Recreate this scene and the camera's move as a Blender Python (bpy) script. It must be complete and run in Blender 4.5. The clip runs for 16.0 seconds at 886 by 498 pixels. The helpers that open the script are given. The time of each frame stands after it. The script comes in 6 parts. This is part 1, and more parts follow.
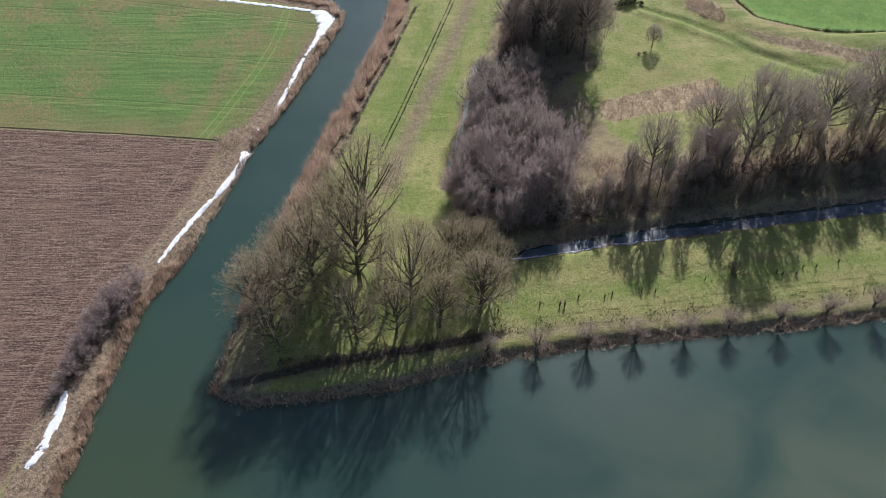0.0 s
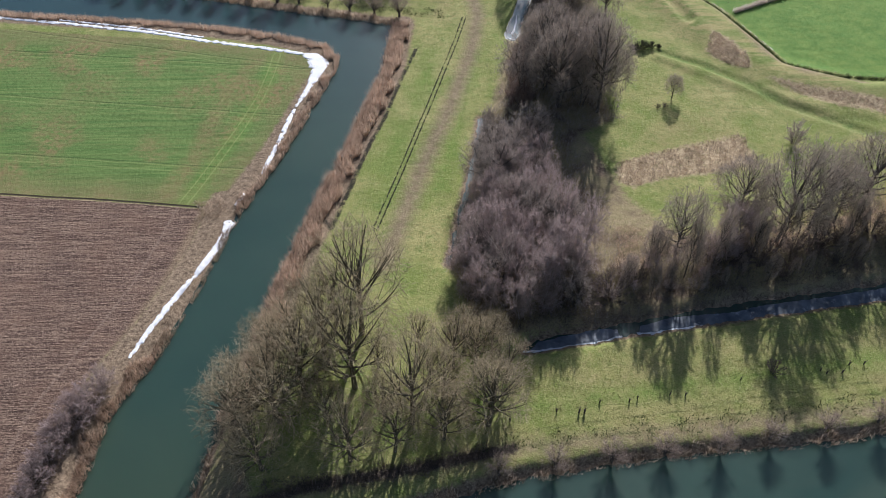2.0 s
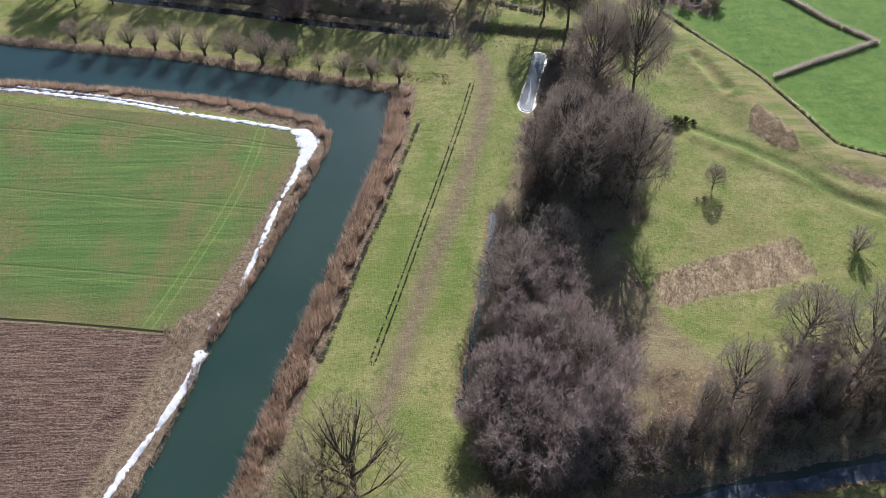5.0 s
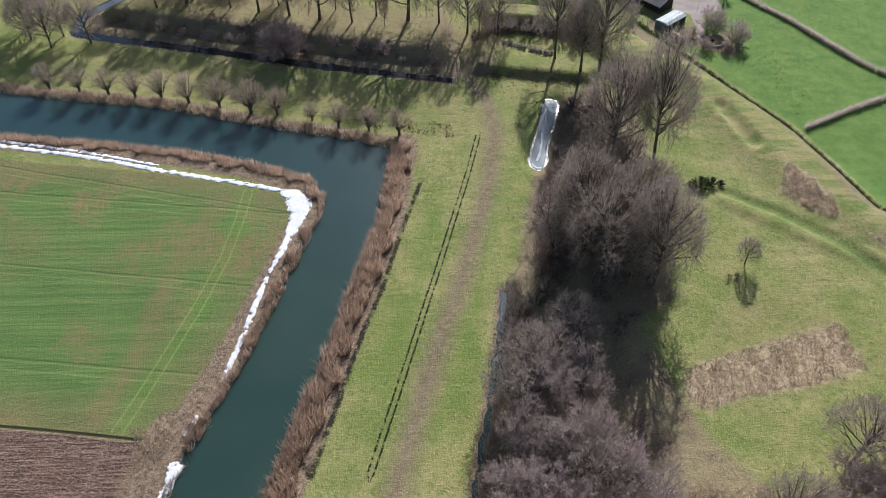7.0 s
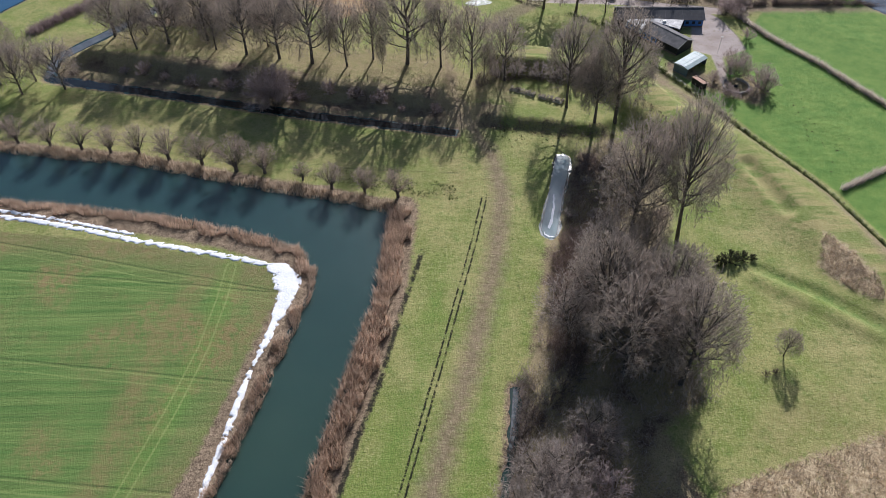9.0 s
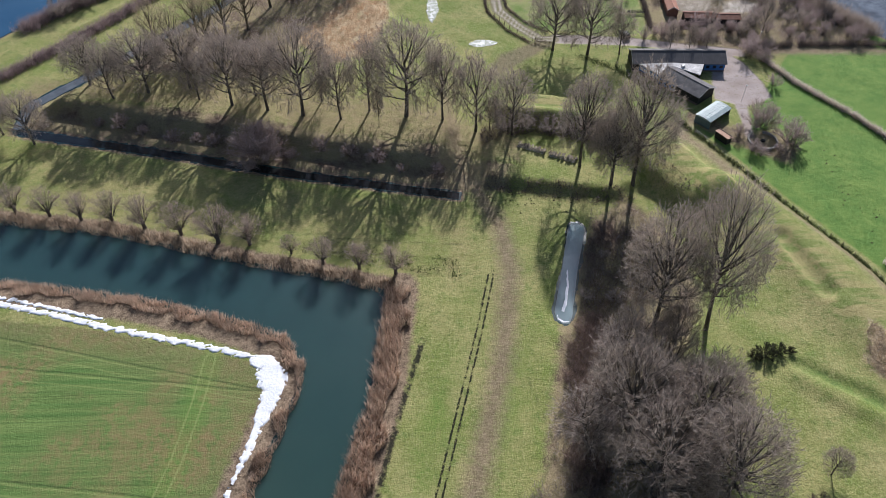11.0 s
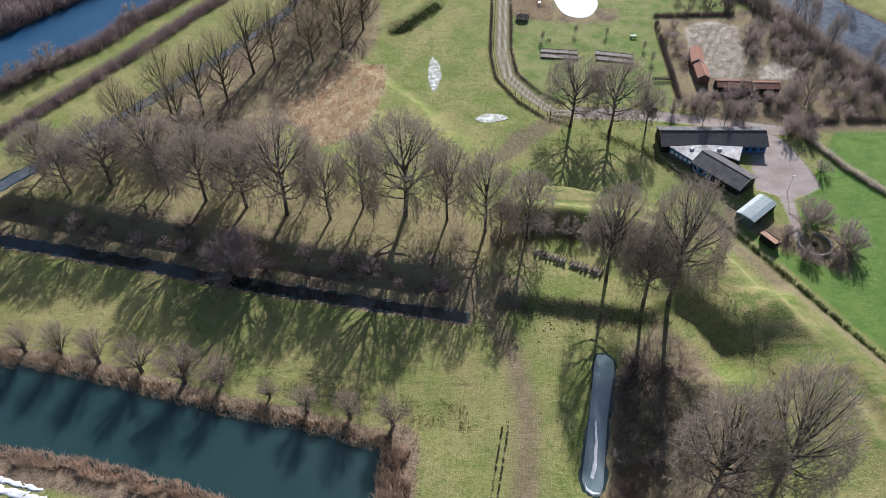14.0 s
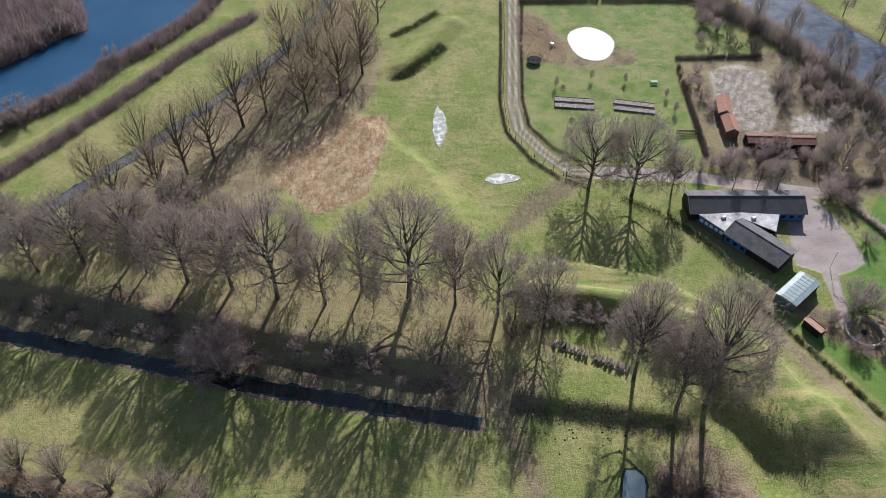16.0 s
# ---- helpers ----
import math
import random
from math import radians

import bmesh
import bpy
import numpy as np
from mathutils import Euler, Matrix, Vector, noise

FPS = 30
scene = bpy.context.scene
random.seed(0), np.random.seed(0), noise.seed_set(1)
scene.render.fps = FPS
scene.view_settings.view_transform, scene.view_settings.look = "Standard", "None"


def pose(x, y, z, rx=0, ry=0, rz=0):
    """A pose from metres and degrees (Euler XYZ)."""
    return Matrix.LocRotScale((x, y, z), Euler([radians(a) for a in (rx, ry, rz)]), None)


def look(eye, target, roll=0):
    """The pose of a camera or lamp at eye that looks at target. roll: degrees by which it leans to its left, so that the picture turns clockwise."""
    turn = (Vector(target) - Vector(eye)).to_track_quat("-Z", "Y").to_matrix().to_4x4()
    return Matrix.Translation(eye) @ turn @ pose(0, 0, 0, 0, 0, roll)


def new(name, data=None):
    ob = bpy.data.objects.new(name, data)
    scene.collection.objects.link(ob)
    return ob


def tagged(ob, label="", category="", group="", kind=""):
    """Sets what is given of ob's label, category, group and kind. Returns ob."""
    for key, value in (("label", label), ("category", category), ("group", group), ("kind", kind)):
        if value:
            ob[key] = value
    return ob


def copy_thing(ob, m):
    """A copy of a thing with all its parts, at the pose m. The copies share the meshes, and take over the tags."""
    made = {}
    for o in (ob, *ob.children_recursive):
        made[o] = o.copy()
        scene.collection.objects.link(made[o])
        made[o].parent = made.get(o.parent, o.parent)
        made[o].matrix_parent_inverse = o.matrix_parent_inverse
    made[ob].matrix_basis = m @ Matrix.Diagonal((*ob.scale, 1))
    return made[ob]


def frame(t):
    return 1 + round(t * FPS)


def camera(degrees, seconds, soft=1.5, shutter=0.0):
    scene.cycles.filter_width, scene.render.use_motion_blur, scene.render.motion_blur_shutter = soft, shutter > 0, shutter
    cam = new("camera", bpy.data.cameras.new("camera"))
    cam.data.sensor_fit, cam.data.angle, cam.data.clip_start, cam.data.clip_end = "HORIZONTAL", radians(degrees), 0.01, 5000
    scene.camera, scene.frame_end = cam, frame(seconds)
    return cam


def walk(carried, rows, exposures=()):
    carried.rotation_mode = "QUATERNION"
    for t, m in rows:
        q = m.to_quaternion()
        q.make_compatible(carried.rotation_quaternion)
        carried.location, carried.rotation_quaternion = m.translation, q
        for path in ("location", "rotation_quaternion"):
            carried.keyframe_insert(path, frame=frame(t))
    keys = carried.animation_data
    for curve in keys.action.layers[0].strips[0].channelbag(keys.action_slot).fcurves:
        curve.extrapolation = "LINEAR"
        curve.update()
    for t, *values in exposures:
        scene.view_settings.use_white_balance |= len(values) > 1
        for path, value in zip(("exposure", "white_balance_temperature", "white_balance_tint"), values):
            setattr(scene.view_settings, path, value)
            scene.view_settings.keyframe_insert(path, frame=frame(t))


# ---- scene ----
cam = camera(60.0, 16.0, soft=0.8)
# An almost straight, level flight, 110 m up; the gimbal holds one tilt.
ROWS = [(0.0, 1.60, -1.65, 109.95, -1.37, -0.29), (1.0, 1.43, 9.75, 110.16, -1.47, -0.23), (2.0, 1.15, 21.40, 110.21, -1.56, -0.18), (3.0, 0.82, 33.01, 110.16, -1.64, -0.14),
        (4.0, 0.49, 44.47, 110.05, -1.71, -0.09), (6.5, -0.12, 72.51, 109.76, -1.87, -0.02), (7.5, -0.23, 83.62, 109.71, -1.91, 0.00), (9.0, -0.23, 100.33, 109.72, -1.97, 0.02),
        (11.5, 0.04, 128.40, 110.01, -2.02, 0.03), (12.5, 0.17, 139.70, 110.18, -2.02, 0.02), (13.5, 0.22, 151.06, 110.34, -2.02, 0.01), (15.0, 0.05, 168.17, 110.49, -2.00, -0.03),
        (16.0, -0.34, 179.57, 110.47, -1.98, -0.05)]
walk(cam, [(t, Matrix.Translation((x, y, z)) @ pose(0, 0, 0, 0, 0, yaw) @ pose(0, 0, 0, 44.33) @ pose(0, 0, 0, 0, 0, roll)) for t, x, y, z, yaw, roll in ROWS],
     exposures=[(0.0, 0.25, 6080, 13), (16.0, 0.25, 6080, 13)])

# ---- light ----
SUN_EL, SUN_ROT = 31.5, 15.5
sky_world = bpy.data.worlds.new("sky")
scene.world = sky_world
sky_world.use_nodes = True
sky_node = sky_world.node_tree.nodes.new("ShaderNodeTexSky")
sky_node.sky_type = 'NISHITA'
sky_node.sun_disc = False
sky_node.sun_elevation, sky_node.sun_rotation = radians(SUN_EL), radians(SUN_ROT)
background = sky_world.node_tree.nodes["Background"]
background.inputs["Strength"].default_value = 0.07
sky_world.node_tree.links.new(sky_node.outputs[0], background.inputs["Color"])
sun = new("sun", bpy.data.lights.new("sun", 'SUN'))
sun.data.energy, sun.data.angle, sun.data.color = 5.0, radians(0.53), (1.0, 0.965, 0.94)
SUN_WAY = Vector((math.sin(radians(SUN_ROT)) * math.cos(radians(SUN_EL)), math.cos(radians(SUN_ROT)) * math.cos(radians(SUN_EL)), math.sin(radians(SUN_EL))))
sun.matrix_world = look(SUN_WAY * 300, (0, 0, 0))

# ---- lie of the land ----
WATER = -2.3
CANAL = [(-60, -60), (-57.2, 56), (-53.7, 92.5), (-48, 107), (-43.2, 125.6), (-39.3, 143.5), (-32.3, 164), (-26.3, 185.4), (-23, 198), (-22.4, 204.5), (-26.4, 210.6), (-39.7, 216),
         (-55.4, 220.6), (-76.5, 224.6), (-150, 236), (-150, 256), (-83, 242.3), (-65.8, 239.4), (-50.7, 234.6), (-35, 229.5), (-20.1, 225.6), (-6.7, 221.2),
         (-9.4, 197), (-14, 178.5), (-23.3, 143), (-28.2, 123), (-35, 88), (-37.5, 74.5), (-30.6, 71.2), (-19, 71.9), (-5.6, 73.8), (11.5, 79), (35.5, 82.5), (67.6, 85), (160, 95), (160, -60)]
DITCH_N = [(-97.5, 277.6), (-95, 275.8), (-62, 267.2), (-29, 258.2), (8, 249.4), (7.8, 247.4), (-29.6, 256), (-62.3, 265), (-94, 272.9), (-97.5, 274.6)]
DITCH_S = [(18, 104.6), (35.8, 107.6), (59, 111), (99.6, 116.6), (160, 125), (160, 129), (100.6, 120), (60, 114.6), (36.2, 110.2), (20, 107)]
POND = [(24.3, 214.9), (24.6, 212.9), (25.6, 211.9), (26.8, 212.0), (27.5, 213.6), (30.5, 226), (33.6, 236.2), (33.7, 237.9), (32.6, 239.0), (31.0, 239.0), (30.3, 237.6), (27.3, 226)]
SLIT = [(5.0, 126.5), (10.2, 151), (13.1, 165), (14.4, 175.6), (15.6, 175.8), (13.8, 165), (10.45, 151), (5.2, 126.5)]
FAR_DITCH = [(-98.4, 276), (-98.8, 286), (-78.9, 310.6), (-66.8, 326), (-55.6, 341.5), (-42.8, 360), (-34, 378), (-20, 420), (-18, 420), (-31.5, 377), (-41, 359), (-54, 340.2), (-64.8, 323.8), (-77, 308.8), (-96.2, 284.4), (-96.4, 276)]
RIVER_NW = [(-200, 190), (-105, 338), (-98, 344), (-91.5, 348.5), (-85.5, 361), (-76, 372), (-67.5, 385), (-66, 398), (-55, 440), (-120, 450), (-105, 398), (-99.5, 390), (-94.5, 380), (-101.4, 375), (-112, 361), (-150, 320), (-230, 220)]
RIVER_NE = [(84, 450), (96.6, 391), (103.4, 366.5), (110.7, 345.3), (116, 334), (160, 260), (182, 270), (128.5, 362.7), (122.2, 373.5), (115.3, 390.3), (103, 450)]
WHITE_POND = [(47.2 + 6.2 * math.cos(i * 0.314) * (1 + 0.07 * math.sin(3 * i * 0.314)) + 1.4 * math.sin(i * 0.314), 367.4 + 8.6 * math.sin(i * 0.314) - 2.0 * math.cos(i * 0.314)) for i in range(20)]
WATERS = [CANAL, DITCH_N, DITCH_S, POND, SLIT, FAR_DITCH, RIVER_NW, RIVER_NE]

MEADOW = [(12, 112), (40, 115), (105, 125), (170, 135), (170, 190), (112, 186), (97, 195), (90, 222), (72, 255), (58, 250), (52, 236), (40, 238), (34, 216), (24, 196), (18, 178), (10, 140)]
NORTH_BANK = [(-170, 302), (-93, 280.5), (-62, 271.5), (-29, 262.5), (11, 252), (14, 262), (16, 300), (-20, 345), (-36, 362), (-52, 336), (-62, 320), (-76, 304), (-96, 281), (-150, 300)]
TERRACE = [(12, 251), (25, 248), (42, 245), (52, 250), (50, 268), (40, 274), (14, 279)]
CREST = [(24, 277), (31, 276.4), (41, 273.4), (49.5, 266), (55, 255), (61.5, 239), (70, 224), (78, 210)]
CREST_LOW = [(58.5, 257), (65, 242), (75, 226), (84, 207), (92, 190), (108, 182), (170, 174)]
PUDDLES = [((4.1, 331.0), 1.7, 6.6, 12), ((17.6, 310.9), 3.9, 1.5, -4)]
MOUND = [(-5, 357), (9, 379)]


def smooth(a):
    a = np.clip(a, 0.0, 1.0)
    return a * a * (3 - 2 * a)


def line_distance(x, y, pts):
    best = np.full(np.shape(x), 1e9)
    for (ax, ay), (bx, by) in zip(pts, pts[1:]):
        ex, ey = bx - ax, by - ay
        s = np.clip(((x - ax) * ex + (y - ay) * ey) / (ex * ex + ey * ey), 0, 1)
        best = np.minimum(best, np.hypot(x - ax - s * ex, y - ay - s * ey))
    return best


def signed_distance(x, y, pts):
    """Distance to a line, negative on its right."""
    best, out = np.full(np.shape(x), 1e9), np.zeros(np.shape(x))
    for a, b in zip(pts, pts[1:]):
        d = line_distance(x, y, [a, b])
        side = np.sign((b[0] - a[0]) * (y - a[1]) - (b[1] - a[1]) * (x - a[0]))
        out = np.where(d < best, d * side, out)
        best = np.minimum(best, d)
    return out


def area_distance(x, y, pts):
    """Signed distance to the edge of an area, negative inside."""
    inside = np.zeros(np.shape(x), bool)
    for (ax, ay), (bx, by) in zip(pts, pts[1:] + pts[:1]):
        cross = (ay > y) != (by > y)
        inside ^= cross & (x < (bx - ax) * (y - ay) / ((by - ay) or 1e-9) + ax)
    d = line_distance(x, y, pts + pts[:1])
    return np.where(inside, -d, d)


def waves(x, y, size, seed):
    """Cheap smooth unevenness, about -1 to 1."""
    rng = np.random.RandomState(seed)
    out = np.zeros(np.shape(x))
    for k in range(6):
        a, ph, s = rng.uniform(0, 6.28), rng.uniform(0, 6.28), size * rng.uniform(0.6, 1.6)
        out = out + np.sin((x * np.cos(a) + y * np.sin(a)) * 6.28 / s + ph)
    return out / 3.0


def water_distance(x, y):
    best = np.full(np.shape(x), 1e9)
    for w in WATERS:
        best = np.minimum(best, area_distance(x, y, w))
    return best


def land(x, y):
    x, y = np.asarray(x, float), np.asarray(y, float)
    z = -0.7 - 1.2 * smooth((y - 95) / 60)
    z = z + 2.6 * smooth(-area_distance(x, y, MEADOW) / 6.5)
    z = z + 3.3 * smooth(-area_distance(x, y, NORTH_BANK) / (4.6 + 9.0 * smooth((x + 1) / 12))) * (1 - 0.6 * smooth((y - 290) / 40))
    z = z + 1.7 * smooth(-area_distance(x, y, TERRACE) / 3.2)
    z = z + 3.4 * smooth((8.6 - line_distance(x, y, CREST)) / 4.8) * smooth((y - 235) / 9)
    z = z + 1.7 * smooth((13.0 - line_distance(x, y, CREST_LOW)) / 11.0)
    z = z + 0.5 * smooth((3.5 - line_distance(x, y, [(64, 197), (78, 185), (90, 177), (108, 170)])) / 3.0)
    z = z + 1.7 * smooth((5.5 - line_distance(x, y, MOUND)) / 5.5)
    z = z + 1.3 * smooth((3.0 - line_distance(x, y, [(-97, 321), (-78, 347), (-56, 385)])) / 5)
    z = z - 0.55 * smooth((2.2 - line_distance(x, y, [(64.6, 198.9), (73.9, 192.4), (82.1, 184), (88, 176.2), (95.8, 170), (108, 161)])) / 2.0)
    z = z - 0.9 * smooth((2.6 - line_distance(x, y, [(71.5, 229.5), (73, 224), (75.4, 215)])) / 2.2)
    z = z + 0.10 * waves(x, y, 17, 3) + 0.03 * waves(x, y, 4.3, 5)
    w = water_distance(x, y) + 0.3 * waves(x, y, 5, 8) + 0.18 * waves(x, y, 1.9, 9)
    flat = area_distance(x, y, WHITE_POND)
    for (cx, cy), a, b, turn in PUDDLES:
        flat = np.minimum(flat, (np.hypot((x - cx) / a, (y - cy) / b) - 1) * 2)
    z = np.where(flat < 2, -1.98 + (z + 1.98) * smooth(flat / 2), z)
    bank = smooth(w / 2.6)
    z = np.where(w > 0, WATER - 0.05 + (np.maximum(z, WATER + 0.3) - WATER + 0.05) * bank, WATER - 0.05 - 1.2 * smooth(-w / 3))
    return z


def height(x, y):
    return float(land(np.array([x]), np.array([y]))[0])

# ---- materials ----
class Mat:
    """A node material under construction."""

    def __init__(self, name):
        self.m = bpy.data.materials.new(name)
        self.m.use_nodes = True
        self.t = self.m.node_tree
        self.b = self.t.nodes["Principled BSDF"]
        self.b.inputs["Specular IOR Level"].default_value = 0.2
        self.pos = self.t.nodes.new("ShaderNodeNewGeometry").outputs["Position"]

    def node(self, kind, **values):
        n = self.t.nodes.new(kind)
        for key, value in values.items():
            self.put(n.inputs[key.replace("_", " ")], value)
        return n

    def put(self, socket, value):
        if isinstance(value, bpy.types.NodeSocket):
            self.t.links.new(value, socket)
        else:
            socket.default_value = value

    def noise(self, scale, detail=3.0, rough=0.55, vector=None, distortion=0.0):
        n = self.node("ShaderNodeTexNoise", Scale=scale, Detail=detail, Roughness=rough, Distortion=distortion)
        self.put(n.inputs["Vector"], vector or self.pos)
        return n.outputs["Fac"]

    def stretch(self, sx, sy, sz, turn=0.0):
        n = self.node("ShaderNodeMapping", Scale=(sx, sy, sz), Rotation=(0, 0, radians(turn)))
        self.put(n.inputs["Vector"], self.pos)
        return n.outputs["Vector"]

    def math(self, op, a, b=0.0, c=0.0):
        n = self.t.nodes.new("ShaderNodeMath")
        n.operation = op
        for s, v in zip(n.inputs, (a, b, c)):
            self.put(s, v)
        return n.outputs[0]

    def ramp(self, v, lo, hi, a=0.0, b=1.0):
        n = self.t.nodes.new("ShaderNodeMapRange")
        for k, x in zip(("Value", "From Min", "From Max", "To Min", "To Max"), (v, lo, hi, a, b)):
            self.put(n.inputs[k], x)
        return n.outputs["Result"]

    def mix(self, fac, a, b):
        n = self.t.nodes.new("ShaderNodeMix")
        n.data_type = 'RGBA'
        self.put(n.inputs["Factor"], fac)
        self.put([s for s in n.inputs if s.name == "A" and s.type == 'RGBA'][0], (*a, 1) if isinstance(a, tuple) else a)
        self.put([s for s in n.inputs if s.name == "B" and s.type == 'RGBA'][0], (*b, 1) if isinstance(b, tuple) else b)
        return [s for s in n.outputs if s.type == 'RGBA'][0]

    def tone(self, a, b, v, lo=0.3, hi=0.7):
        return self.mix(self.ramp(v, lo, hi), a, b)

    def attr(self, name):
        n = self.t.nodes.new("ShaderNodeAttribute")
        n.attribute_name = name
        return n.outputs["Fac"]

    def chance(self):
        return self.t.nodes.new("ShaderNodeObjectInfo").outputs["Random"]

    def island(self):
        return self.t.nodes.new("ShaderNodeNewGeometry").outputs["Random Per Island"]

    def done(self, colour, rough=0.9, metal=0.0, bump=None, strength=0.5, distance=0.1):
        self.put(self.b.inputs["Base Color"], (*colour, 1) if isinstance(colour, tuple) else colour)
        self.put(self.b.inputs["Roughness"], rough)
        self.put(self.b.inputs["Metallic"], metal)
        if bump is not None:
            n = self.node("ShaderNodeBump", Strength=strength, Distance=distance, Height=bump)
            self.t.links.new(n.outputs[0], self.b.inputs["Normal"])
        return self.m


def plain(name, a, b, scale=2.0, rough=0.85, metal=0.0, bump=0.3, spread=0.0, distance=0.03):
    """Two tones mottled at two scales; spread: how far single things differ in brightness."""
    k = Mat(name)
    v = k.math('ADD', k.math('MULTIPLY', k.noise(scale), 0.6), k.math('MULTIPLY', k.noise(scale * 7), 0.4))
    c = k.tone(a, b, v, 0.35, 0.65)
    if spread:
        dark = tuple(x * (1 - spread) for x in a)
        c = k.mix(k.math('MULTIPLY', k.chance(), 0.8), c, dark)
    return k.done(c, rough, metal, k.noise(scale * 5), bump, distance)


TRAMLINES = {"tram_a": [(-84, 184.4), (-45.2, 178.6)], "tram_b": [(-75.5, 161), (-44.9, 157)], "tram_c": [(-52.6, 148.9), (-38.2, 204.4)], "tram_d": [(-95.2, 215), (-29.9, 197.9)], "tram_e": [(-92, 206.3), (-42, 199.2)]}


def ground_material():
    k = Mat("ground_cover")
    big, mid, small, fine, grit = k.noise(0.035, 4), k.noise(0.16, 4), k.noise(0.9, 4, 0.65), k.noise(3.6, 3, 0.7), k.noise(9.0, 2, 0.7)
    edge = k.math('ADD', k.math('MULTIPLY', k.math('SUBTRACT', small, 0.5), 2.2), k.math('MULTIPLY', k.math('SUBTRACT', fine, 0.5), 1.2))
    grain = k.math('ADD', k.math('MULTIPLY', fine, 0.55), k.math('MULTIPLY', grit, 0.45))

    def zone(name, amp=1.0, w=0.35):
        return k.ramp(k.math('ADD', k.attr(name), k.math('MULTIPLY', edge, amp)), w, -w)

    def specks(c, light, dark, much=0.8):
        c = k.mix(k.ramp(grain, 0.52, 0.64, 0, much), c, light)
        return k.mix(k.ramp(grain, 0.48, 0.36, 0, much), c, dark)

    # grass: fresh and straw-coloured patches at several scales
    g = k.tone((0.185, 0.235, 0.052), (0.325, 0.305, 0.115), k.math('ADD', k.math('MULTIPLY', mid, 0.55), k.math('MULTIPLY', big, 0.45)), 0.41, 0.59)
    g = k.mix(k.ramp(k.noise(0.07, 5, 0.65), 0.52, 0.66, 0, 0.55), g, (0.40, 0.345, 0.15))
    g = k.mix(k.ramp(k.noise(0.42, 5, 0.7), 0.54, 0.66, 0, 0.6), g, (0.125, 0.20, 0.042))
    g = k.mix(k.ramp(small, 0.52, 0.66, 0, 0.6), g, (0.13, 0.18, 0.042))
    tuft = k.noise(1.5, 4, 0.75)
    g = k.mix(k.ramp(tuft, 0.55, 0.66, 0, 0.55), g, (0.085, 0.135, 0.03))
    g = k.mix(k.ramp(tuft, 0.45, 0.36, 0, 0.45), g, (0.40, 0.37, 0.16))
    g = specks(g, (0.54, 0.49, 0.26), (0.055, 0.068, 0.028), 0.55)
    g = k.mix(k.math('MULTIPLY', zone("wet", 1.6, 1.1), k.ramp(k.noise(0.3, 4, 0.7), 0.38, 0.6, 0.1, 0.7)), g, specks(k.tone((0.07, 0.13, 0.03), (0.13, 0.22, 0.05), small), (0.2, 0.3, 0.07), (0.025, 0.05, 0.012), 0.7))
    g = k.mix(k.math('MULTIPLY', zone("dry", 3.0, 2.0), k.ramp(k.noise(0.22, 4, 0.65), 0.38, 0.62, 0.15, 0.8)), g, specks(k.tone((0.36, 0.30, 0.135), (0.22, 0.22, 0.07), small), (0.45, 0.39, 0.23), (0.10, 0.09, 0.035), 0.6))
    g = k.mix(k.math('MULTIPLY', zone("thatch", 3.0, 2.0), k.ramp(k.noise(0.3, 4, 0.65), 0.3, 0.6, 0.45, 0.95)), g, specks(k.tone((0.34, 0.265, 0.15), (0.22, 0.19, 0.085), small), (0.44, 0.36, 0.22), (0.10, 0.08, 0.04), 0.7))
    g = k.mix(k.math('MULTIPLY', zone("lush", 2.4, 2.0), k.ramp(k.noise(0.25, 4, 0.7), 0.36, 0.56, 0.1, 0.75)), g, specks(k.tone((0.12, 0.215, 0.036), (0.17, 0.25, 0.05), small), (0.3, 0.34, 0.1), (0.06, 0.09, 0.02), 0.5))
    # rampart: straw on top
    g = k.mix(k.math('MULTIPLY', zone("crest", 3.0, 2.5), 0.6), g, specks(k.tone((0.42, 0.34, 0.16), (0.15, 0.22, 0.05), k.noise(1.0, 3, 0.6, k.stretch(0.06, 0.42, 1, 62)), 0.43, 0.57), (0.42, 0.36, 0.2), (0.09, 0.09, 0.03), 0.5))
    # pasture
    past = k.tone((0.105, 0.21, 0.042), (0.18, 0.275, 0.062), k.noise(0.3, 5, 0.7), 0.35, 0.65)
    past = specks(past, (0.22, 0.27, 0.09), (0.05, 0.10, 0.02), 0.55)
    g = k.mix(zone("pasture", 0.6), g, past)
    # orchard grass, worn and mossy in patches
    orch = k.tone((0.145, 0.225, 0.048), (0.28, 0.295, 0.11), k.noise(0.2, 5, 0.7), 0.4, 0.6)
    orch = k.mix(k.ramp(k.noise(0.3, 5, 0.75), 0.53, 0.64, 0, 0.6), orch, (0.30, 0.235, 0.13))
    orch = specks(orch, (0.36, 0.36, 0.17), (0.05, 0.085, 0.02), 0.7)
    g = k.mix(zone("orchard", 0.6), g, orch)
    # crop field in rows
    rows = k.noise(1.0, 2, 0.6, k.stretch(0.015, 1.1, 1, 8))
    lines = k.noise(1.0, 1, 0.5, k.stretch(0.01, 3.4, 1, 8))
    crop = k.tone((0.096, 0.182, 0.045), (0.16, 0.232, 0.066), rows, 0.36, 0.64)
    crop = k.mix(k.ramp(lines, 0.56, 0.68, 0, 0.5), crop, (0.065, 0.11, 0.03))
    bare = k.math('MULTIPLY', k.ramp(k.noise(0.06, 5, 0.6), 0.47, 0.62), k.ramp(k.noise(0.7, 4, 0.7), 0.35, 0.6))
    bare = k.math('MULTIPLY', bare, k.ramp(k.attr("headland"), 38, 12, 0.22, 1.5))
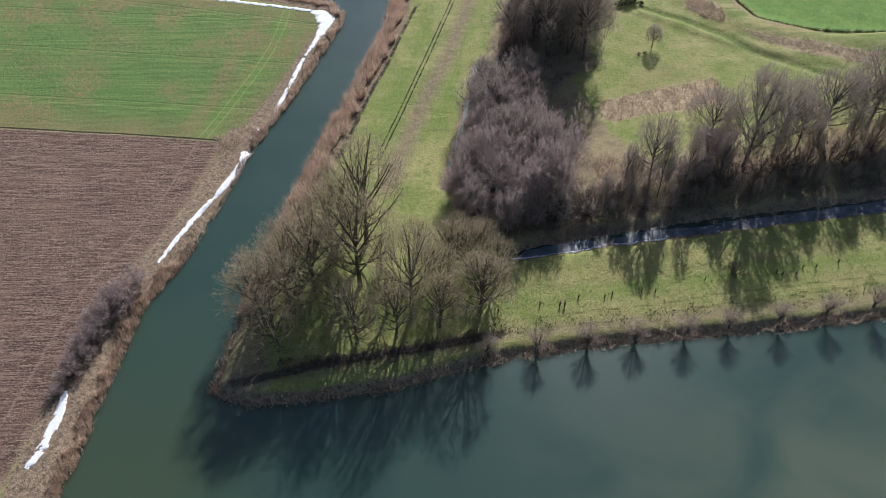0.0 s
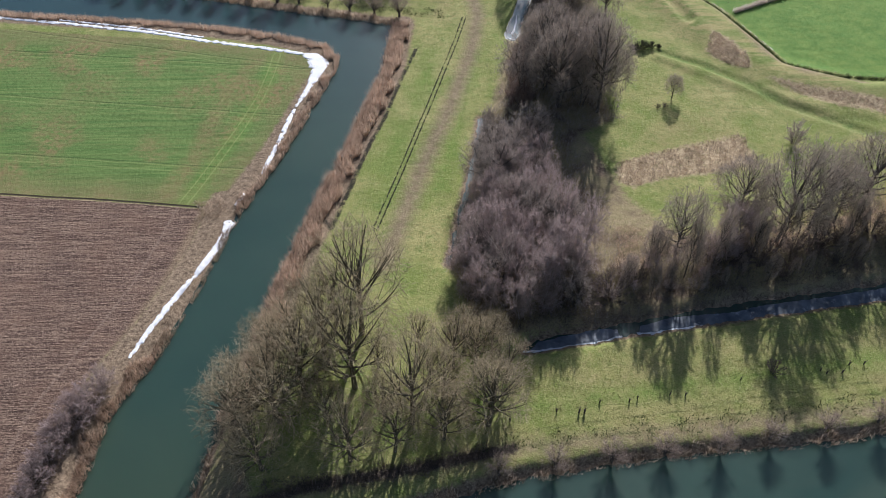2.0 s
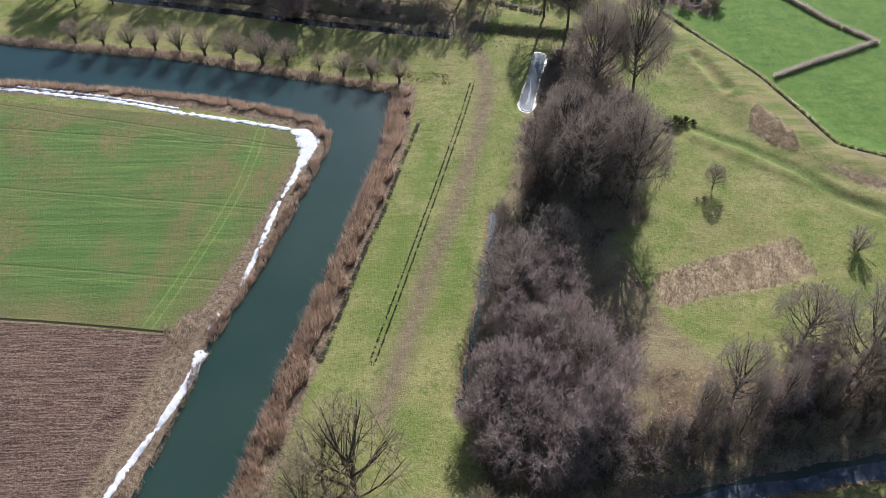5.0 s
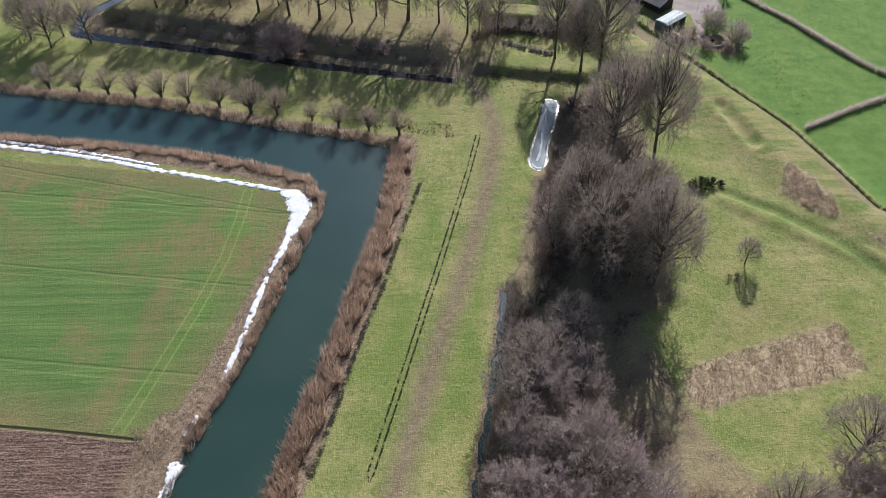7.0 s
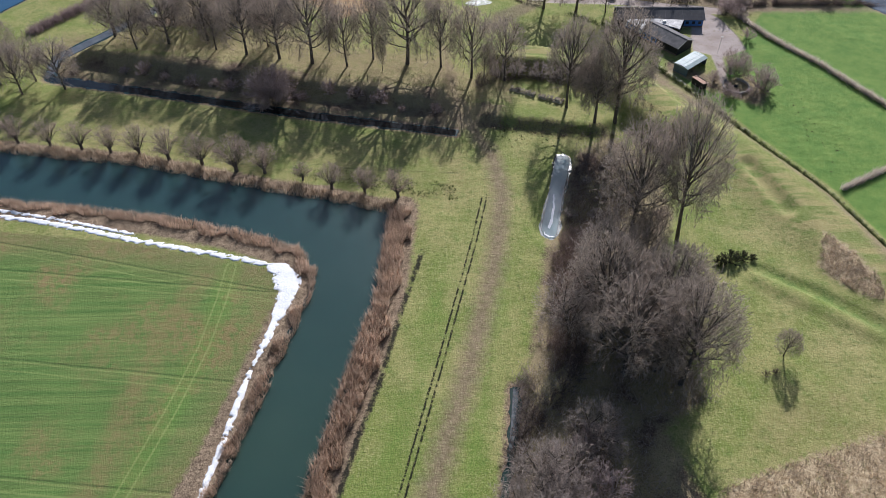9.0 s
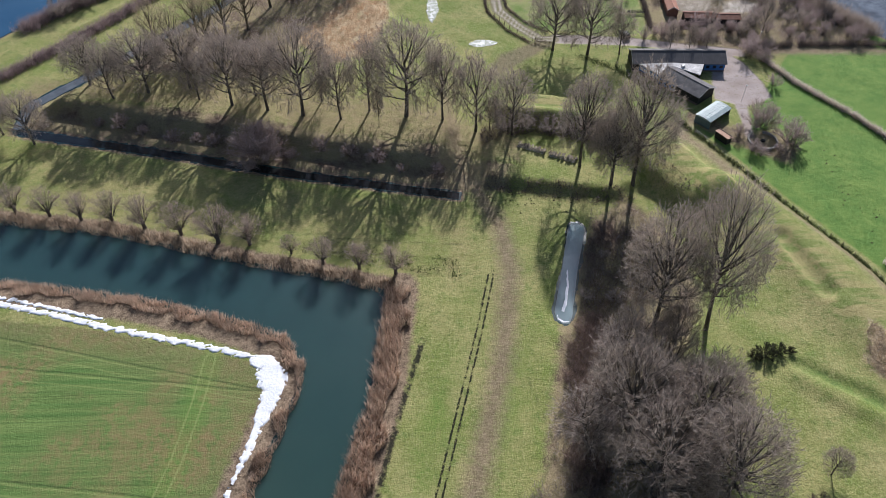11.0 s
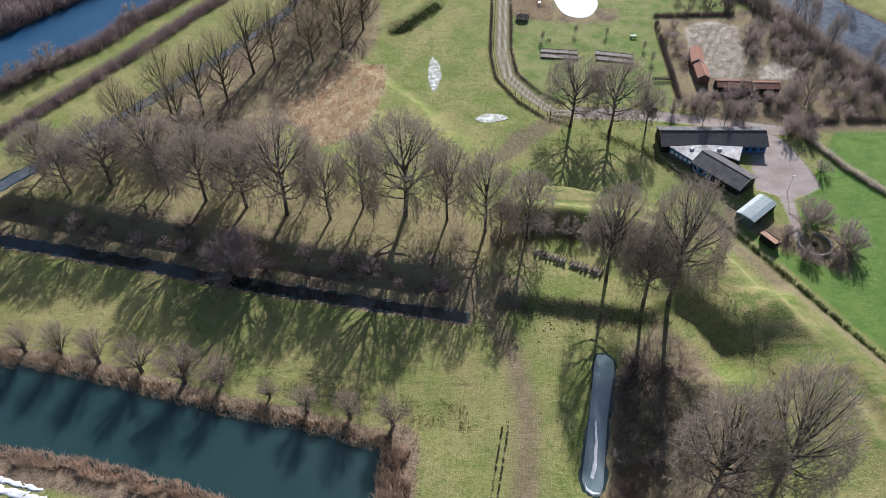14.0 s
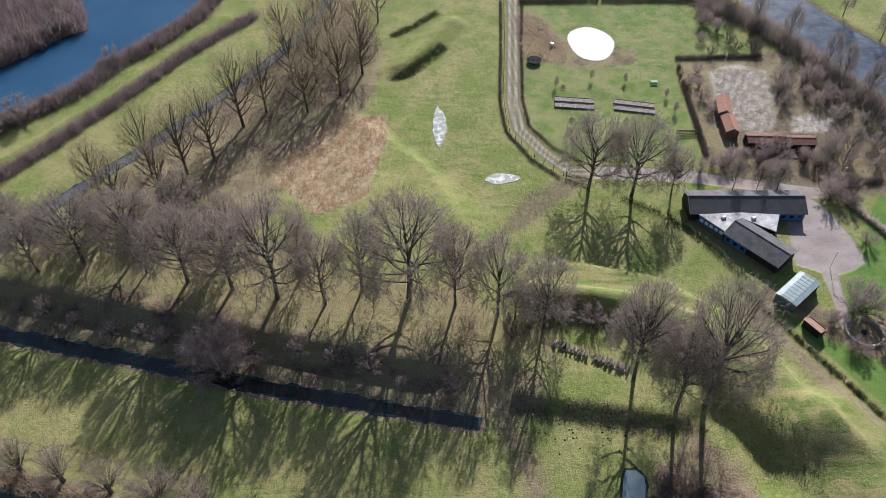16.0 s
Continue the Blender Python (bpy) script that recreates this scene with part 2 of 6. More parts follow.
    thin = k.math('MULTIPLY', k.ramp(k.math('ADD', k.attr("thin_sown"), k.math('MULTIPLY', edge, 1.2)), 1.0, -2.0), k.ramp(k.noise(0.5, 4, 0.7), 0.36, 0.58, 0.25, 1.0))
    crop = k.mix(k.math('MULTIPLY', k.math('MAXIMUM', bare, thin), 0.72), crop, (0.25, 0.185, 0.085))
    crop = specks(crop, (0.21, 0.24, 0.10), (0.06, 0.09, 0.03), 0.35)
    crop = k.mix(k.ramp(k.attr("headland"), 9, 0, 0, 0.8), crop, specks(k.tone((0.24, 0.18, 0.09), (0.17, 0.19, 0.06), small), (0.33, 0.26, 0.15), (0.10, 0.08, 0.04)))
    crop = k.mix(k.ramp(k.math('ABSOLUTE', k.attr("tram_c")), 3.0, 1.2, 0, 0.3), crop, (0.135, 0.255, 0.045))
    for name in TRAMLINES:
        wheel = k.math('ABSOLUTE', k.math('SUBTRACT', k.math('ABSOLUTE', k.attr(name)), 0.95))
        crop = k.mix(k.ramp(k.math('ADD', wheel, k.math('MULTIPLY', edge, 0.05)), 0.26, 0.08, 0, 0.45 if name == "tram_c" else 0.32), crop, (0.30, 0.34, 0.12))
        if name == "tram_c":
            continue
        dark = k.math('ABSOLUTE', k.math('SUBTRACT', k.attr(name), 1.5))
        crop = k.mix(k.ramp(k.math('ADD', dark, k.math('MULTIPLY', edge, 0.05)), 0.26, 0.08, 0, 0.5), crop, (0.04, 0.065, 0.02))
    g = k.mix(zone("crop", 0.5), g, crop)
    # ploughed soil in furrows
    fur = k.noise(1.0, 3, 0.65, k.stretch(0.16, 2.6, 1, 7))
    turned = k.noise(1.0, 3, 0.65, k.stretch(0.22, 2.2, 1, -75))
    far_in = k.math('ADD', k.attr("turnrow"), k.math('MULTIPLY', edge, 0.4))
    fur = k.math('ADD', k.math('MULTIPLY', fur, k.ramp(far_in, 5.8, 6.3)), k.math('MULTIPLY', turned, k.ramp(far_in, 6.3, 5.8)))
    clod = k.noise(1.9, 4, 0.75, k.stretch(1, 1.7, 1, 25))
    soil = k.tone((0.09, 0.056, 0.045), (0.255, 0.174, 0.126), fur, 0.40, 0.62)
    soil = k.mix(k.ramp(clod, 0.5, 0.64, 0, 0.75), soil, (0.34, 0.242, 0.175))
    soil = k.mix(k.ramp(clod, 0.48, 0.36, 0, 0.8), soil, (0.065, 0.04, 0.03))
    soil = k.mix(k.ramp(mid, 0.45, 0.7, 0, 0.4), soil, (0.19, 0.115, 0.08))
    soil = k.mix(k.ramp(k.math('ABSOLUTE', k.math('SUBTRACT', far_in, 6.1)), 0.35, 0.1, 0, 0.4), soil, (0.30, 0.22, 0.17))
    soil = k.mix(k.ramp(k.attr("turnrow"), 1.6, 0.2, 0, 0.6), soil, specks(k.tone((0.24, 0.17, 0.10), (0.36, 0.27, 0.17), small), (0.45, 0.35, 0.23), (0.12, 0.08, 0.05)))
    g = k.mix(zone("plough", 0.35), g, soil)
    cut = k.math('ABSOLUTE', k.attr("furrow"))
    g = k.mix(k.math('MULTIPLY', k.ramp(cut, 0.42, 0.2, 0, 0.95), k.ramp(k.attr("plough"), 1.5, 1.0)), g, (0.022, 0.015, 0.013))
    # leaf litter and dead bracken
    lit = k.tone((0.105, 0.072, 0.052), (0.21, 0.155, 0.105), small, 0.38, 0.62)
    lit = k.mix(k.ramp(mid, 0.36, 0.54, 0, 0.85), lit, k.tone((0.40, 0.32, 0.18), (0.26, 0.235, 0.105), small))
    lit = specks(lit, (0.38, 0.29, 0.20), (0.05, 0.034, 0.026), 0.8)
    g = k.mix(zone("litter", 1.6, 0.9), g, lit)
    # rough straw patches
    straw = k.tone((0.30, 0.215, 0.12), (0.60, 0.48, 0.31), k.noise(1.1, 5, 0.75), 0.38, 0.62)
    straw = k.mix(k.ramp(k.noise(0.5, 4, 0.7), 0.54, 0.66, 0, 0.6), straw, (0.20, 0.20, 0.075))
    straw = specks(straw, (0.52, 0.42, 0.28), (0.10, 0.07, 0.04), 0.6)
    g = k.mix(zone("straw", 1.8, 0.7), g, straw)
    # bleached stubble of the old garden
    faded = specks(k.tone((0.36, 0.31, 0.25), (0.66, 0.60, 0.52), k.noise(0.9, 5, 0.75), 0.38, 0.62), (0.75, 0.70, 0.62), (0.16, 0.13, 0.08), 0.6)
    g = k.mix(zone("pale", 1.4, 0.6), g, k.mix(k.ramp(k.noise(0.4, 4, 0.7), 0.55, 0.68, 0, 0.6), faded, (0.20, 0.21, 0.09)))
    # worn tracks
    worn = specks(k.tone((0.19, 0.14, 0.088), (0.30, 0.225, 0.15), k.noise(0.8, 4, 0.7), 0.38, 0.62), (0.42, 0.34, 0.23), (0.10, 0.085, 0.04), 0.6)
    g = k.mix(k.math('MULTIPLY', zone("path", 1.7, 1.6), 0.9), g, worn)
    g = k.mix(k.math('MULTIPLY', zone("rut", 0.35, 0.22), 0.7), g, (0.085, 0.10, 0.035))
    mud = specks(k.tone((0.11, 0.08, 0.06), (0.25, 0.185, 0.135), k.noise(1.0, 4, 0.7, k.stretch(1.8, 0.5, 1, 48)), 0.35, 0.65), (0.33, 0.26, 0.19), (0.06, 0.045, 0.03), 0.6)
    g = k.mix(k.math('MULTIPLY', zone("mud", 1.2, 0.8), 0.7), g, mud)
    # very dark brown band along the spit's south edge
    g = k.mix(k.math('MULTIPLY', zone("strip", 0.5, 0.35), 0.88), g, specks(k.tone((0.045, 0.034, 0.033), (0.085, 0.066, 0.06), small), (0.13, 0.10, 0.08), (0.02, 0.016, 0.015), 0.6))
    # canal banks: dead stems
    bank = k.tone((0.12, 0.085, 0.057), (0.33, 0.245, 0.165), k.noise(1.3, 4, 0.7), 0.38, 0.62)
    bank = specks(bank, (0.50, 0.39, 0.26), (0.07, 0.045, 0.03), 0.8)
    g = k.mix(zone("bank", 0.9, 0.5), g, bank)
    # groove: two thin cuts, broken off here and there
    reach = k.ramp(k.attr("groove_near"), 1.6, 1.2)
    for way, size, low in ((0.5, 0.9, 0.43), (-0.5, 0.75, 0.45)):
        off = k.math('ABSOLUTE', k.math('ADD', k.attr("groove"), k.math('ADD', way, k.math('MULTIPLY', edge, 0.16))))
        whole = k.math('MULTIPLY', reach, k.ramp(k.noise(size, 3, 0.7), low, low + 0.05, 0.25, 1.0))
        g = k.mix(k.math('MULTIPLY', k.ramp(off, 0.25, 0.10, 0, 1.0), whole), g, (0.016, 0.018, 0.010))
    # wet gully behind the reeds
    wet_cut = k.ramp(k.math('ADD', k.attr("gully"), k.math('MULTIPLY', edge, 0.5)), 0.15, -0.25, 0, 0.95)
    g = k.mix(k.math('MULTIPLY', wet_cut, k.ramp(k.noise(0.22, 4, 0.7), 0.40, 0.50)), g, (0.02, 0.02, 0.014))
    # gravel
    grav = k.tone((0.34, 0.285, 0.26), (0.46, 0.395, 0.365), k.noise(0.5, 5, 0.7), 0.35, 0.65)
    grav = k.mix(k.ramp(k.noise(0.25, 5, 0.7), 0.46, 0.64, 0, 0.7), grav, (0.27, 0.215, 0.18))
    grav = k.mix(k.ramp(k.noise(1.2, 4, 0.7), 0.56, 0.7, 0, 0.6), grav, (0.20, 0.18, 0.09))
    g = k.mix(zone("gravel", 0.35), g, grav)
    lane = k.mix(k.math('MULTIPLY', zone("lane_rut", 0.3, 0.25), 0.8), k.tone((0.17, 0.17, 0.07), (0.24, 0.20, 0.13), small), (0.52, 0.46, 0.40))
    g = k.mix(zone("lane", 0.3), g, lane)
    relief = k.math('ADD', k.math('MULTIPLY', small, 0.6), k.math('MULTIPLY', grain, 0.5))
    relief = k.math('ADD', relief, k.math('MULTIPLY', k.math('MULTIPLY', k.math('ADD', fur, clod), zone("plough", 0.35)), 0.7))
    relief = k.math('MULTIPLY', relief, k.ramp(k.attr("gravel"), 0.3, -0.3, 1.0, 0.12))
    return k.done(g, 0.95, 0.0, relief, 0.8, 0.4)


def water_material(name):
    k = Mat(name)
    where = k.node("ShaderNodeSeparateXYZ")
    k.put(where.inputs[0], k.pos)
    c = k.tone((0.023, 0.054, 0.043), (0.033, 0.066, 0.05), k.noise(0.03, 3), 0.35, 0.65)
    # silt stirred up over the shoals of the wide south arm
    silt = k.math('MULTIPLY', k.ramp(where.outputs[0], 5, 60), k.ramp(where.outputs[1], 90, 55))
    silt = k.math('MULTIPLY', silt, k.ramp(k.noise(0.045, 3, 0.5, None, 0.8), 0.3, 0.6))
    c = k.mix(silt, c, (0.085, 0.108, 0.074))
    # green shallows off the spit
    c = k.mix(k.math('MULTIPLY', k.ramp(where.outputs[1], 100, 60), k.ramp(where.outputs[0], -20, -40)), c, (0.046, 0.070, 0.040))
    # north arm: bluer base colour stands in for the sky's reflection
    c = k.mix(k.ramp(where.outputs[1], 165, 228, 0, 0.5), c, (0.018, 0.054, 0.070))
    k.b.inputs["Specular IOR Level"].default_value = 0.5
    k.b.subsurface_method = 'BURLEY'
    k.b.inputs["Subsurface Weight"].default_value = 1.0
    k.b.inputs["Subsurface Radius"].default_value = (1.0, 1.3, 1.2)
    k.b.inputs["Subsurface Scale"].default_value = 1.5
    return k.done(c, 0.22, 0.0, k.noise(1.3, 3, 0.6, k.stretch(1, 2.2, 1, 20)), 0.06, 0.04)


def ice_material():
    """Smooth bluish ice: a mirror to the sky at a low angle; light spreads inside it."""
    k = Mat("pond_ice")
    v = k.noise(0.25, 4, 0.6, k.stretch(1.0, 0.35, 1, 14))
    c = k.tone((0.19, 0.26, 0.275), (0.26, 0.335, 0.35), v, 0.35, 0.7)
    k.b.inputs["Specular IOR Level"].default_value = 1.0
    k.b.subsurface_method = 'BURLEY'
    k.b.inputs["Subsurface Weight"].default_value = 1.0
    k.b.inputs["Subsurface Radius"].default_value = (1.0, 1.2, 1.3)
    k.b.inputs["Subsurface Scale"].default_value = 1.6
    return k.done(c, k.ramp(k.noise(0.6, 4), 0.3, 0.7, 0.07, 0.12), 0.0, k.noise(3), 0.01, 0.02)


def snow_material():
    k = Mat("snow")
    c = k.tone((0.78, 0.80, 0.84), (0.88, 0.88, 0.88), k.noise(1.2, 4), 0.3, 0.7)
    c = k.mix(k.ramp(k.noise(2.5, 4, 0.7), 0.6, 0.75, 0, 0.35), c, (0.5, 0.46, 0.40))
    return k.done(c, 0.7, 0.0, k.noise(2.5, 4), 0.5, 0.15)


def bark_material(name, a, b, spread=0.35):
    k = Mat(name)
    c = k.tone(a, b, k.noise(1.0, 4, 0.65, k.stretch(3, 3, 0.5)), 0.3, 0.7)
    c = k.mix(k.math('MULTIPLY', k.chance(), spread), c, tuple(0.5 * x for x in a))
    return k.done(c, 0.9, 0.0, k.noise(5, 3), 0.6, 0.03)


def twig_material(name, a, b, glow=0.35, patch=0.35):
    """Thin stems: part of the light comes through them; they differ singly and in patches."""
    k = Mat(name)
    c = k.mix(k.island(), a, b)
    c = k.mix(k.math('MULTIPLY', k.chance(), 0.3), c, tuple(0.7 * x for x in a))
    c = k.mix(k.ramp(k.noise(0.32, 4, 0.7), 0.45, 0.65, 0, patch), c, tuple(0.4 * x for x in b))
    k.done(c, 0.85)
    thin = k.node("ShaderNodeBsdfTranslucent", Color=c)
    both = k.node("ShaderNodeMixShader", Fac=glow)
    k.t.links.new(k.b.outputs[0], both.inputs[1])
    k.t.links.new(thin.outputs[0], both.inputs[2])
    k.t.links.new(both.outputs[0], k.t.nodes["Material Output"].inputs["Surface"])
    return k.m


M_GROUND = ground_material()
M_WATER = water_material("canal_water")
M_ICE, M_SNOW = ice_material(), snow_material()
M_BARK = bark_material("bark", (0.075, 0.064, 0.053), (0.17, 0.147, 0.123))
M_BARK_OLIVE = bark_material("mossy_bark", (0.09, 0.077, 0.052), (0.20, 0.172, 0.115))
M_BARK_PINK = bark_material("birch_bark", (0.34, 0.29, 0.27), (0.52, 0.46, 0.43))
M_TWIG = twig_material("twigs", (0.54, 0.45, 0.38), (0.21, 0.172, 0.145), 0.4, 0.15)
M_TWIG_SHADE = twig_material("shade_dark_evergreen", (0.085, 0.088, 0.05), (0.03, 0.03, 0.018), 0.2)
M_TWIG_OLIVE = twig_material("olive_twigs", (0.62, 0.515, 0.345), (0.26, 0.212, 0.138), 0.4, 0.15)
M_TWIG_PURPLE = twig_material("purple_twigs", (0.50, 0.385, 0.37), (0.19, 0.14, 0.138), 0.4, 0.3)
M_TWIG_GREY = twig_material("grey_twigs", (0.55, 0.465, 0.41), (0.19, 0.158, 0.142), 0.45, 0.1)
M_TWIG_PINK = twig_material("birch_twigs", (0.66, 0.53, 0.495), (0.22, 0.168, 0.158), 0.4, 0.15)
M_TWIG_ROD = twig_material("willow_rods", (0.60, 0.48, 0.40), (0.25, 0.19, 0.16), 0.45, 0.1)
M_TWIG_DARK = twig_material("bramble", (0.30, 0.235, 0.205), (0.065, 0.052, 0.047), 0.3)
M_BRAMBLE = twig_material("brown_bramble", (0.42, 0.31, 0.26), (0.11, 0.078, 0.066), 0.35, 0.4)
M_REED = twig_material("dry_reed", (0.92, 0.73, 0.56), (0.36, 0.24, 0.175), 0.4, 0.5)
M_REED_TAWNY = twig_material("tawny_grass", (0.88, 0.66, 0.44), (0.40, 0.25, 0.15), 0.4, 0.35)
M_REED_PALE = twig_material("pale_reed", (0.84, 0.69, 0.52), (0.30, 0.225, 0.16), 0.4, 0.6)

M_WHITE_STALK = twig_material("pale_stalk", (0.72, 0.66, 0.56), (0.45, 0.38, 0.29), 0.4)


# ---- mesh helpers ----
def empty(name, m, label="", category="", group="", kind=""):
    ob = new(name)
    ob.empty_display_size = 0.3
    ob.matrix_basis = m
    return tagged(ob, label, category, group, kind)


def raw(name, verts, faces, material, parent=None, label="", flat=True):
    me = bpy.data.meshes.new(name)
    me.from_pydata(verts, [], faces)
    if not flat:
        me.polygons.foreach_set("use_smooth", [True] * len(me.polygons))
    me.materials.append(material)
    me.update()
    ob = new(name, me)
    ob.parent = parent
    return tagged(ob, label)


def part(name, bm, material, parent=None, label=""):
    me = bpy.data.meshes.new(name)
    bm.to_mesh(me)
    bm.free()
    me.materials.append(material)
    ob = new(name, me)
    ob.parent = parent
    return tagged(ob, label)


def box(x0, y0, z0, x1, y1, z1, bevel=0.0, bm=None):
    own = bmesh.new()
    bmesh.ops.create_cube(own, size=1.0, matrix=Matrix.LocRotScale(((x0 + x1) / 2, (y0 + y1) / 2, (z0 + z1) / 2), None, (abs(x1 - x0), abs(y1 - y0), abs(z1 - z0))))
    if bevel:
        bmesh.ops.bevel(own, geom=own.edges[:], offset=bevel, segments=1, affect='EDGES')
    if bm is None:
        return own
    me = bpy.data.meshes.new("joined")
    own.to_mesh(me)
    own.free()
    bm.from_mesh(me)
    bpy.data.meshes.remove(me)
    return bm


def tube(path, radii, sides):
    """Vertices and faces of a tapered tube along points."""
    verts, faces = [], []
    up = Vector((0.31, 0.17, 0.93))
    for i, p in enumerate(path):
        d = (path[min(i + 1, len(path) - 1)] - path[max(i - 1, 0)])
        d = d.normalized() if d.length > 1e-6 else Vector((0, 0, 1))
        a = d.cross(up if abs(d.dot(up)) < 0.95 else Vector((1, 0, 0))).normalized()
        b = d.cross(a)
        for s in range(sides):
            w = 6.2832 * s / sides
            verts.append(p + (a * math.cos(w) + b * math.sin(w)) * radii[i])
    for i in range(len(path) - 1):
        for s in range(sides):
            t = (s + 1) % sides
            faces.append((i * sides + s, i * sides + t, (i + 1) * sides + t, (i + 1) * sides + s))
    return verts, faces


class Soup:
    def __init__(self):
        self.v, self.f = [], []

    def add(self, verts, faces):
        n = len(self.v)
        self.v.extend(verts)
        self.f.extend(tuple(i + n for i in q) for q in faces)

    def blade(self, p, d, width, side):
        """A thin spike of three corners."""
        n = len(self.v)
        self.v.extend((p - side * width, p + side * width, p + d))
        self.f.append((n, n + 1, n + 2))


# ---- the ground ----
def spaced(lo, hi, fine_lo, fine_hi, step):
    inner = list(np.arange(fine_lo, fine_hi + step / 2, step))
    out, s, v = [], step, fine_hi
    while v < hi:
        s *= 1.35
        v += s
        out.append(v)
    low, s, v = [], step, fine_lo
    while v > lo:
        s *= 1.35
        v -= s
        low.append(v)
    return np.array(low[::-1] + inner + out)


CROP = [(-160, 159.2), (-93.8, 151.4), (-64, 147.9), (-47, 145.3), (-44, 146), (-30, 178), (-27, 204), (-60, 213), (-160, 229)]
PLOUGH = [(-160, 0), (-68, 0), (-65.7, 56), (-64, 65), (-62, 78), (-60.2, 92.6), (-57.3, 103.4), (-53.4, 112), (-50.4, 122), (-47.6, 132.5), (-46.6, 140), (-47, 144.5), (-64, 147.1), (-93.8, 150.6), (-160, 158.4)]
PASTURES = [[(64.5, 275), (80.5, 243), (91, 223), (98, 195), (114, 189), (190, 184), (190, 330), (100, 303), (84, 280), (74, 262)]]
THATCH = [(-100, 297), (-104, 285), (-88, 282), (-70, 281), (-44, 274), (-18, 266), (10, 260), (22, 258), (24, 266), (10, 274), (-8, 279), (-24, 283), (-36, 290), (-60, 292)]
ORCHARD = [(30, 319), (37, 317), (64, 314), (67, 358), (91, 361), (86, 390), (31, 391), (27, 366), (26, 335)]
LITTERS = [[(-98, 277), (-62, 268), (-29, 259), (8, 250), (18, 249), (20, 256), (10, 261), (-18, 266.5), (-44, 275), (-62, 279), (-97, 284)],
           [(-90, 296), (-60, 293.5), (-36, 291), (-30, 300), (-42, 303), (-75, 302)],
           [(-77, 300), (-40, 296), (-22, 318), (-12, 345), (-10, 365), (-22, 400), (-38, 372)],
           [(14, 107), (100, 119), (170, 128), (170, 150), (104, 142), (80, 133), (52, 130), (44, 142), (38, 165), (46, 170), (44, 200), (52, 215), (50, 238), (44, 246), (36, 240), (30, 226), (25, 212), (18, 182), (12, 155), (5, 128), (9, 112)]]
LITTERS += [[(66, 322), (69, 358), (100, 362), (112, 335), (125, 315), (125, 303), (66, 303)],
           [(58, 258), (66, 272), (76, 262), (84, 256), (88, 262), (86, 270), (78, 268), (66, 278)],
           [(-36, 73), (-30, 72), (-26, 75), (-29, 84), (-31, 98)], [(-300, 180), (-150, 318), (-112, 360), (-101, 374), (-93, 380), (-91, 396), (-70, 450), (-300, 450)],
           [(27, 360), (33, 358), (40, 356), (48, 355), (57, 357), (59, 363), (50, 366), (39, 372), (33, 386), (27, 386)]]
DRY = [[(-40, 276), (-18, 266), (10, 259), (16, 272), (2, 284), (-14, 290), (-34, 290)], [(0, 78), (40, 84.5), (160, 96), (160, 121), (100, 113), (40, 105), (20, 102), (12, 92)], [(-110, 252), (-60, 241), (-6, 225), (10, 226), (10, 244), (-30, 253), (-94, 270)], [(50, 158), (76, 160), (70, 172), (56, 170)]]
DEAD_PATCH = [(42.8, 147.5), (45.5, 145.8), (53.4, 148.2), (63.1, 149.6), (75.6, 153.2), (75, 159), (74.2, 163.2), (59.4, 159.2), (46, 155), (43, 152.4)]
RAMPART_PATCH = [(79.7, 207.6), (83.4, 202.4), (85.4, 196), (85, 189.8), (81.7, 191.4), (77.6, 196), (76.3, 199.4), (78, 203)]
RAMPART_STRIP = [(88, 185.4), (98, 180.6), (104.4, 178.2), (120, 173), (120, 168), (102, 173), (94.6, 178)]
STRAWS = [DEAD_PATCH, RAMPART_PATCH,
          RAMPART_STRIP,
          [(-35, 312), (-20, 336), (-9, 335.5), (-8.6, 323), (-13, 301.5), (-22.6, 296.7)]]
PALES = [[(74.3, 339.4), (75.8, 351.5), (80, 354.6), (85.2, 355.7), (91, 352), (89.5, 341), (85.6, 328), (82, 325.6), (77.8, 325.8), (75.3, 329.7)], [(88.8, 325.4), (90.2, 331), (96, 333), (100.6, 330.4), (98, 325)]]
GRAVELS = [[(74, 282.4), (75.5, 290), (78, 299), (83, 304), (86.5, 299), (88.4, 289.5), (88.6, 282.6), (84.5, 280.2), (81.4, 279.4), (80.2, 273), (78.8, 266), (76.9, 266), (78, 273.4), (78.4, 280)],
           [(37, 315), (58, 312.6), (76, 308), (88, 305.4), (88, 301.5), (60, 308), (37, 310.5)]]
PATHS = [([(86, 303.4), (103, 304), (135, 303), (180, 301)], 1.3), ([(60, 272), (70, 252.5), (78.6, 236), (85.4, 223), (88.8, 212), (91.6, 197), (98.5, 188), (112, 184.5)], 1.9), ([(-8, 126), (-5.4, 135.4), (0.4, 158), (7.6, 181), (14, 206.3), (17, 226), (16, 238), (12, 250)], 1.9), ([(10, 250), (8, 262), (6, 282)], 1.1),
         ([(100, 93), (87.3, 90.6), (46.7, 87.2), (14.8, 84.4), (-5.6, 80.2), (-24, 77)], 1.0)]
RUTS = [[(170, 105), (88.4, 96.6), (59.5, 93.2), (43.2, 90.6), (15, 87.4)], [(170, 103), (88.4, 94.6), (66.8, 91.6), (50.7, 89.5), (34.7, 86.8), (15, 84.6)], [(-100, 242 + 9), (-60, 242 + 1), (-20, 232), (6, 229)], [(-100, 254), (-60, 246), (-20, 236), (8, 233)],
        [(17.6, 200), (20.8, 186), (17.5, 180)]]
TRACK = [(27.6, 402), (27.9, 392.5), (25.4, 367), (22.8, 340.3), (23.3, 329), (28, 320), (33.5, 312.8), (37, 312.5)]
MUD = [(15, 293), (20, 294), (34, 307), (38, 310), (33, 312), (22, 305)]
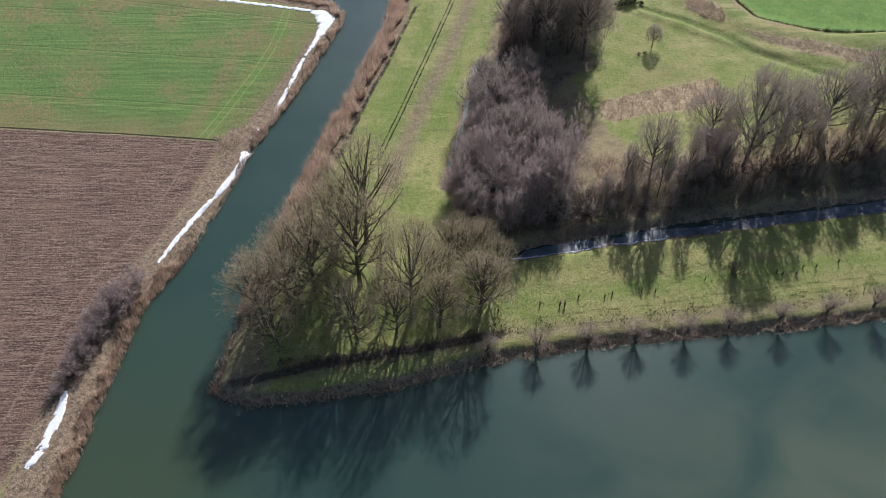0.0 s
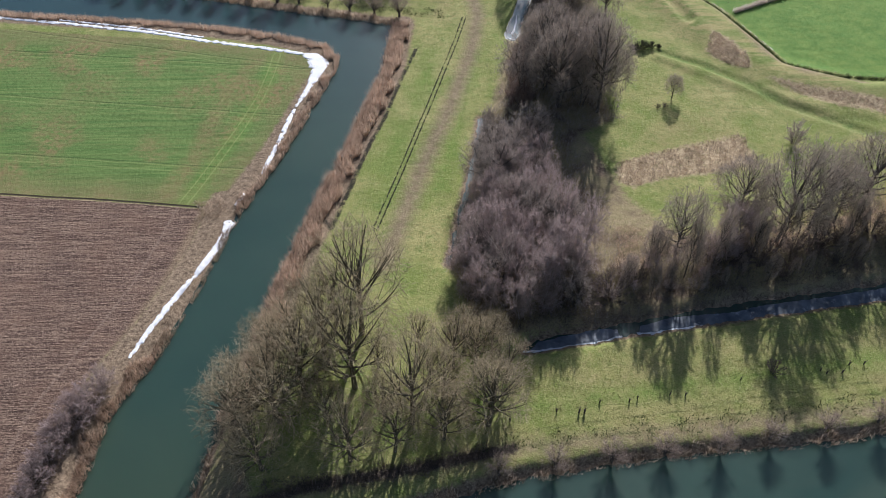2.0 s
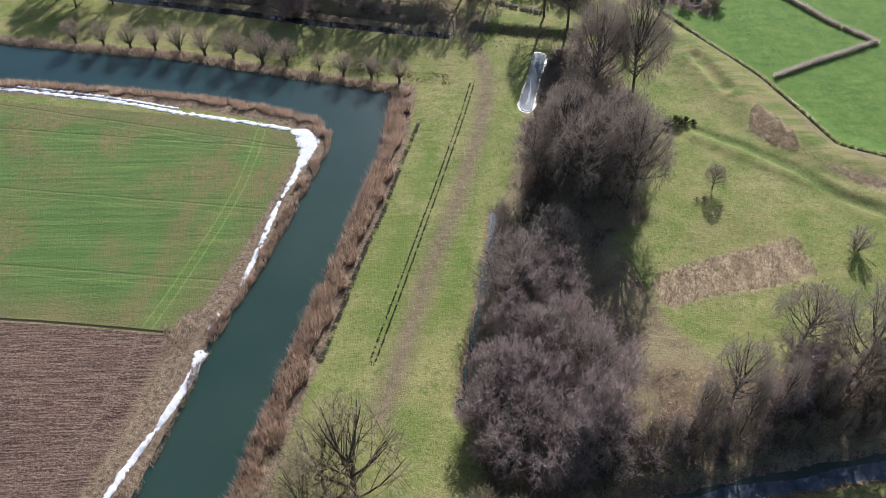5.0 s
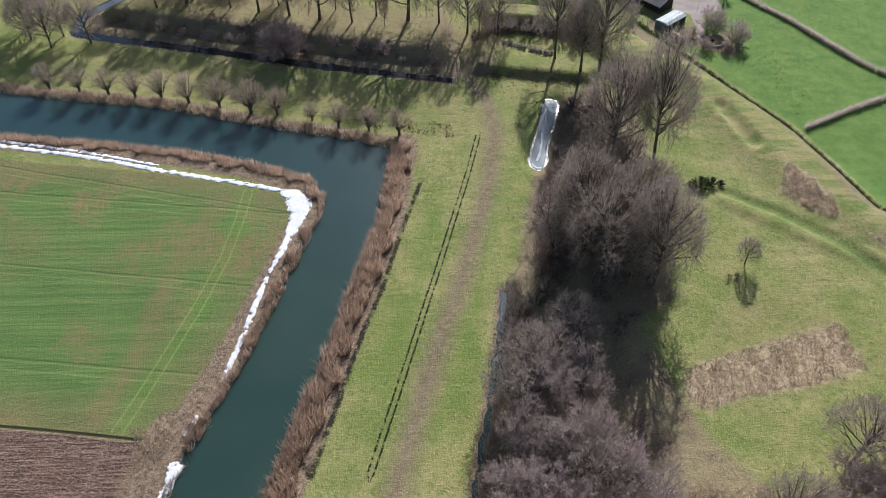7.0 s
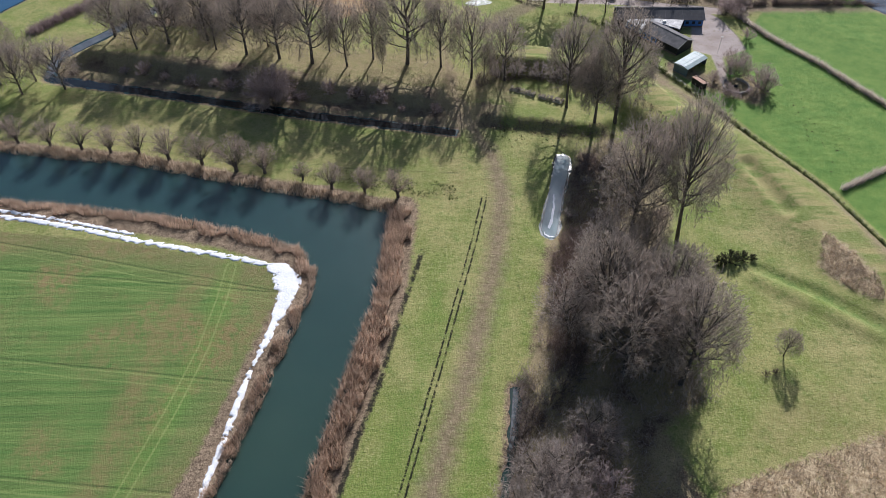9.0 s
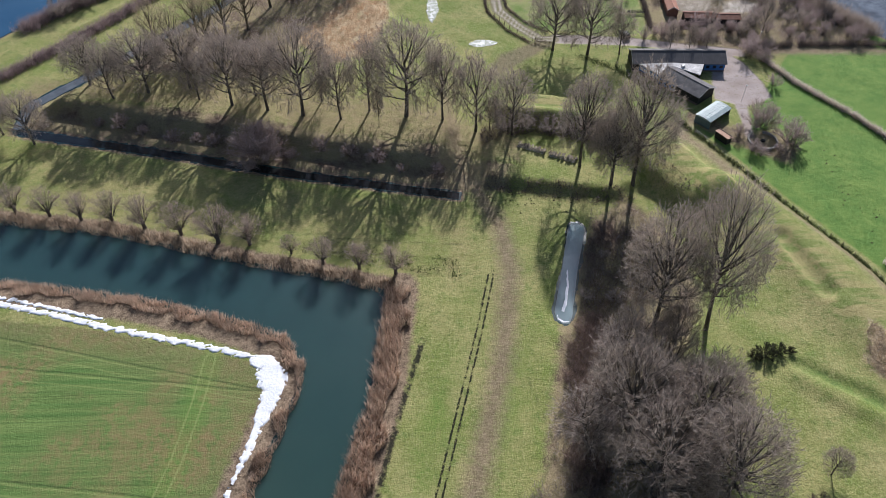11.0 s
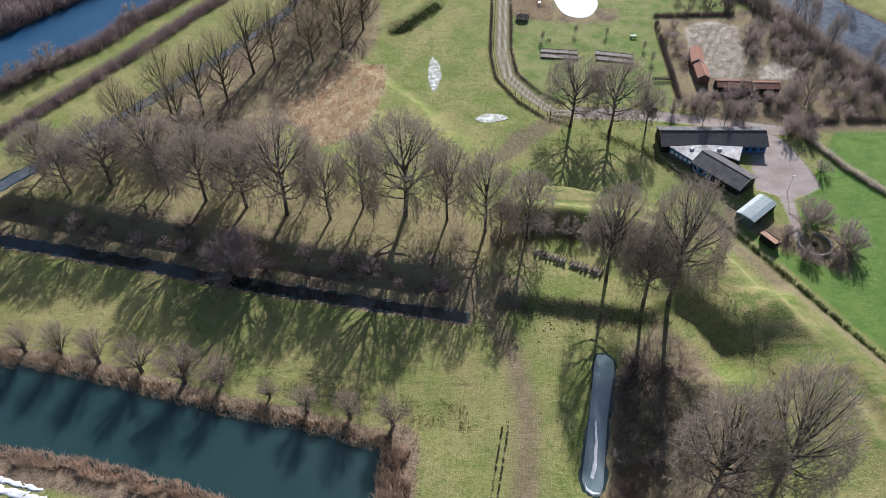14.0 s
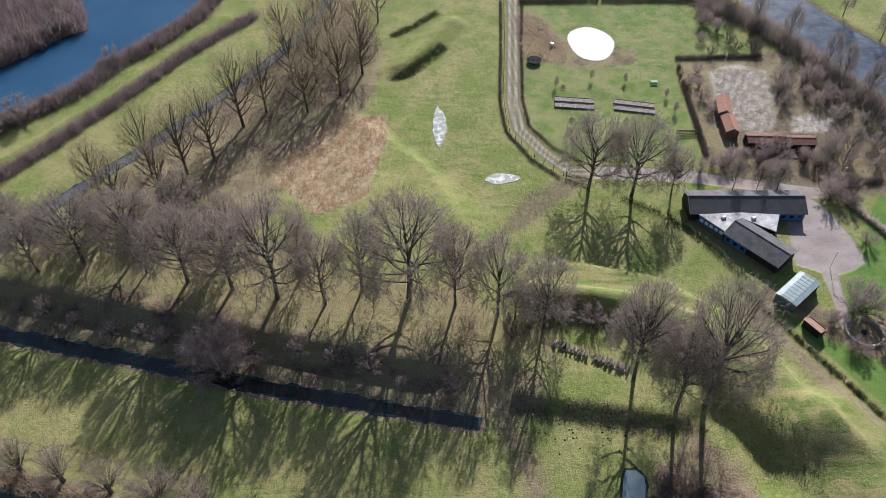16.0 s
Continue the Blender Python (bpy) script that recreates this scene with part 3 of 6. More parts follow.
LUSHES = [[(12, 91), (26.8, 92.8), (52.5, 96.5), (91.5, 101.4), (150, 109)], [(-8, 158), (4, 205)], [(4, 150), (16, 205)], [(-12, 100), (-6, 88)]]
GULLY = [(-23, 143), (-19.1, 137.4), (-12.3, 165.0), (-8.6, 177.0), (-5.3, 191.7), (-0.6, 209.1)]
WETS = [[(64.6, 198.9), (73.9, 192.4), (82.1, 184), (88, 176.2), (95.8, 170), (108, 161)], [(71.5, 229.5), (73, 224), (75.4, 215)], [(5.5, 128), (11, 152), (15, 172)]]
GROOVE = [(-10.3, 137.5), (-4.6, 158.2), (2.0, 182.7), (9.2, 210.4), (12.6, 224.5)]
GROOVE_B = [(-9.2, 137.5), (-3.5, 158.2), (3.1, 182.7), (10.2, 210.4), (13.4, 224.5)]


def build_ground():
    xs, ys = spaced(-2600, 2600, -128, 148, 0.78), spaced(-2000, 3200, 46, 398, 0.78)
    gx, gy = np.meshgrid(xs, ys)
    x, y = gx.ravel(), gy.ravel()
    nx, ny = len(xs), len(ys)
    z = land(x, y)
    me = bpy.data.meshes.new("ground")
    me.vertices.add(nx * ny)
    me.vertices.foreach_set("co", np.column_stack((x, y, z)).ravel())
    i = (np.arange(ny - 1)[:, None] * nx + np.arange(nx - 1)[None, :]).ravel()
    quads = np.column_stack((i, i + 1, i + nx + 1, i + nx)).ravel().astype(np.int32)
    me.loops.add(len(quads))
    me.loops.foreach_set("vertex_index", quads)
    me.polygons.add(len(i))
    me.polygons.foreach_set("loop_start", np.arange(0, len(quads), 4, dtype=np.int32))
    me.polygons.foreach_set("use_smooth", np.ones(len(i), bool))
    me.update(calc_edges=True)
    union = lambda areas: np.min([area_distance(x, y, a) for a in areas], axis=0)
    near = lambda lines, w: np.min([line_distance(x, y, a) for a in lines], axis=0) - w
    canal = area_distance(x, y, CANAL)
    crop, plough = area_distance(x, y, CROP), area_distance(x, y, PLOUGH)
    east = x > -17 + 0.27 * (y - 160)
    wide = np.where((y > 90) & (y < 226) & (x < 30) & (x > -36 + (y - 74) * 0.2), 5.4, np.where((x < -40) & (y < 150), 8.0, np.where((x < -20) & (y > 110) & (y < 230), 5.4, np.where(y < 110, 1.9, 3.2))))
    fields = {
        "crop": crop, "plough": plough, "headland": np.minimum(-np.minimum(crop, plough), 40),
        "thin_sown": line_distance(x, y, [(-57, 147), (-52, 162), (-51, 173), (-48.8, 190), (-44, 203)]) - 2.8,
        "furrow": signed_distance(x, y, [(-160, 158.8), (-93.8, 151.0), (-64, 147.5), (-45, 144.6)]),
        "pasture": union(PASTURES), "orchard": area_distance(x, y, ORCHARD), "litter": union(LITTERS), "straw": union(STRAWS), "gravel": union(GRAVELS), "lane": line_distance(x, y, TRACK) - 1.9, "lane_rut": np.abs(line_distance(x, y, TRACK) - 0.85) - 0.35,
        "path": np.min([line_distance(x, y, p) - w for p, w in PATHS], axis=0), "rut": near(RUTS, 0.2), "mud": area_distance(x, y, MUD),
        "bank": np.maximum(-plough - 0.4, np.minimum(canal - wide, np.min([area_distance(x, y, w) for w in (DITCH_N, DITCH_S, SLIT, RIVER_NW, RIVER_NE)], axis=0) - 1.2)),
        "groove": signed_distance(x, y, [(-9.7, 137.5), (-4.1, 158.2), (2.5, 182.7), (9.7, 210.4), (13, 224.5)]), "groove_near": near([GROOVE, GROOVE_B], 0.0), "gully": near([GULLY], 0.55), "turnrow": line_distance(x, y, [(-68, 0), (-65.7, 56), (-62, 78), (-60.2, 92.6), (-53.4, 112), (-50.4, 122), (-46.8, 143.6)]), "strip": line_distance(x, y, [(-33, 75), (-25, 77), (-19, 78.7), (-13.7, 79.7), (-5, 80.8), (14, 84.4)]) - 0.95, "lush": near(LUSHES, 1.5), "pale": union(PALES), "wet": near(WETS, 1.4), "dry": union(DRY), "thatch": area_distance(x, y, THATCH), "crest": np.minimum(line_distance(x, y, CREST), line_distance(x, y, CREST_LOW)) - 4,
    }
    for name, ((ax, ay), (bx, by)) in TRAMLINES.items():
        fields[name] = signed_distance(x, y, [(-52.4, 144), (-51.5, 147), (-48, 158), (-43.8, 172), (-40.6, 186), (-39.2, 197), (-38.8, 206)]) if name == "tram_c" else ((bx - ax) * (y - ay) - (by - ay) * (x - ax)) / math.hypot(bx - ax, by - ay)
    for name, v in fields.items():
        a = me.attributes.new(name, 'FLOAT', 'POINT')
        a.data.foreach_set("value", np.clip(v, -400, 400).astype(np.float32))
    me.materials.append(M_GROUND)
    return tagged(new("ground", me), "winter meadows, crop field and ploughed field around a moat", "ground", kind="structure")


build_ground()


def sheet(name, pts, z, material, label, category, lift=0.0, kind="structure", thick=0.06, wobble=0.0, seed=1):
    """A flat slab with the outline given, its edge broken up by wobble."""
    rng = random.Random(seed)
    ring = []
    for (ax, ay), (bx, by) in zip(pts, pts[1:] + pts[:1]):
        n = max(1, int(math.hypot(bx - ax, by - ay) / 0.7)) if wobble else 1
        for i in range(n):
            s = i / n
            ring.append((ax + (bx - ax) * s + rng.uniform(-wobble, wobble), ay + (by - ay) * s + rng.uniform(-wobble, wobble)))
    bm = bmesh.new()
    top = [bm.verts.new((x, y, z + lift)) for x, y in ring]
    low = [bm.verts.new((x, y, z + lift - thick)) for x, y in ring]
    bm.faces.new(top)
    for i in range(len(ring)):
        j = (i + 1) % len(ring)
        bm.faces.new((top[i], low[i], low[j], top[j]))
    bmesh.ops.recalc_face_normals(bm, faces=bm.faces)
    bmesh.ops.triangulate(bm, faces=[f for f in bm.faces if len(f.verts) > 4])
    return tagged(part(name, bm, material), label, category, kind=kind)


sheet("water", [(-2600, -2000), (2600, -2000), (2600, 3200), (-2600, 3200)], WATER, M_WATER, "still dark green water of the moat", "water")

# ---- bare trees ----
UP = Vector((0, 0, 1))


def bend(rng, d, amount):
    return (d + Vector((rng.uniform(-1, 1), rng.uniform(-1, 1), rng.uniform(-1, 1))) * amount).normalized()


KINDS = {
    # reach, rise: the crown's half width and half height; heart: its middle (all in tree heights)
    "spreading": dict(ragged=0.10, limbs=16, boughs=9, sprigs=6, twigs=9, reach=0.36, rise=0.50, heart=0.50, clear=0.20, low=94, twig=1.15, thin=0.030),
    "airy": dict(ragged=0.14, limbs=15, boughs=8, sprigs=5, twigs=4, reach=0.33, rise=0.50, heart=0.50, clear=0.14, low=92, twig=1.2, thin=0.026),
    "slim": dict(ragged=0.12, limbs=14, boughs=8, sprigs=6, twigs=9, reach=0.25, rise=0.50, heart=0.50, clear=0.2, low=98, twig=1.1, thin=0.030),
    "lofty": dict(ragged=0.10, limbs=20, boughs=10, sprigs=7, twigs=8, reach=0.25, rise=0.45, heart=0.55, clear=0.27, low=104, twig=1.3, thin=0.034),
    "dense": dict(ragged=0.22, limbs=10, boughs=7, sprigs=5, twigs=5, reach=0.28, rise=0.43, heart=0.57, clear=0.18, low=114, twig=1.2, thin=0.036),
    "birch": dict(ragged=0.34, limbs=9, boughs=5, sprigs=5, twigs=5, reach=0.19, rise=0.44, heart=0.56, clear=0.16, low=118, twig=1.15, thin=0.034),
}


def fan(rng, wood, twigs, foot, lean, tall, girth, spec):
    """A stem whose limbs, boughs and sprigs all fan out to one rounded crown."""
    bow = Vector((rng.uniform(-1, 1), rng.uniform(-1, 1), 0)) * 0.013 * tall
    top = foot + lean * tall * 0.62 + bow * 0.5

    def stem(s):
        return foot.lerp(top, s) + bow * math.sin(3.1 * s)

    wood.add(*tube([stem(i / 6) for i in range(7)], [girth * (1.15, 0.92, 0.82, 0.72, 0.6, 0.42, 0.2)[i] for i in range(7)], 7))
    heart = foot + lean * tall * spec["heart"]
    lumps = [(Vector((rng.uniform(-1, 1), rng.uniform(-1, 1), rng.uniform(-0.3, 1))).normalized(), rng.uniform(-0.16, 0.12)) for i in range(6)]

    def rim(d, out):
        size = 1 + sum(h * max(0.0, d.dot(c)) ** 3 for c, h in lumps)
        return heart + Vector((d.x * spec["reach"], d.y * spec["reach"], d.z * spec["rise"])) * tall * size * out

    def arc(p, q, rise, steps):
        span = (q - p).length
        c = p.lerp(q, 0.45) + UP * rise * span + Vector((rng.uniform(-1, 1), rng.uniform(-1, 1), rng.uniform(-1, 1))) * span * 0.07
        return [p * (1 - s) ** 2 + c * 2 * s * (1 - s) + q * s * s for s in [i / steps for i in range(steps + 1)]]

    def on(path, s):
        s *= len(path) - 1
        k = min(int(s), len(path) - 2)
        return path[k].lerp(path[k + 1], s - k)

    for i in range(spec["limbs"]):
        u = (i + 0.5) / spec["limbs"]
        polar, turn = radians(spec["low"] * math.sqrt(u)) + rng.uniform(-0.1, 0.1), i * 2.4 + rng.uniform(-0.25, 0.25)
        d = Vector((math.sin(polar) * math.cos(turn), math.sin(polar) * math.sin(turn), math.cos(polar)))
        s0 = spec["clear"] / 0.62 + (0.97 - spec["clear"] / 0.62) * (1 - u) * rng.uniform(0.85, 1.0)
        limb = arc(stem(s0), rim(d, rng.uniform(0.90 - spec["ragged"], 0.96)), -0.02 - 0.12 * u, 4)
        thick = girth * 0.5 * (1.1 - 0.4 * u)
        wood.add(*tube(limb, [thick * (1 - 0.21 * k) + 0.012 for k in range(5)], 5))
        for j in range(spec["boughs"]):
            sj = 0.22 + 0.72 * (j + rng.uniform(0.2, 0.8)) / spec["boughs"]
            e = bend(rng, d, 0.62 * (1.15 - 0.4 * sj))
            bough = arc(on(limb, sj), rim(e, rng.uniform(0.90 - 1.2 * spec["ragged"], 1.0 + 0.3 * spec["ragged"])), -0.03, 2)
            bt = max(0.036, thick * 0.5 * (1.1 - sj))
            wood.add(*tube(bough, [bt, bt * 0.7, 0.014], 3))
            for m in range(spec["sprigs"]):
                sm = 0.25 + 0.75 * (m + rng.uniform(0.1, 0.9)) / spec["sprigs"]
                g = bend(rng, e, 0.34)
                p, q = on(bough, sm), rim(g, rng.uniform(0.94 - spec["ragged"], 1.04 + spec["ragged"]))
                if (q - p).length > tall * 0.15:
                    q = p + (q - p).normalized() * tall * 0.15
                f = (q - p).normalized()
                twigs.blade(p, q - p, 0.026, f.cross(bend(rng, UP, 0.9)).normalized())
                for t in range(spec["twigs"]):
                    w = (bend(rng, f, 0.62) + UP * 0.06).normalized()
                    twigs.blade(p.lerp(q, rng.uniform(0.1, 1.0) ** 0.7), w * spec["twig"] * rng.uniform(0.5, 1.0), spec["thin"], w.cross(bend(rng, UP, 0.9)).normalized())


def tree_model(name, kind, seed, bark, twig, label, tall=20.0, girth=0.36, stems=1):
    rng = random.Random(seed)
    wood, twigs = Soup(), Soup()
    for s in range(stems):
        lean = Vector((rng.uniform(-1, 1), rng.uniform(-1, 1), 0)) * (0.03 if stems == 1 else 0.2)
        fan(rng, wood, twigs, Vector((lean.x * 2, lean.y * 2, -0.6)), (UP + lean).normalized(), tall * (1 if s == 0 else rng.uniform(0.7, 0.92)), girth / math.sqrt(stems), KINDS[kind])
    root = empty(name, Matrix(), label, "tree")
    raw("trunk", wood.v, wood.f, bark, root, flat=False)
    raw("crown", twigs.v, twigs.f, twig, root)
    root["tall"] = max(v.z for v in twigs.v)
    return root


def shrub_model(name, seed, twig, bark, label, tall=3.0, wide=1.6, stems=14, sprigs=30, thin=0.022, knob=0.0, category="shrub"):
    """Many stems from one foot (or from a pollard's head at height knob), in a dome."""
    rng = random.Random(seed)
    wood, twigs = Soup(), Soup()
    if knob:
        wood.add(*tube([Vector((0, 0, -0.4)), Vector((0.05, 0, knob * 0.5)), Vector((0, 0.05, knob * 0.92)), Vector((0, 0, knob * 1.08))], [0.30, 0.24, 0.34, 0.12], 7))
    for s in range(stems):
        a, r = rng.uniform(0, 6.28), math.sqrt(rng.uniform(0, 1))
        p = Vector((math.cos(a) * r * 0.2 * wide, math.sin(a) * r * 0.2 * wide, knob - 0.1))
        top = (tall - knob) * math.sqrt(max(0.12, 1 - r * r * 0.92)) * rng.uniform(0.75, 1.02)
        tip = Vector((math.cos(a) * r * wide, math.sin(a) * r * wide, knob + top))
        mid = p.lerp(tip, 0.5) + Vector((0, 0, 0.08 * tall))
        wood.add(*tube([p, mid, tip], [0.03, 0.02, 0.008], 3))
        for i in range(sprigs):
            u = rng.uniform(0.12, 1) ** 0.7
            b = p.lerp(mid, u * 2) if u < 0.5 else mid.lerp(tip, u * 2 - 1)
            e = ((tip - p).normalized() * 0.6 + Vector((rng.uniform(-1, 1), rng.uniform(-1, 1), rng.uniform(-0.6, 1)))).normalized()
            side = e.cross(Vector((rng.uniform(-1, 1), rng.uniform(-1, 1), rng.uniform(-1, 1)))).normalized()
            twigs.blade(b, e * rng.uniform(0.4, 1.0) * tall * 0.22, thin, side)
    root = empty(name, Matrix(), label, category)
    raw("trunk" if knob else "branchwork", wood.v, wood.f, bark, root, flat=False)
    raw("crown", twigs.v, twigs.f, twig, root)
    root["tall"] = tall
    return root


BIG = [tree_model("bare_tree", "spreading", s, M_BARK, M_TWIG, "tall leafless broad-crowned tree on the grassy bank") for s in (11, 12, 13, 14)]
LOFTY = [tree_model("bare_tree", "lofty", s, M_BARK, M_TWIG, "very tall leafless tree with a dark straight trunk", 30, 0.46) for s in (18, 19)]
OLIVE = [tree_model("bare_tree", "airy", s, M_BARK_OLIVE, M_TWIG_OLIVE, "tall leafless olive-brown tree fanning out over the spit", 20, 0.4) for s in (15, 16, 17)]
SLIM = [tree_model("bare_tree", "slim", s, M_BARK, M_TWIG, "leafless tree with a narrow upright crown", 20, 0.28) for s in (21, 22, 23)]
DENSE = [tree_model("grove_tree", "dense", s, M_BARK, M_TWIG_GREY, "grey-brown leafless tree in a dense grove", 16, 0.3, 2) for s in (31, 32, 33)]
BIRCH = [tree_model("birch", "birch", s, M_BARK_PINK, M_TWIG_PINK, "leafless birch with a pinkish-grey haze of twigs", 15, 0.18, 2) for s in (41, 42)]
POLLARD = [shrub_model("pollard_willow", s, M_TWIG_ROD, M_BARK, "pollard willow with a head of thin reddish rods on the bank", 6.5, 2.5, 60, 18, 0.017, 1.5, "tree") for s in (51, 52)]
STUB = [shrub_model("young_pollard", s, M_TWIG_DARK, M_BARK, "short dark young pollard stump in the grass", 2.6, 0.8, 9, 8, 0.02, 1.5, "tree") for s in (55, 56)]
SHRUB = [shrub_model("shrub", s, M_TWIG_DARK, M_BARK, "low leafless brown shrub on the bank", 3.2, 2.2, 26, 26, 0.034) for s in (61, 62)]
BUSH = [shrub_model("bush", s, M_TWIG_GREY, M_BARK, "tall leafless grey-brown bush with many stems", 6.0, 3.4, 40, 26, 0.042) for s in (71, 72)]
USED = set()
PICK = random.Random(5)


def plant(models, x, y, tall, squash=1.0, group="", label=""):
    m = models[PICK.randrange(len(models))]
    s = tall / m["tall"]
    at = Matrix.Translation((x, y, height(x, y))) @ Matrix.Rotation(PICK.uniform(0, 6.28), 4, 'Z') @ Matrix.Diagonal((s * squash, s * squash, s, 1))
    if m.name not in USED:
        USED.add(m.name)
        m.matrix_basis = at
        ob = m
    else:
        keep = m.matrix_basis.copy()
        m.matrix_basis = Matrix()
        ob = copy_thing(m, at)
        m.matrix_basis = keep
    return tagged(ob, label, group=group)


def scatter(area, step, seed, jitter=0.45):
    """Places on an uneven raster inside an area."""
    rng = random.Random(seed)
    xs, ys = [p[0] for p in area], [p[1] for p in area]
    y = min(ys)
    out = []
    while y < max(ys):
        x = min(xs)
        while x < max(xs):
            px, py = x + rng.uniform(-jitter, jitter) * step, y + rng.uniform(-jitter, jitter) * step
            if float(area_distance(np.array(px), np.array(py), area)) < 0:
                out.append((px, py))
            x += step
        y += step
    return out


def along(line, step, seed, jitter=0.4, off=0.0):
    rng = random.Random(seed)
    out = []
    for (ax, ay), (bx, by) in zip(line, line[1:]):
        n = max(1, round(math.hypot(bx - ax, by - ay) / step))
        for i in range(n):
            s = (i + 0.5) / n
            out.append((ax + (bx - ax) * s + rng.uniform(-jitter, jitter), ay + (by - ay) * s + rng.uniform(-jitter, jitter) + off))
    return out


# inner moat, north side
for x, y, tall, wide in [(-82.6, 289.4, 14, 1.35), (-45.6, 279.1, 21.5, 1.05), (-36.7, 276.8, 20, 1.05), (-28.1, 274.4, 25, 1.0), (-3.5, 272.9, 26, 1.15), (36.2, 306.7, 20.5, 1.1), (45.4, 304.3, 21, 1.1), (-67, 285, 18, 1.15), (-57, 286.5, 18, 1.1), (-90.9, 269.8, 15, 1.05), (-101, 267.5, 15, 1.1), (-99.5, 273.6, 13, 1.1), (-108, 272, 15, 1.1), (-110, 280, 16, 1.1)]:
    plant(BIG, x, y, tall, wide, "trees along the inner moat")
plant(LOFTY, 46.2, 249.3, 31, 1.0, "trees along the inner moat")
plant(LOFTY, 35.3, 255.1, 25, 0.95, "trees along the inner moat")
plant(LOFTY, 41.1, 248.7, 21.4, 1.2, "trees along the inner moat")
for x, y, tall, wide in [(-54, 281.8, 15, 1.1), (-18.9, 272.7, 19.5, 1.0), (-12.3, 275.7, 21, 0.95), (-9.9, 270.2, 10, 0.6), (5.1, 271.4, 21.5, 1.0), (13, 271, 22, 1.15), (16.1, 269.2, 10, 1.2), (21.2, 267.2, 18.5, 1.15), (54, 303.8, 14.5, 1.0), (-75, 283, 16, 1.1), (-40.5, 283, 16, 1.0), (-24, 280, 15, 1.0)]:
    plant(SLIM, x, y, tall, wide, "trees along the inner moat")
for x, y in scatter([(-100, 292), (-78, 290), (-50, 286), (-34, 282), (-24, 284), (-30, 292), (-44, 302), (-64, 305), (-86, 304)], 11.5, 4):
    plant(DENSE if PICK.random() < 0.45 else SLIM, x, y, PICK.uniform(11, 16), 1.1, "trees along the inner moat")
for x, y, tall in [(-62.8, 298.8, 18), (-60.3, 312.7, 20), (-52.4, 312.4, 22), (-47.4, 317.4, 23), (-42.8, 330.8, 23), (-38.1, 336.2, 20), (-30.2, 363.2, 19), (-37.9, 368.1, 17), (-15.4, 354.6, 20), (-20.7, 344.4, 21), (-27, 350, 19), (-33, 349, 20), (-24, 372, 19), (-16, 368, 19), (-30, 381, 18), (-12, 381, 19), (-56, 304, 17), (-28, 336, 18), (-70, 307, 17), (-24, 360, 18)]:
    plant(OLIVE, x, y, tall, 0.9, "trees along the far ditch", "tall leafless olive-brown tree beside the straight ditch")
# the spit
for x, y, tall, wide in [(-17.8, 104.2, 20, 0.95), (-12, 97, 25, 0.8), (-11.4, 108.7, 28, 0.75), (-2.1, 89.7, 23, 0.75), (10.2, 88.9, 17, 0.95), (-24.1, 90.7, 19, 1.0), (-28.8, 88.2, 17, 1.0), (-20.4, 95.9, 20, 0.95), (-22, 101, 18, 0.9), (-6.7, 90.1, 12, 0.9), (5.1, 100.5, 14, 0.9), (-30, 94, 14, 1.0), (-16, 112, 17, 0.9), (-27, 103, 13, 0.9), (-26, 82, 15, 0.9), (-12, 83, 16, 0.85), (-5, 84.5, 14, 0.85), (3, 86.5, 14, 0.85), (3, 94, 14, 0.8), (9, 101, 13, 0.9), (14, 97, 12, 0.9), (11, 93, 12, 0.9)]:
    plant(OLIVE, x, y, tall * 1.06, wide * 1.25, "trees on the spit")
for x, y in [(1, 98), (7, 105), (12, 103.5), (-8, 101), (-16, 90), (-24, 96), (-1, 104)]:
    plant(OLIVE, x, y, PICK.uniform(10, 13), 1.0, "trees on the spit")
# south ditch
for x, y, tall, wide in [(49.2, 123.5, 18, 0.85), (65.2, 135.4, 16.8, 1.1), (70.8, 127.9, 26, 0.8), (78.4, 131.0, 22, 0.85), (91.1, 136.8, 20.5, 1.0), (84.5, 133, 16, 0.9), (100.2, 140, 17, 1.0), (104.4, 141.6, 22, 1.0), (112, 142, 21, 1.05), (120, 146, 20, 1.0)]:
    plant(BIG, x, y, tall, wide, "trees along the south ditch")
for x, y in scatter([(34, 114), (60, 118), (104, 126), (140, 133), (140, 137), (100, 130.5), (58, 122.5), (36, 119.5)], 4.6, 6):
    plant(BUSH if PICK.random() < 0.35 else SHRUB, x, y, PICK.uniform(3, 5.5), 0.8, "bushes along the south ditch")
for x, y in along([(36, 115.5), (60, 119.5), (104, 127), (136, 133)], 4.6, 21, 1.6):
    plant(SLIM, x, y, PICK.uniform(5, 8.5), PICK.uniform(0.5, 0.75), "saplings along the south ditch", "slender leafless sapling on the ditch slope")
for x, y in along([(38, 119), (60, 123.5), (104, 131), (140, 138)], 7.0, 23, 1.8):
    plant(SLIM, x, y, PICK.uniform(13, 18), PICK.uniform(0.45, 0.65), "trees along the south ditch", "tall slender leafless tree on the ditch slope")
for x, y in along([(34, 116), (50, 119.5), (70, 124)], 7.0, 24, 2.0):
    plant(SLIM, x, y, PICK.uniform(9, 15), PICK.uniform(0.5, 0.75), "trees along the south ditch", "tall slender leafless tree on the ditch slope")
for x, y in along([(14, 112), (36, 117), (60, 123), (104, 131)], 5.0, 22, 1.8):
    plant(BIRCH if PICK.random() < 0.5 else SHRUB, x, y, PICK.uniform(4, 7.5), 1.1, "bushes along the south ditch")
for x, y, tall in [(60, 124, 9), (64.5, 128, 12), (61.5, 130, 11), (66.5, 131, 10.5), (56, 123, 8)]:
    plant(BIRCH, x, y, tall, 1.5, "birches by the south ditch")
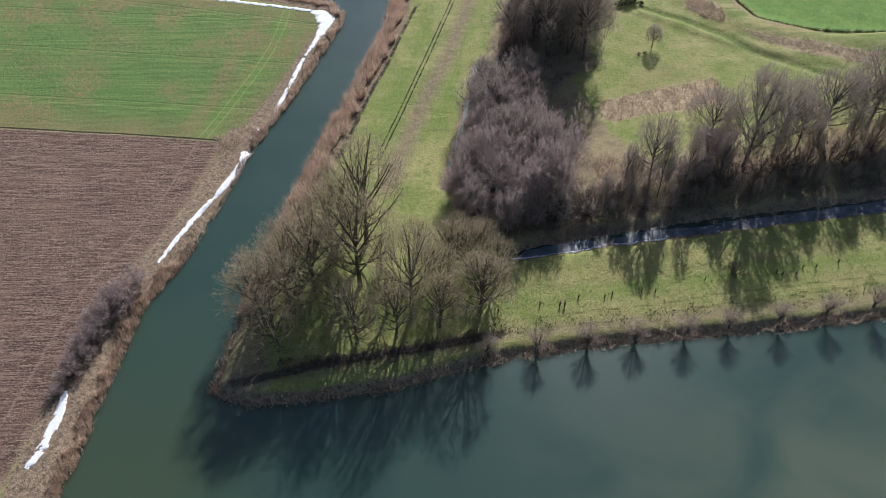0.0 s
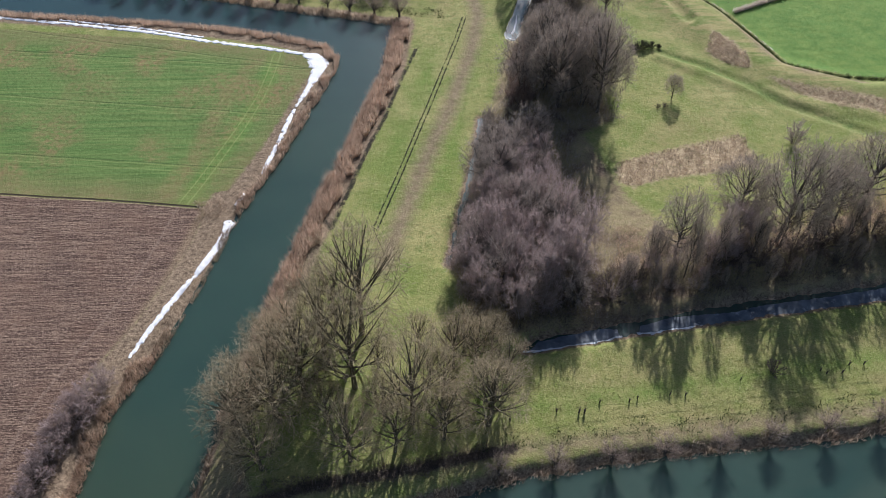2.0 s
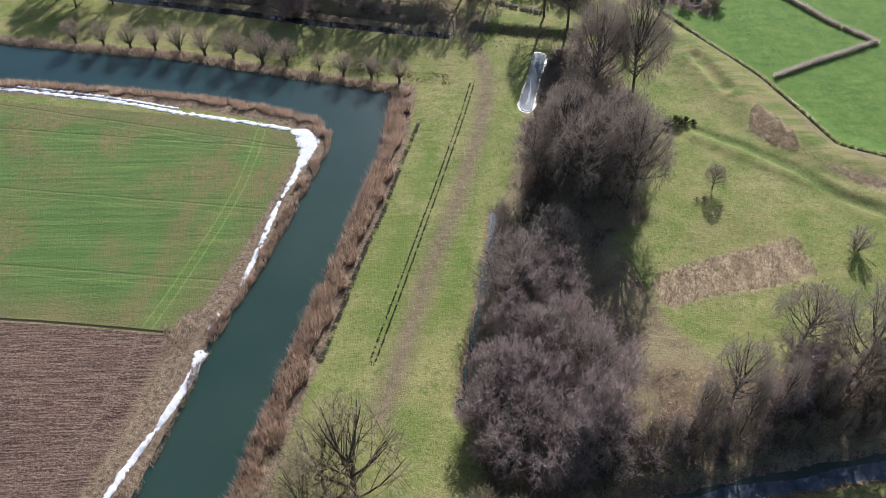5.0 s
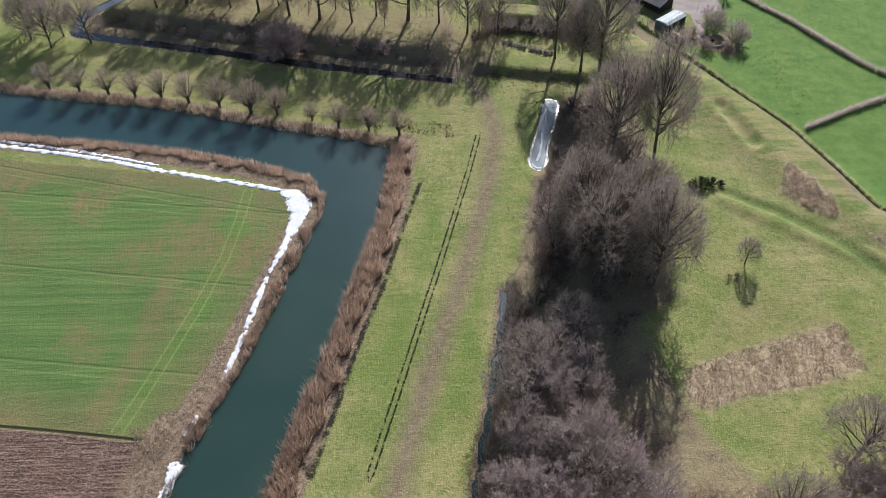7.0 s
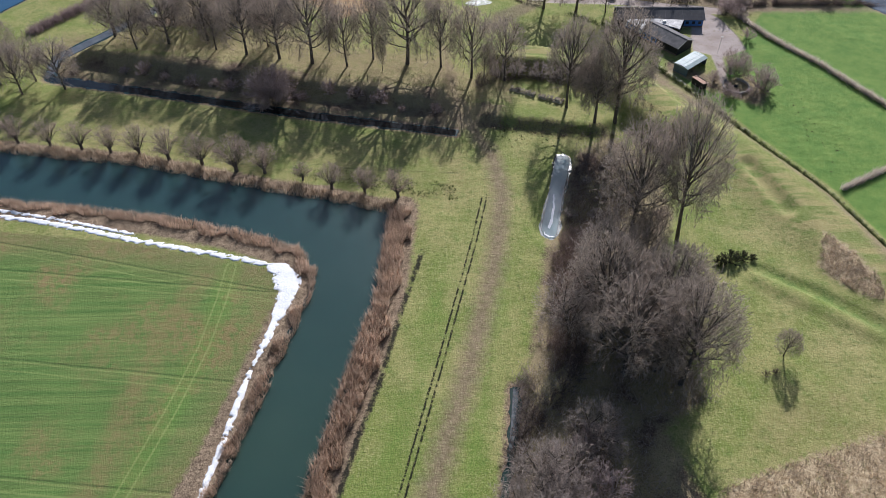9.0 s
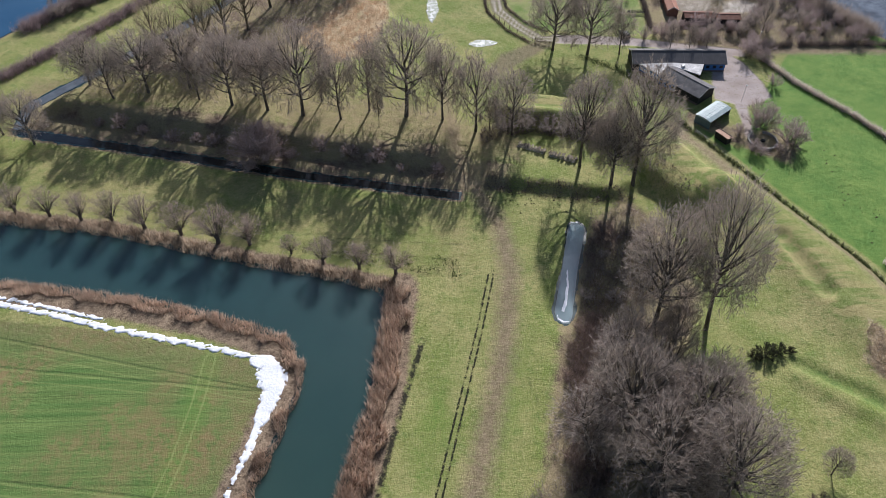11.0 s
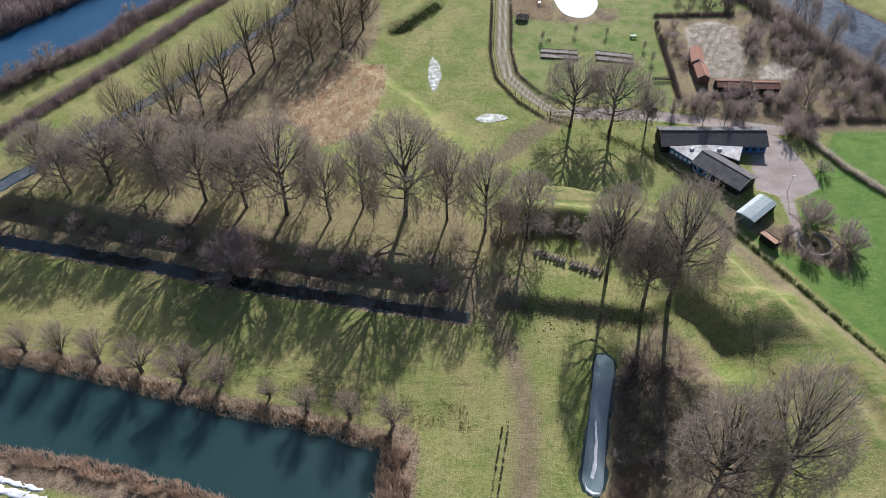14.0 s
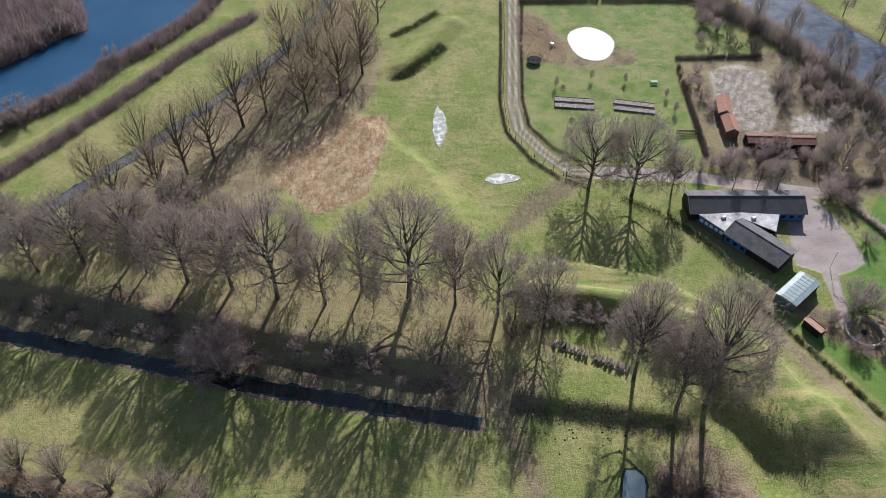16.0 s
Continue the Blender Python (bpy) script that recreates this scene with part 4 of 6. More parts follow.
plant(BIG, 62.0, 178.6, 7.6, 0.95, label="small lone leafless tree in the meadow")
plant(BUSH, 85.7, 159.7, 7.0, 0.8, label="round leafless thorn tree in the meadow")
# near-black shrubs, added in place of a blackish shadow on the grass
SHADE_SHRUB = [shrub_model("shrub", s, M_TWIG_SHADE, M_BARK, "low evergreen shrub in the meadow, near-black for the shade there", 3.2, 2.4, 46, 60, 0.032) for s in (63, 64)]
for x, y, tall in ((57.0, 200.8, 1.6), (59.2, 201.3, 2.5), (61.8, 202.0, 1.9), (64.0, 202.0, 1.1)):
    plant(SHADE_SHRUB, x, y, tall, 1.25, "dark shrubs in the meadow")
for x, y in ((57.6, 174.6), (59.2, 175)):
    plant(SHRUB, x, y, 1.1, 1.2, label="small dark shrub in the meadow")
plant(LOFTY, 40.6, 207.2, 32, 1.0)
leaning = plant(LOFTY, 50.4, 207.4, 36, 0.8)
foot = leaning.matrix_basis.translation.copy()
leaning.matrix_basis = Matrix.Translation(foot) @ Matrix.Rotation(radians(-3.5), 4, 'Y') @ Matrix.Translation(-foot) @ leaning.matrix_basis
plant(LOFTY, 42.6, 173.5, 27, 1.1)
plant(BIG, 33.5, 176, 25, 0.9)
plant(BIG, 31, 186, 23, 0.95)
plant(LOFTY, 41, 184, 24, 1.2)
for x, y, tall in [(20.6, 81.5, 6.5), (29.8, 82.4, 7), (38.6, 83.4, 6.5), (47.9, 84.2, 6.5), (56.4, 85.5, 6), (65.9, 86.6, 6), (75.2, 87.8, 6.5), (84.5, 89, 6.5), (94, 90, 6.5), (11.5, 80.5, 6), (-79.4, 244.7, 7), (-72.2, 243, 7), (-65.4, 242, 7.5), (-58.3, 240.2, 8), (-50.3, 238, 8), (-42.2, 235.4, 9), (-35.7, 234.6, 7.5), (-26.9, 231.7, 4.6), (-20.3, 228.6, 6.5), (-13, 227, 6.5), (-5.7, 225.4, 7), (-87, 246, 7), (-95, 247.5, 7)]:
    plant(POLLARD, x, y, tall * (1.12 if y > 200 else 0.85), 1.15, "pollards on the bank")
for x, y, tall in [(22, 91.1, 2.4), (25.7, 90.8, 3.2), (26.6, 90.7, 3.4), (29.5, 92.6, 2.4), (34.5, 92.6, 2.4), (36, 93.2, 2.4), (41.7, 93.8, 2.4), (44.3, 93.6, 2.6), (54.6, 96.4, 2), (69.1, 97.9, 2.2), (70, 97.3, 2.4), (74.6, 99, 2.4), (77.3, 99.1, 2.6), (82.2, 100.3, 2.6), (72.7, 97.3, 2.6), (14, 89.5, 2.8), (8, 89.5, 2.6)]:
    plant(STUB, x, y, tall * 0.5, 0.9, "young pollards in a row")
plant(SHRUB, 60.6, 97.4, 3.6, 0.9, label="reddish leafless shrub in the grass")
# groves
GROVE_PINK = [(6.5, 114), (22, 110.5), (31, 113), (33, 128), (30.5, 140), (22, 143), (12, 142), (7.5, 128)]
GROVE_MID = [(12.5, 142), (24, 143), (30, 141), (29.5, 154), (26.5, 165), (20, 168), (15.5, 156)]
GROVE_NORTH = [(25, 178), (31, 170), (40, 172), (45, 178), (46, 192), (44, 201), (31, 203), (26, 192)]
for x, y in scatter(GROVE_PINK, 3.7, 1):
    plant(BIRCH if PICK.random() < 0.8 else DENSE, x, y, PICK.uniform(10, 14.5), PICK.uniform(0.8, 1.25), "grove trees")
for x, y in scatter(GROVE_MID, 4.4, 2):
    plant(DENSE if PICK.random() < 0.7 else BIRCH, x, y, PICK.uniform(8, 14), PICK.uniform(0.85, 1.25), "grove trees")
for x, y in scatter(GROVE_NORTH, 6.0, 3):
    plant(DENSE if PICK.random() < 0.8 else SLIM, x, y, PICK.uniform(12, 19), PICK.uniform(0.85, 1.1), "grove trees")
for x, y in scatter([(25.5, 198), (33, 204), (40, 214), (44, 232), (38, 240), (34, 232), (29, 214)], 6.0, 7):
    plant(SHRUB if PICK.random() < 0.5 else BUSH, x, y, PICK.uniform(2.0, 3.4), 1.1, "brambles by the pond")
for x, y in along([(13.5, 160), (16, 168), (21, 172), (26, 176)], 3.5, 8):
    plant(SHRUB, x, y, PICK.uniform(3, 4.5), 1.0, "brambles by the pond")
# other bushes
PALE_BUSH = [shrub_model("bush", s, M_TWIG_PINK, M_BARK, "pale leafless bush with many fine stems", 6.0, 3.6, 44, 30, 0.036) for s in (73, 74)]
for x, y, tall in [(-55.4, 98.6, 5.4), (-56.4, 95, 6.4), (-57.4, 91.6, 6.4), (-58.6, 88, 6), (-59.6, 84.4, 5.6), (-60.4, 80.8, 5), (-61.2, 77.4, 4.4), (-62.4, 73.4, 3), (-58.4, 94.4, 5), (-59.8, 89, 5)]:
    plant(PALE_BUSH, x, y, tall, 1.0, "bushes on the west bank")
plant([shrub_model("bush", 75, M_TWIG_PINK, M_BARK, "great rounded leafless bush over the ditch", 9.0, 6.2, 84, 84, 0.030)], -36.8, 261.2, 11)
for x, y in along([(-80, 277), (-50, 268), (-20, 261.5), (6, 254)], 6.5, 9, 1.2):
    plant(PALE_BUSH, x, y, PICK.uniform(2.0, 4.2), 1.1, "bushes on the ditch slope")
for x, y, tall in [(81, 270.6, 7), (82.6, 270, 6), (86.6, 264.6, 6.5), (87.4, 262.8, 5), (77, 261.5, 3.2), (75.2, 267, 3.4), (78, 259.5, 3), (83, 260, 3), (88, 301, 5.5), (90, 304.5, 5), (91.5, 299, 4), (94, 304, 4), (90.6, 287.5, 3.4)]:
    plant(PALE_BUSH, x, y, tall * 1.1, 1.0, "bushes round the farmstead")
for x, y, tall in [(30, 267.5, 5), (38, 266.4, 6), (42.5, 263.5, 5), (20, 268.6, 5.5), (24.5, 269, 4.5), (34, 267, 4)]:
    plant(BUSH, x, y, tall, 1.0, "bushes on the terrace slope")
for x, y in scatter([(66, 310), (100, 308), (125, 308), (112, 330), (100, 352), (92, 342), (92, 334), (100, 331), (99, 322), (74, 317), (66, 316)], 5.4, 10):
    plant(PALE_BUSH if PICK.random() < 0.6 else BUSH, x, y, PICK.uniform(2.6, 6), PICK.uniform(0.7, 1.0), "bushes in the old garden")
for x, y in scatter([(70, 330), (72, 356), (80, 358), (91, 356), (100, 356), (92, 372), (82, 390), (78, 372), (68, 345)], 6.2, 12):
    plant(PALE_BUSH if PICK.random() < 0.6 else SHRUB, x, y, PICK.uniform(3, 6), 0.9, "bushes in the old garden")
for x, y in along([(62, 312), (70, 314.5), (80, 315.5), (92, 314)], 2.6, 31, 0.9):
    plant(PALE_BUSH, x, y, PICK.uniform(2.6, 4.8), PICK.uniform(0.7, 1.0), "bushes in the old garden")
for x, y, tall in [(90, 336, 4.5), (91, 341, 5), (92.4, 346, 5.5), (95, 350, 4.5), (98.6, 345.6, 4), (72.6, 351.5, 3.4), (71.4, 345, 3.2), (70.6, 339.6, 4), (71.4, 334, 3)]:
    plant(BUSH if x > 80 else PALE_BUSH, x, y, tall, 0.85, "bushes in the old garden")
for x, y, tall in [(101.6, 366, 13), (107, 352, 12), (108.8, 346, 13), (112, 338, 13), (96, 376, 12), (122.8, 379.4, 12), (128, 366, 12), (92, 388, 12), (118, 326, 12), (73, 304.4, 9), (78, 305, 9), (68, 305.2, 10), (96, 313, 12)]:
    plant(SLIM, x, y, tall, 0.8, "trees by the river")
for x, y in along([(-101, 337), (-89, 345), (-82, 360), (-72, 374), (-62, 392)], 3.4, 13, 1.0):
    plant(SHRUB if PICK.random() < 0.6 else BUSH, x, y, PICK.uniform(2.5, 4.5), 1.0, "bushes on the river bank")
for x, y in along([(-118, 356), (-108, 373), (-100, 380), (-106, 395)], 3.2, 14, 1.5):
    plant(BUSH, x, y, PICK.uniform(4, 7), 1.0, "bushes on the river bank")
for x, y, tall in [(-97.6, 337, 8), (-82, 361.5, 6), (-103, 330, 7)]:
    plant(BUSH, x, y, tall, 1.0, "bushes on the river bank")


# ---- reeds, brambles, rough grass ----
def bristle(name, x, y, material, label, category, tall=(1.0, 2.0), lean=0.4, width=0.03, start=0.0, wind=(0.0, 0.0), seed=1, lift=0.0):
    """Many thin stems that nobody could count, each one a spike of three corners."""
    rng = np.random.RandomState(seed)
    n = len(x)
    z = land(x, y) - 0.05 + lift
    ln = rng.uniform(tall[0], tall[1], n)
    dx, dy = rng.normal(0, lean, n) + wind[0], rng.normal(0, lean, n) + wind[1]
    up = 1 / np.sqrt(1 + dx * dx + dy * dy)
    z = z + rng.uniform(0, 1, n) * start * ln
    a = rng.uniform(0, 6.283, n)
    w = width * rng.uniform(0.6, 1.4, n)
    co = np.empty((n, 3, 3))
    co[:, 0] = np.column_stack((x - np.cos(a) * w, y - np.sin(a) * w, z))
    co[:, 1] = np.column_stack((x + np.cos(a) * w, y + np.sin(a) * w, z))
    co[:, 2] = np.column_stack((x + dx * up * ln, y + dy * up * ln, z + up * ln))
    me = bpy.data.meshes.new(name)
    me.vertices.add(n * 3)
    me.vertices.foreach_set("co", co.ravel())
    me.loops.add(n * 3)
    me.loops.foreach_set("vertex_index", np.arange(n * 3, dtype=np.int32))
    me.polygons.add(n)
    me.polygons.foreach_set("loop_start", np.arange(0, n * 3, 3, dtype=np.int32))
    me.update(calc_edges=True)
    me.materials.append(material)
    return tagged(new(name, me), label, category, kind="stuff")


def strew(x0, y0, x1, y1, n, seed):
    rng = np.random.RandomState(seed)
    return rng.uniform(x0, x1, n), rng.uniform(y0, y1, n)


def clumped(x, y, size, seed, keep):
    """Thins an even strewing into clumps."""
    rng = np.random.RandomState(seed)
    return rng.uniform(-1.2, 1.0, len(x)) < waves(x, y, size, seed) * 0.9 + keep


def reed_belt(line, lo, hi, n, material, label, seed, tall, keep=0.5, lean=0.3, width=0.055):
    """Reeds along a waterline, from lo to hi metres to its right."""
    rng = np.random.RandomState(seed)
    total = sum(math.hypot(b[0] - a[0], b[1] - a[1]) for a, b in zip(line, line[1:]))
    x, y = [], []
    for (ax, ay), (bx, by) in zip(line, line[1:]):
        ln = math.hypot(bx - ax, by - ay)
        s = rng.uniform(-0.02, 1.02, int(n * ln / total))
        o = rng.uniform(lo, hi, len(s))
        x.append(ax + (bx - ax) * s + (by - ay) / ln * o)
        y.append(ay + (by - ay) * s - (bx - ax) / ln * o)
    x, y = np.concatenate(x), np.concatenate(y)
    d = area_distance(x, y, CANAL) + 0.5 * waves(x, y, 5, 8)
    ok = (d > lo) & (d < hi - 0.9 + 0.9 * waves(x, y, 7, seed)) & clumped(x, y, 2.6, seed + 1, keep)
    return bristle("reeds", x[ok], y[ok], material, label, "reeds", tall, lean, width, 0.12, (0.05, -0.08), seed)


EAST_BANK = [(-35, 92), (-28.2, 123), (-23.3, 143), (-14, 178.5), (-9.4, 197), (-6.7, 221.2)]
WEST_BANK = [(-22.4, 204.5), (-23, 198), (-26.3, 185.4), (-32.3, 164), (-39.3, 143.5), (-43.2, 125.6), (-48, 107), (-53.7, 92.5), (-57.2, 56)]
CORNER_BANK = [(-150, 236), (-76.5, 224.6), (-55.4, 220.6), (-39.7, 216), (-26.4, 210.6), (-22.4, 204.5)]
NORTH_SHORE = [(-6.7, 221.2), (-20.1, 225.6), (-35, 229.5), (-50.7, 234.6), (-65.8, 239.4), (-83, 242.3), (-150, 256)]
SOUTH_SHORE = [(160, 95), (67.6, 85), (35.5, 82.5), (11.5, 79), (-5.6, 73.8), (-19, 71.9), (-30.6, 71.2), (-37.5, 74.5), (-35, 90)]
reed_belt(EAST_BANK, -1.0, 4.6, 36000, M_REED, "belt of dry russet reeds along the moat", 101, (1.5, 2.9), 0.6)
reed_belt(WEST_BANK[:5], -0.9, 2.0, 11000, M_REED, "narrow belt of dry reeds along the field", 102, (0.9, 2.2), 0.35)
reed_belt(WEST_BANK[4:7], -0.9, 1.3, 6000, M_REED_PALE, "thin fringe of dry reeds below the snow", 106, (0.5, 1.3), 0.3)
reed_belt(WEST_BANK[6:], -0.9, 2.4, 10000, M_REED, "narrow belt of dry reeds along the field", 107, (0.7, 1.8), 0.4)
reed_belt(CORNER_BANK, -0.9, 2.9, 26000, M_REED, "tall tawny reeds at the field's corner", 103, (0.8, 1.8), 0.7)
reed_belt(NORTH_SHORE, -1.0, 3.2, 21000, M_REED_PALE, "dry reeds below the pollards", 104, (0.7, 1.8), 0.5)
reed_belt(SOUTH_SHORE, -0.7, 1.9, 15000, M_REED_PALE, "thin fringe of dry reeds and stems along the south bank", 105, (0.4, 1.3), 0.4)


def thicket(name, area, n, tall, material, label, seed, width=0.02, keep=0.5, size=5.0, lean=0.6, start=0.5):
    xs, ys = [p[0] for p in area], [p[1] for p in area]
    x, y = strew(min(xs), min(ys), max(xs), max(ys), n, seed)
    ok = (area_distance(x, y, area) + 0.8 * waves(x, y, 6, seed) < 0) & clumped(x, y, size, seed + 1, keep)
    return bristle(name, x[ok], y[ok], material, label, "undergrowth", tall, lean, width, start, (0, 0), seed)


M_IVY = twig_material("ivy", (0.11, 0.15, 0.05), (0.025, 0.035, 0.018), 0.2)
M_HEDGE_GREEN = twig_material("hedge_green", (0.13, 0.16, 0.065), (0.06, 0.075, 0.035))
M_TUFT = twig_material("rough_grass", (0.30, 0.30, 0.11), (0.12, 0.15, 0.045), 0.3)
thicket("grass_tufts", [(10, 87), (40, 89), (100, 95), (150, 100), (150, 121), (100, 113.5), (60, 108), (40, 105), (18, 101)], 70000, (0.15, 0.55), M_TUFT, "rough tussocky grass beside the frozen ditch", 143, 0.05, 0.1, 3, 0.9, 0.0)
thicket("low_scrub", [(8, 83.6), (40, 86.4), (100, 92.5), (150, 97), (150, 101), (100, 95.6), (40, 89), (8, 86.4)], 30000, (0.2, 0.9), M_IVY, "low dark green brambles in clumps along the bank", 125, 0.06, -0.1, 6, 0.8)
thicket("low_scrub", [(-30, 233), (6, 224), (8, 228), (-28, 237)], 9000, (0.2, 0.9), M_IVY, "low dark green brambles in clumps along the bank", 126, 0.052, -0.2, 5, 0.8)
thicket("brambles", [(8, 110), (22, 108.5), (36, 111), (60, 116), (104, 123), (170, 132), (170, 141), (100, 133), (60, 125), (36, 122), (8, 119)], 80600, (0.6, 2.0), M_TWIG_DARK, "dark brambles and scrub over the ditch slope", 111, 0.038, 0.7, 5.0, 1.0)
thicket("brambles", [(36, 121), (60, 125), (102, 133), (150, 142), (150, 150), (98, 143), (78, 136), (54, 132), (40, 133)], 68200, (0.4, 1.4), M_REED, "dead bracken and pale stems under the trees", 112, 0.038, 0.5, 5.0, 0.9)
thicket("brambles", [(-110, 287), (-94, 277.5), (-62, 269.5), (-29, 260.5), (8, 251.5), (12, 256), (-18, 264.5), (-44, 273), (-94, 285)], 22000, (0.2, 0.8), M_BRAMBLE, "brown brambles on the ditch slope", 113, 0.034, 0.4)
thicket("brambles", [(5, 112), (34, 111), (40, 128), (34, 165), (48, 170), (50, 198), (34, 206), (24, 196), (17, 172), (9, 140)], 55800, (0.5, 1.8), M_TWIG_GREY, "leafless undergrowth beneath the grove", 114, 0.035, 0.3)
thicket("dead_grass", DEAD_PATCH, 17000, (0.3, 0.9), M_REED_PALE, "patch of tall dead grass in the meadow", 115, 0.045, 0.35, 4, 0.5, 0)
thicket("dead_grass", RAMPART_STRIP, 12000, (0.3, 0.9), M_REED_PALE, "strip of tall dead grass along the rampart's foot", 134, 0.04, 0.4, 3, 0.5, 0)
thicket("dead_grass", RAMPART_PATCH, 8000, (0.3, 0.9), M_REED_PALE, "patch of tall dead grass on the rampart", 116, 0.045, 0.35, 3, 0.5, 0)
thicket("dead_grass", [(-35, 312), (-20, 336), (-9, 335.5), (-8.6, 323), (-13, 301.5), (-22.6, 296.7)], 30000, (0.3, 1.0), M_REED_TAWNY, "patch of tall tawny dead grass", 117, 0.05, 0.1, 4, 0.5, 0)
thicket("river_scrub", [(-150, 322), (-112, 360), (-101, 374), (-94, 380), (-99, 391), (-106, 402), (-140, 402), (-170, 345)], 80600, (1.5, 5.0), M_TWIG_PURPLE, "purple-brown leafless wood on the far river bank", 128, 0.079, 0.9, 8)
thicket("leaf_litter", [(-77, 302), (-42, 298), (-24, 320), (-14, 345), (-12, 365), (-22, 398), (-34, 376), (-56, 338)], 37200, (0.2, 0.9), M_TWIG_PURPLE, "brown brambles under the trees by the far ditch", 130, 0.052, 0.5, 5, 1.0)
thicket("brambles", [(24, 196), (34, 204), (46, 236), (44, 246), (36, 242), (31, 228), (27, 212)], 9000, (0.4, 1.5), M_TWIG_GREY, "brambles and dead stems beside the frozen pond", 119, 0.035, 0.1, 4)
thicket("brambles", [(66, 310), (100, 308), (125, 308), (112, 330), (100, 356), (92, 340), (94, 326), (74, 320), (66, 317)], 31000, (0.4, 1.8), M_TWIG_GREY, "overgrown scrub in the old garden", 120, 0.035, 0.4, 5)
thicket("brambles", [(-26, 76), (-10, 78.6), (12, 83.2), (12, 85.6), (-10, 81.4), (-26, 79.4)], 12400, (0.3, 1.0), M_TWIG_DARK, "dark band of brambles along the spit", 122, 0.044, 0.9, 6)
thicket("dead_grass", [(-50, 147), (-45, 147.6), (-41.2, 144), (-43.5, 139.5), (-47.5, 141.5)], 3100, (0.3, 0.9), M_REED_PALE, "pale dead grass at the corner of the fields", 124, 0.035, 0.7, 3, 0.6, 0)
x, y = strew(-110, 206, -26, 228, 9000, 131)
d = area_distance(x, y, CANAL)
ok = (d > 2.6) & (d < 5.2) & (y < 240 - (x + 130) * 0.22) & clumped(x, y, 3, 132, -0.1)
bristle("dead_stems", x[ok], y[ok], M_REED_PALE, "dead stems poking through the snow", "reeds", (0.4, 1.0), 0.4, 0.02, 0, (0, 0), 133)
thicket("brambles", [(46.5, 263), (49, 250), (54, 237), (60, 231), (61, 236), (55.5, 250), (51, 264)], 9000, (0.25, 0.9), M_TWIG_DARK, "rough dark tufts on the rampart's inner slope", 135, 0.05, 0.0, 3, 0.8, 0.2)
thicket("brambles", [(13, 250), (25, 247), (42, 243.4), (47, 246), (40, 248.6), (25, 251), (14, 253.5)], 11000, (0.3, 1.3), M_TWIG_DARK, "dark brambles on the terrace's slope", 136, 0.045, 0.1, 3, 0.9, 0.3)
thicket("brambles", [(14, 264), (25, 267.5), (39, 264), (45, 258), (47.5, 262), (41, 268.5), (25, 272), (14, 270)], 18000, (0.4, 1.8), M_TWIG_DARK, "dark brambles on the terrace's upper slope", 137, 0.045, 0.2, 3, 0.9, 0.3)
thicket("brambles", [(-63, 73), (-61, 73), (-54.6, 93), (-53.8, 99), (-55.4, 99), (-58.5, 88)], 6000, (0.3, 1.3), M_TWIG_DARK, "dark scrub under the bushes on the field bank", 138, 0.04, 0.6, 4, 0.9, 0.4)
thicket("brambles", [(21.5, 177), (22.8, 190), (24.6, 203), (27.4, 212), (33, 214), (32.5, 201), (28.5, 189), (27, 177)], 22000, (0.6, 2.6), M_BRAMBLE, "brown brambles heaped along the grove's edge", 139, 0.045, 0.7, 4, 0.8, 0.5)
thicket("brambles", [(28, 212), (34, 212), (46, 214), (46, 226), (42, 236), (36, 240), (33.5, 230)], 13000, (0.3, 1.4), M_BRAMBLE, "brown brambles between the pond and the tall trees", 142, 0.045, 0.4, 4, 0.8, 0.4)
thicket("nettle_bed", [(27, 360), (33, 358), (40, 358), (39, 370), (33, 384), (27, 384)], 7440, (0.3, 1.1), M_REED, "brown dead weeds beside the pond", 121, 0.035, 0.4, 4)

# clods turned out of the narrow groove
rng = random.Random(44)
M_SOD = plain("sod", (0.06, 0.052, 0.026), (0.12, 0.11, 0.045), 3.0)
sods = Soup()
for line in (GROOVE, GROOVE_B):
    for x, y in along(line, 0.55, rng.randrange(99), 0.16):
        if rng.random() < 0.4 and math.sin(y * 0.9) + math.sin(y * 0.37 + 1) > -0.6:
            r, z = rng.uniform(0.08, 0.24), height(x, y)
            sods.add([Vector((x + r * rng.uniform(0.6, 1.2) * math.cos(a), y + 1.7 * r * rng.uniform(0.6, 1.2) * math.sin(a), z - 0.05)) for a in (0, 1.26, 2.5, 3.8, 5.0)] + [Vector((x, y, z + rng.uniform(0.06, 0.2)))],
                     [(0, 1, 5), (1, 2, 5), (2, 3, 5), (3, 4, 5), (4, 0, 5)])
ob = raw("sods", sods.v, sods.f, M_SOD)
tagged(ob, "dark clods along a double plough groove", "clods", kind="stuff")


# molehills in the pasture and on the bank
hills = Soup()
for cx, cy, sx, sy, n in ((93.6, 247, 1.6, 6.5, 34), (96, 240, 3, 2, 12), (27, 245.5, 4.5, 2.2, 40), (14, 246, 5, 1.8, 20)):
    for i in range(n):
        x, y, r = rng.gauss(cx, sx), rng.gauss(cy, sy), rng.uniform(0.12, 0.3)
        z = height(x, y)
        hills.add([Vector((x + r * rng.uniform(0.7, 1.2) * math.cos(a), y + r * rng.uniform(0.7, 1.2) * math.sin(a), z - 0.05)) for a in (0, 1.05, 2.1, 3.14, 4.2, 5.24)] + [Vector((x, y, z + r * 0.7))], [(k, (k + 1) % 6, 6) for k in range(6)])
tagged(raw("molehills", hills.v, hills.f, M_SOD), "small dark molehills scattered in the grass", "molehills", kind="stuff")


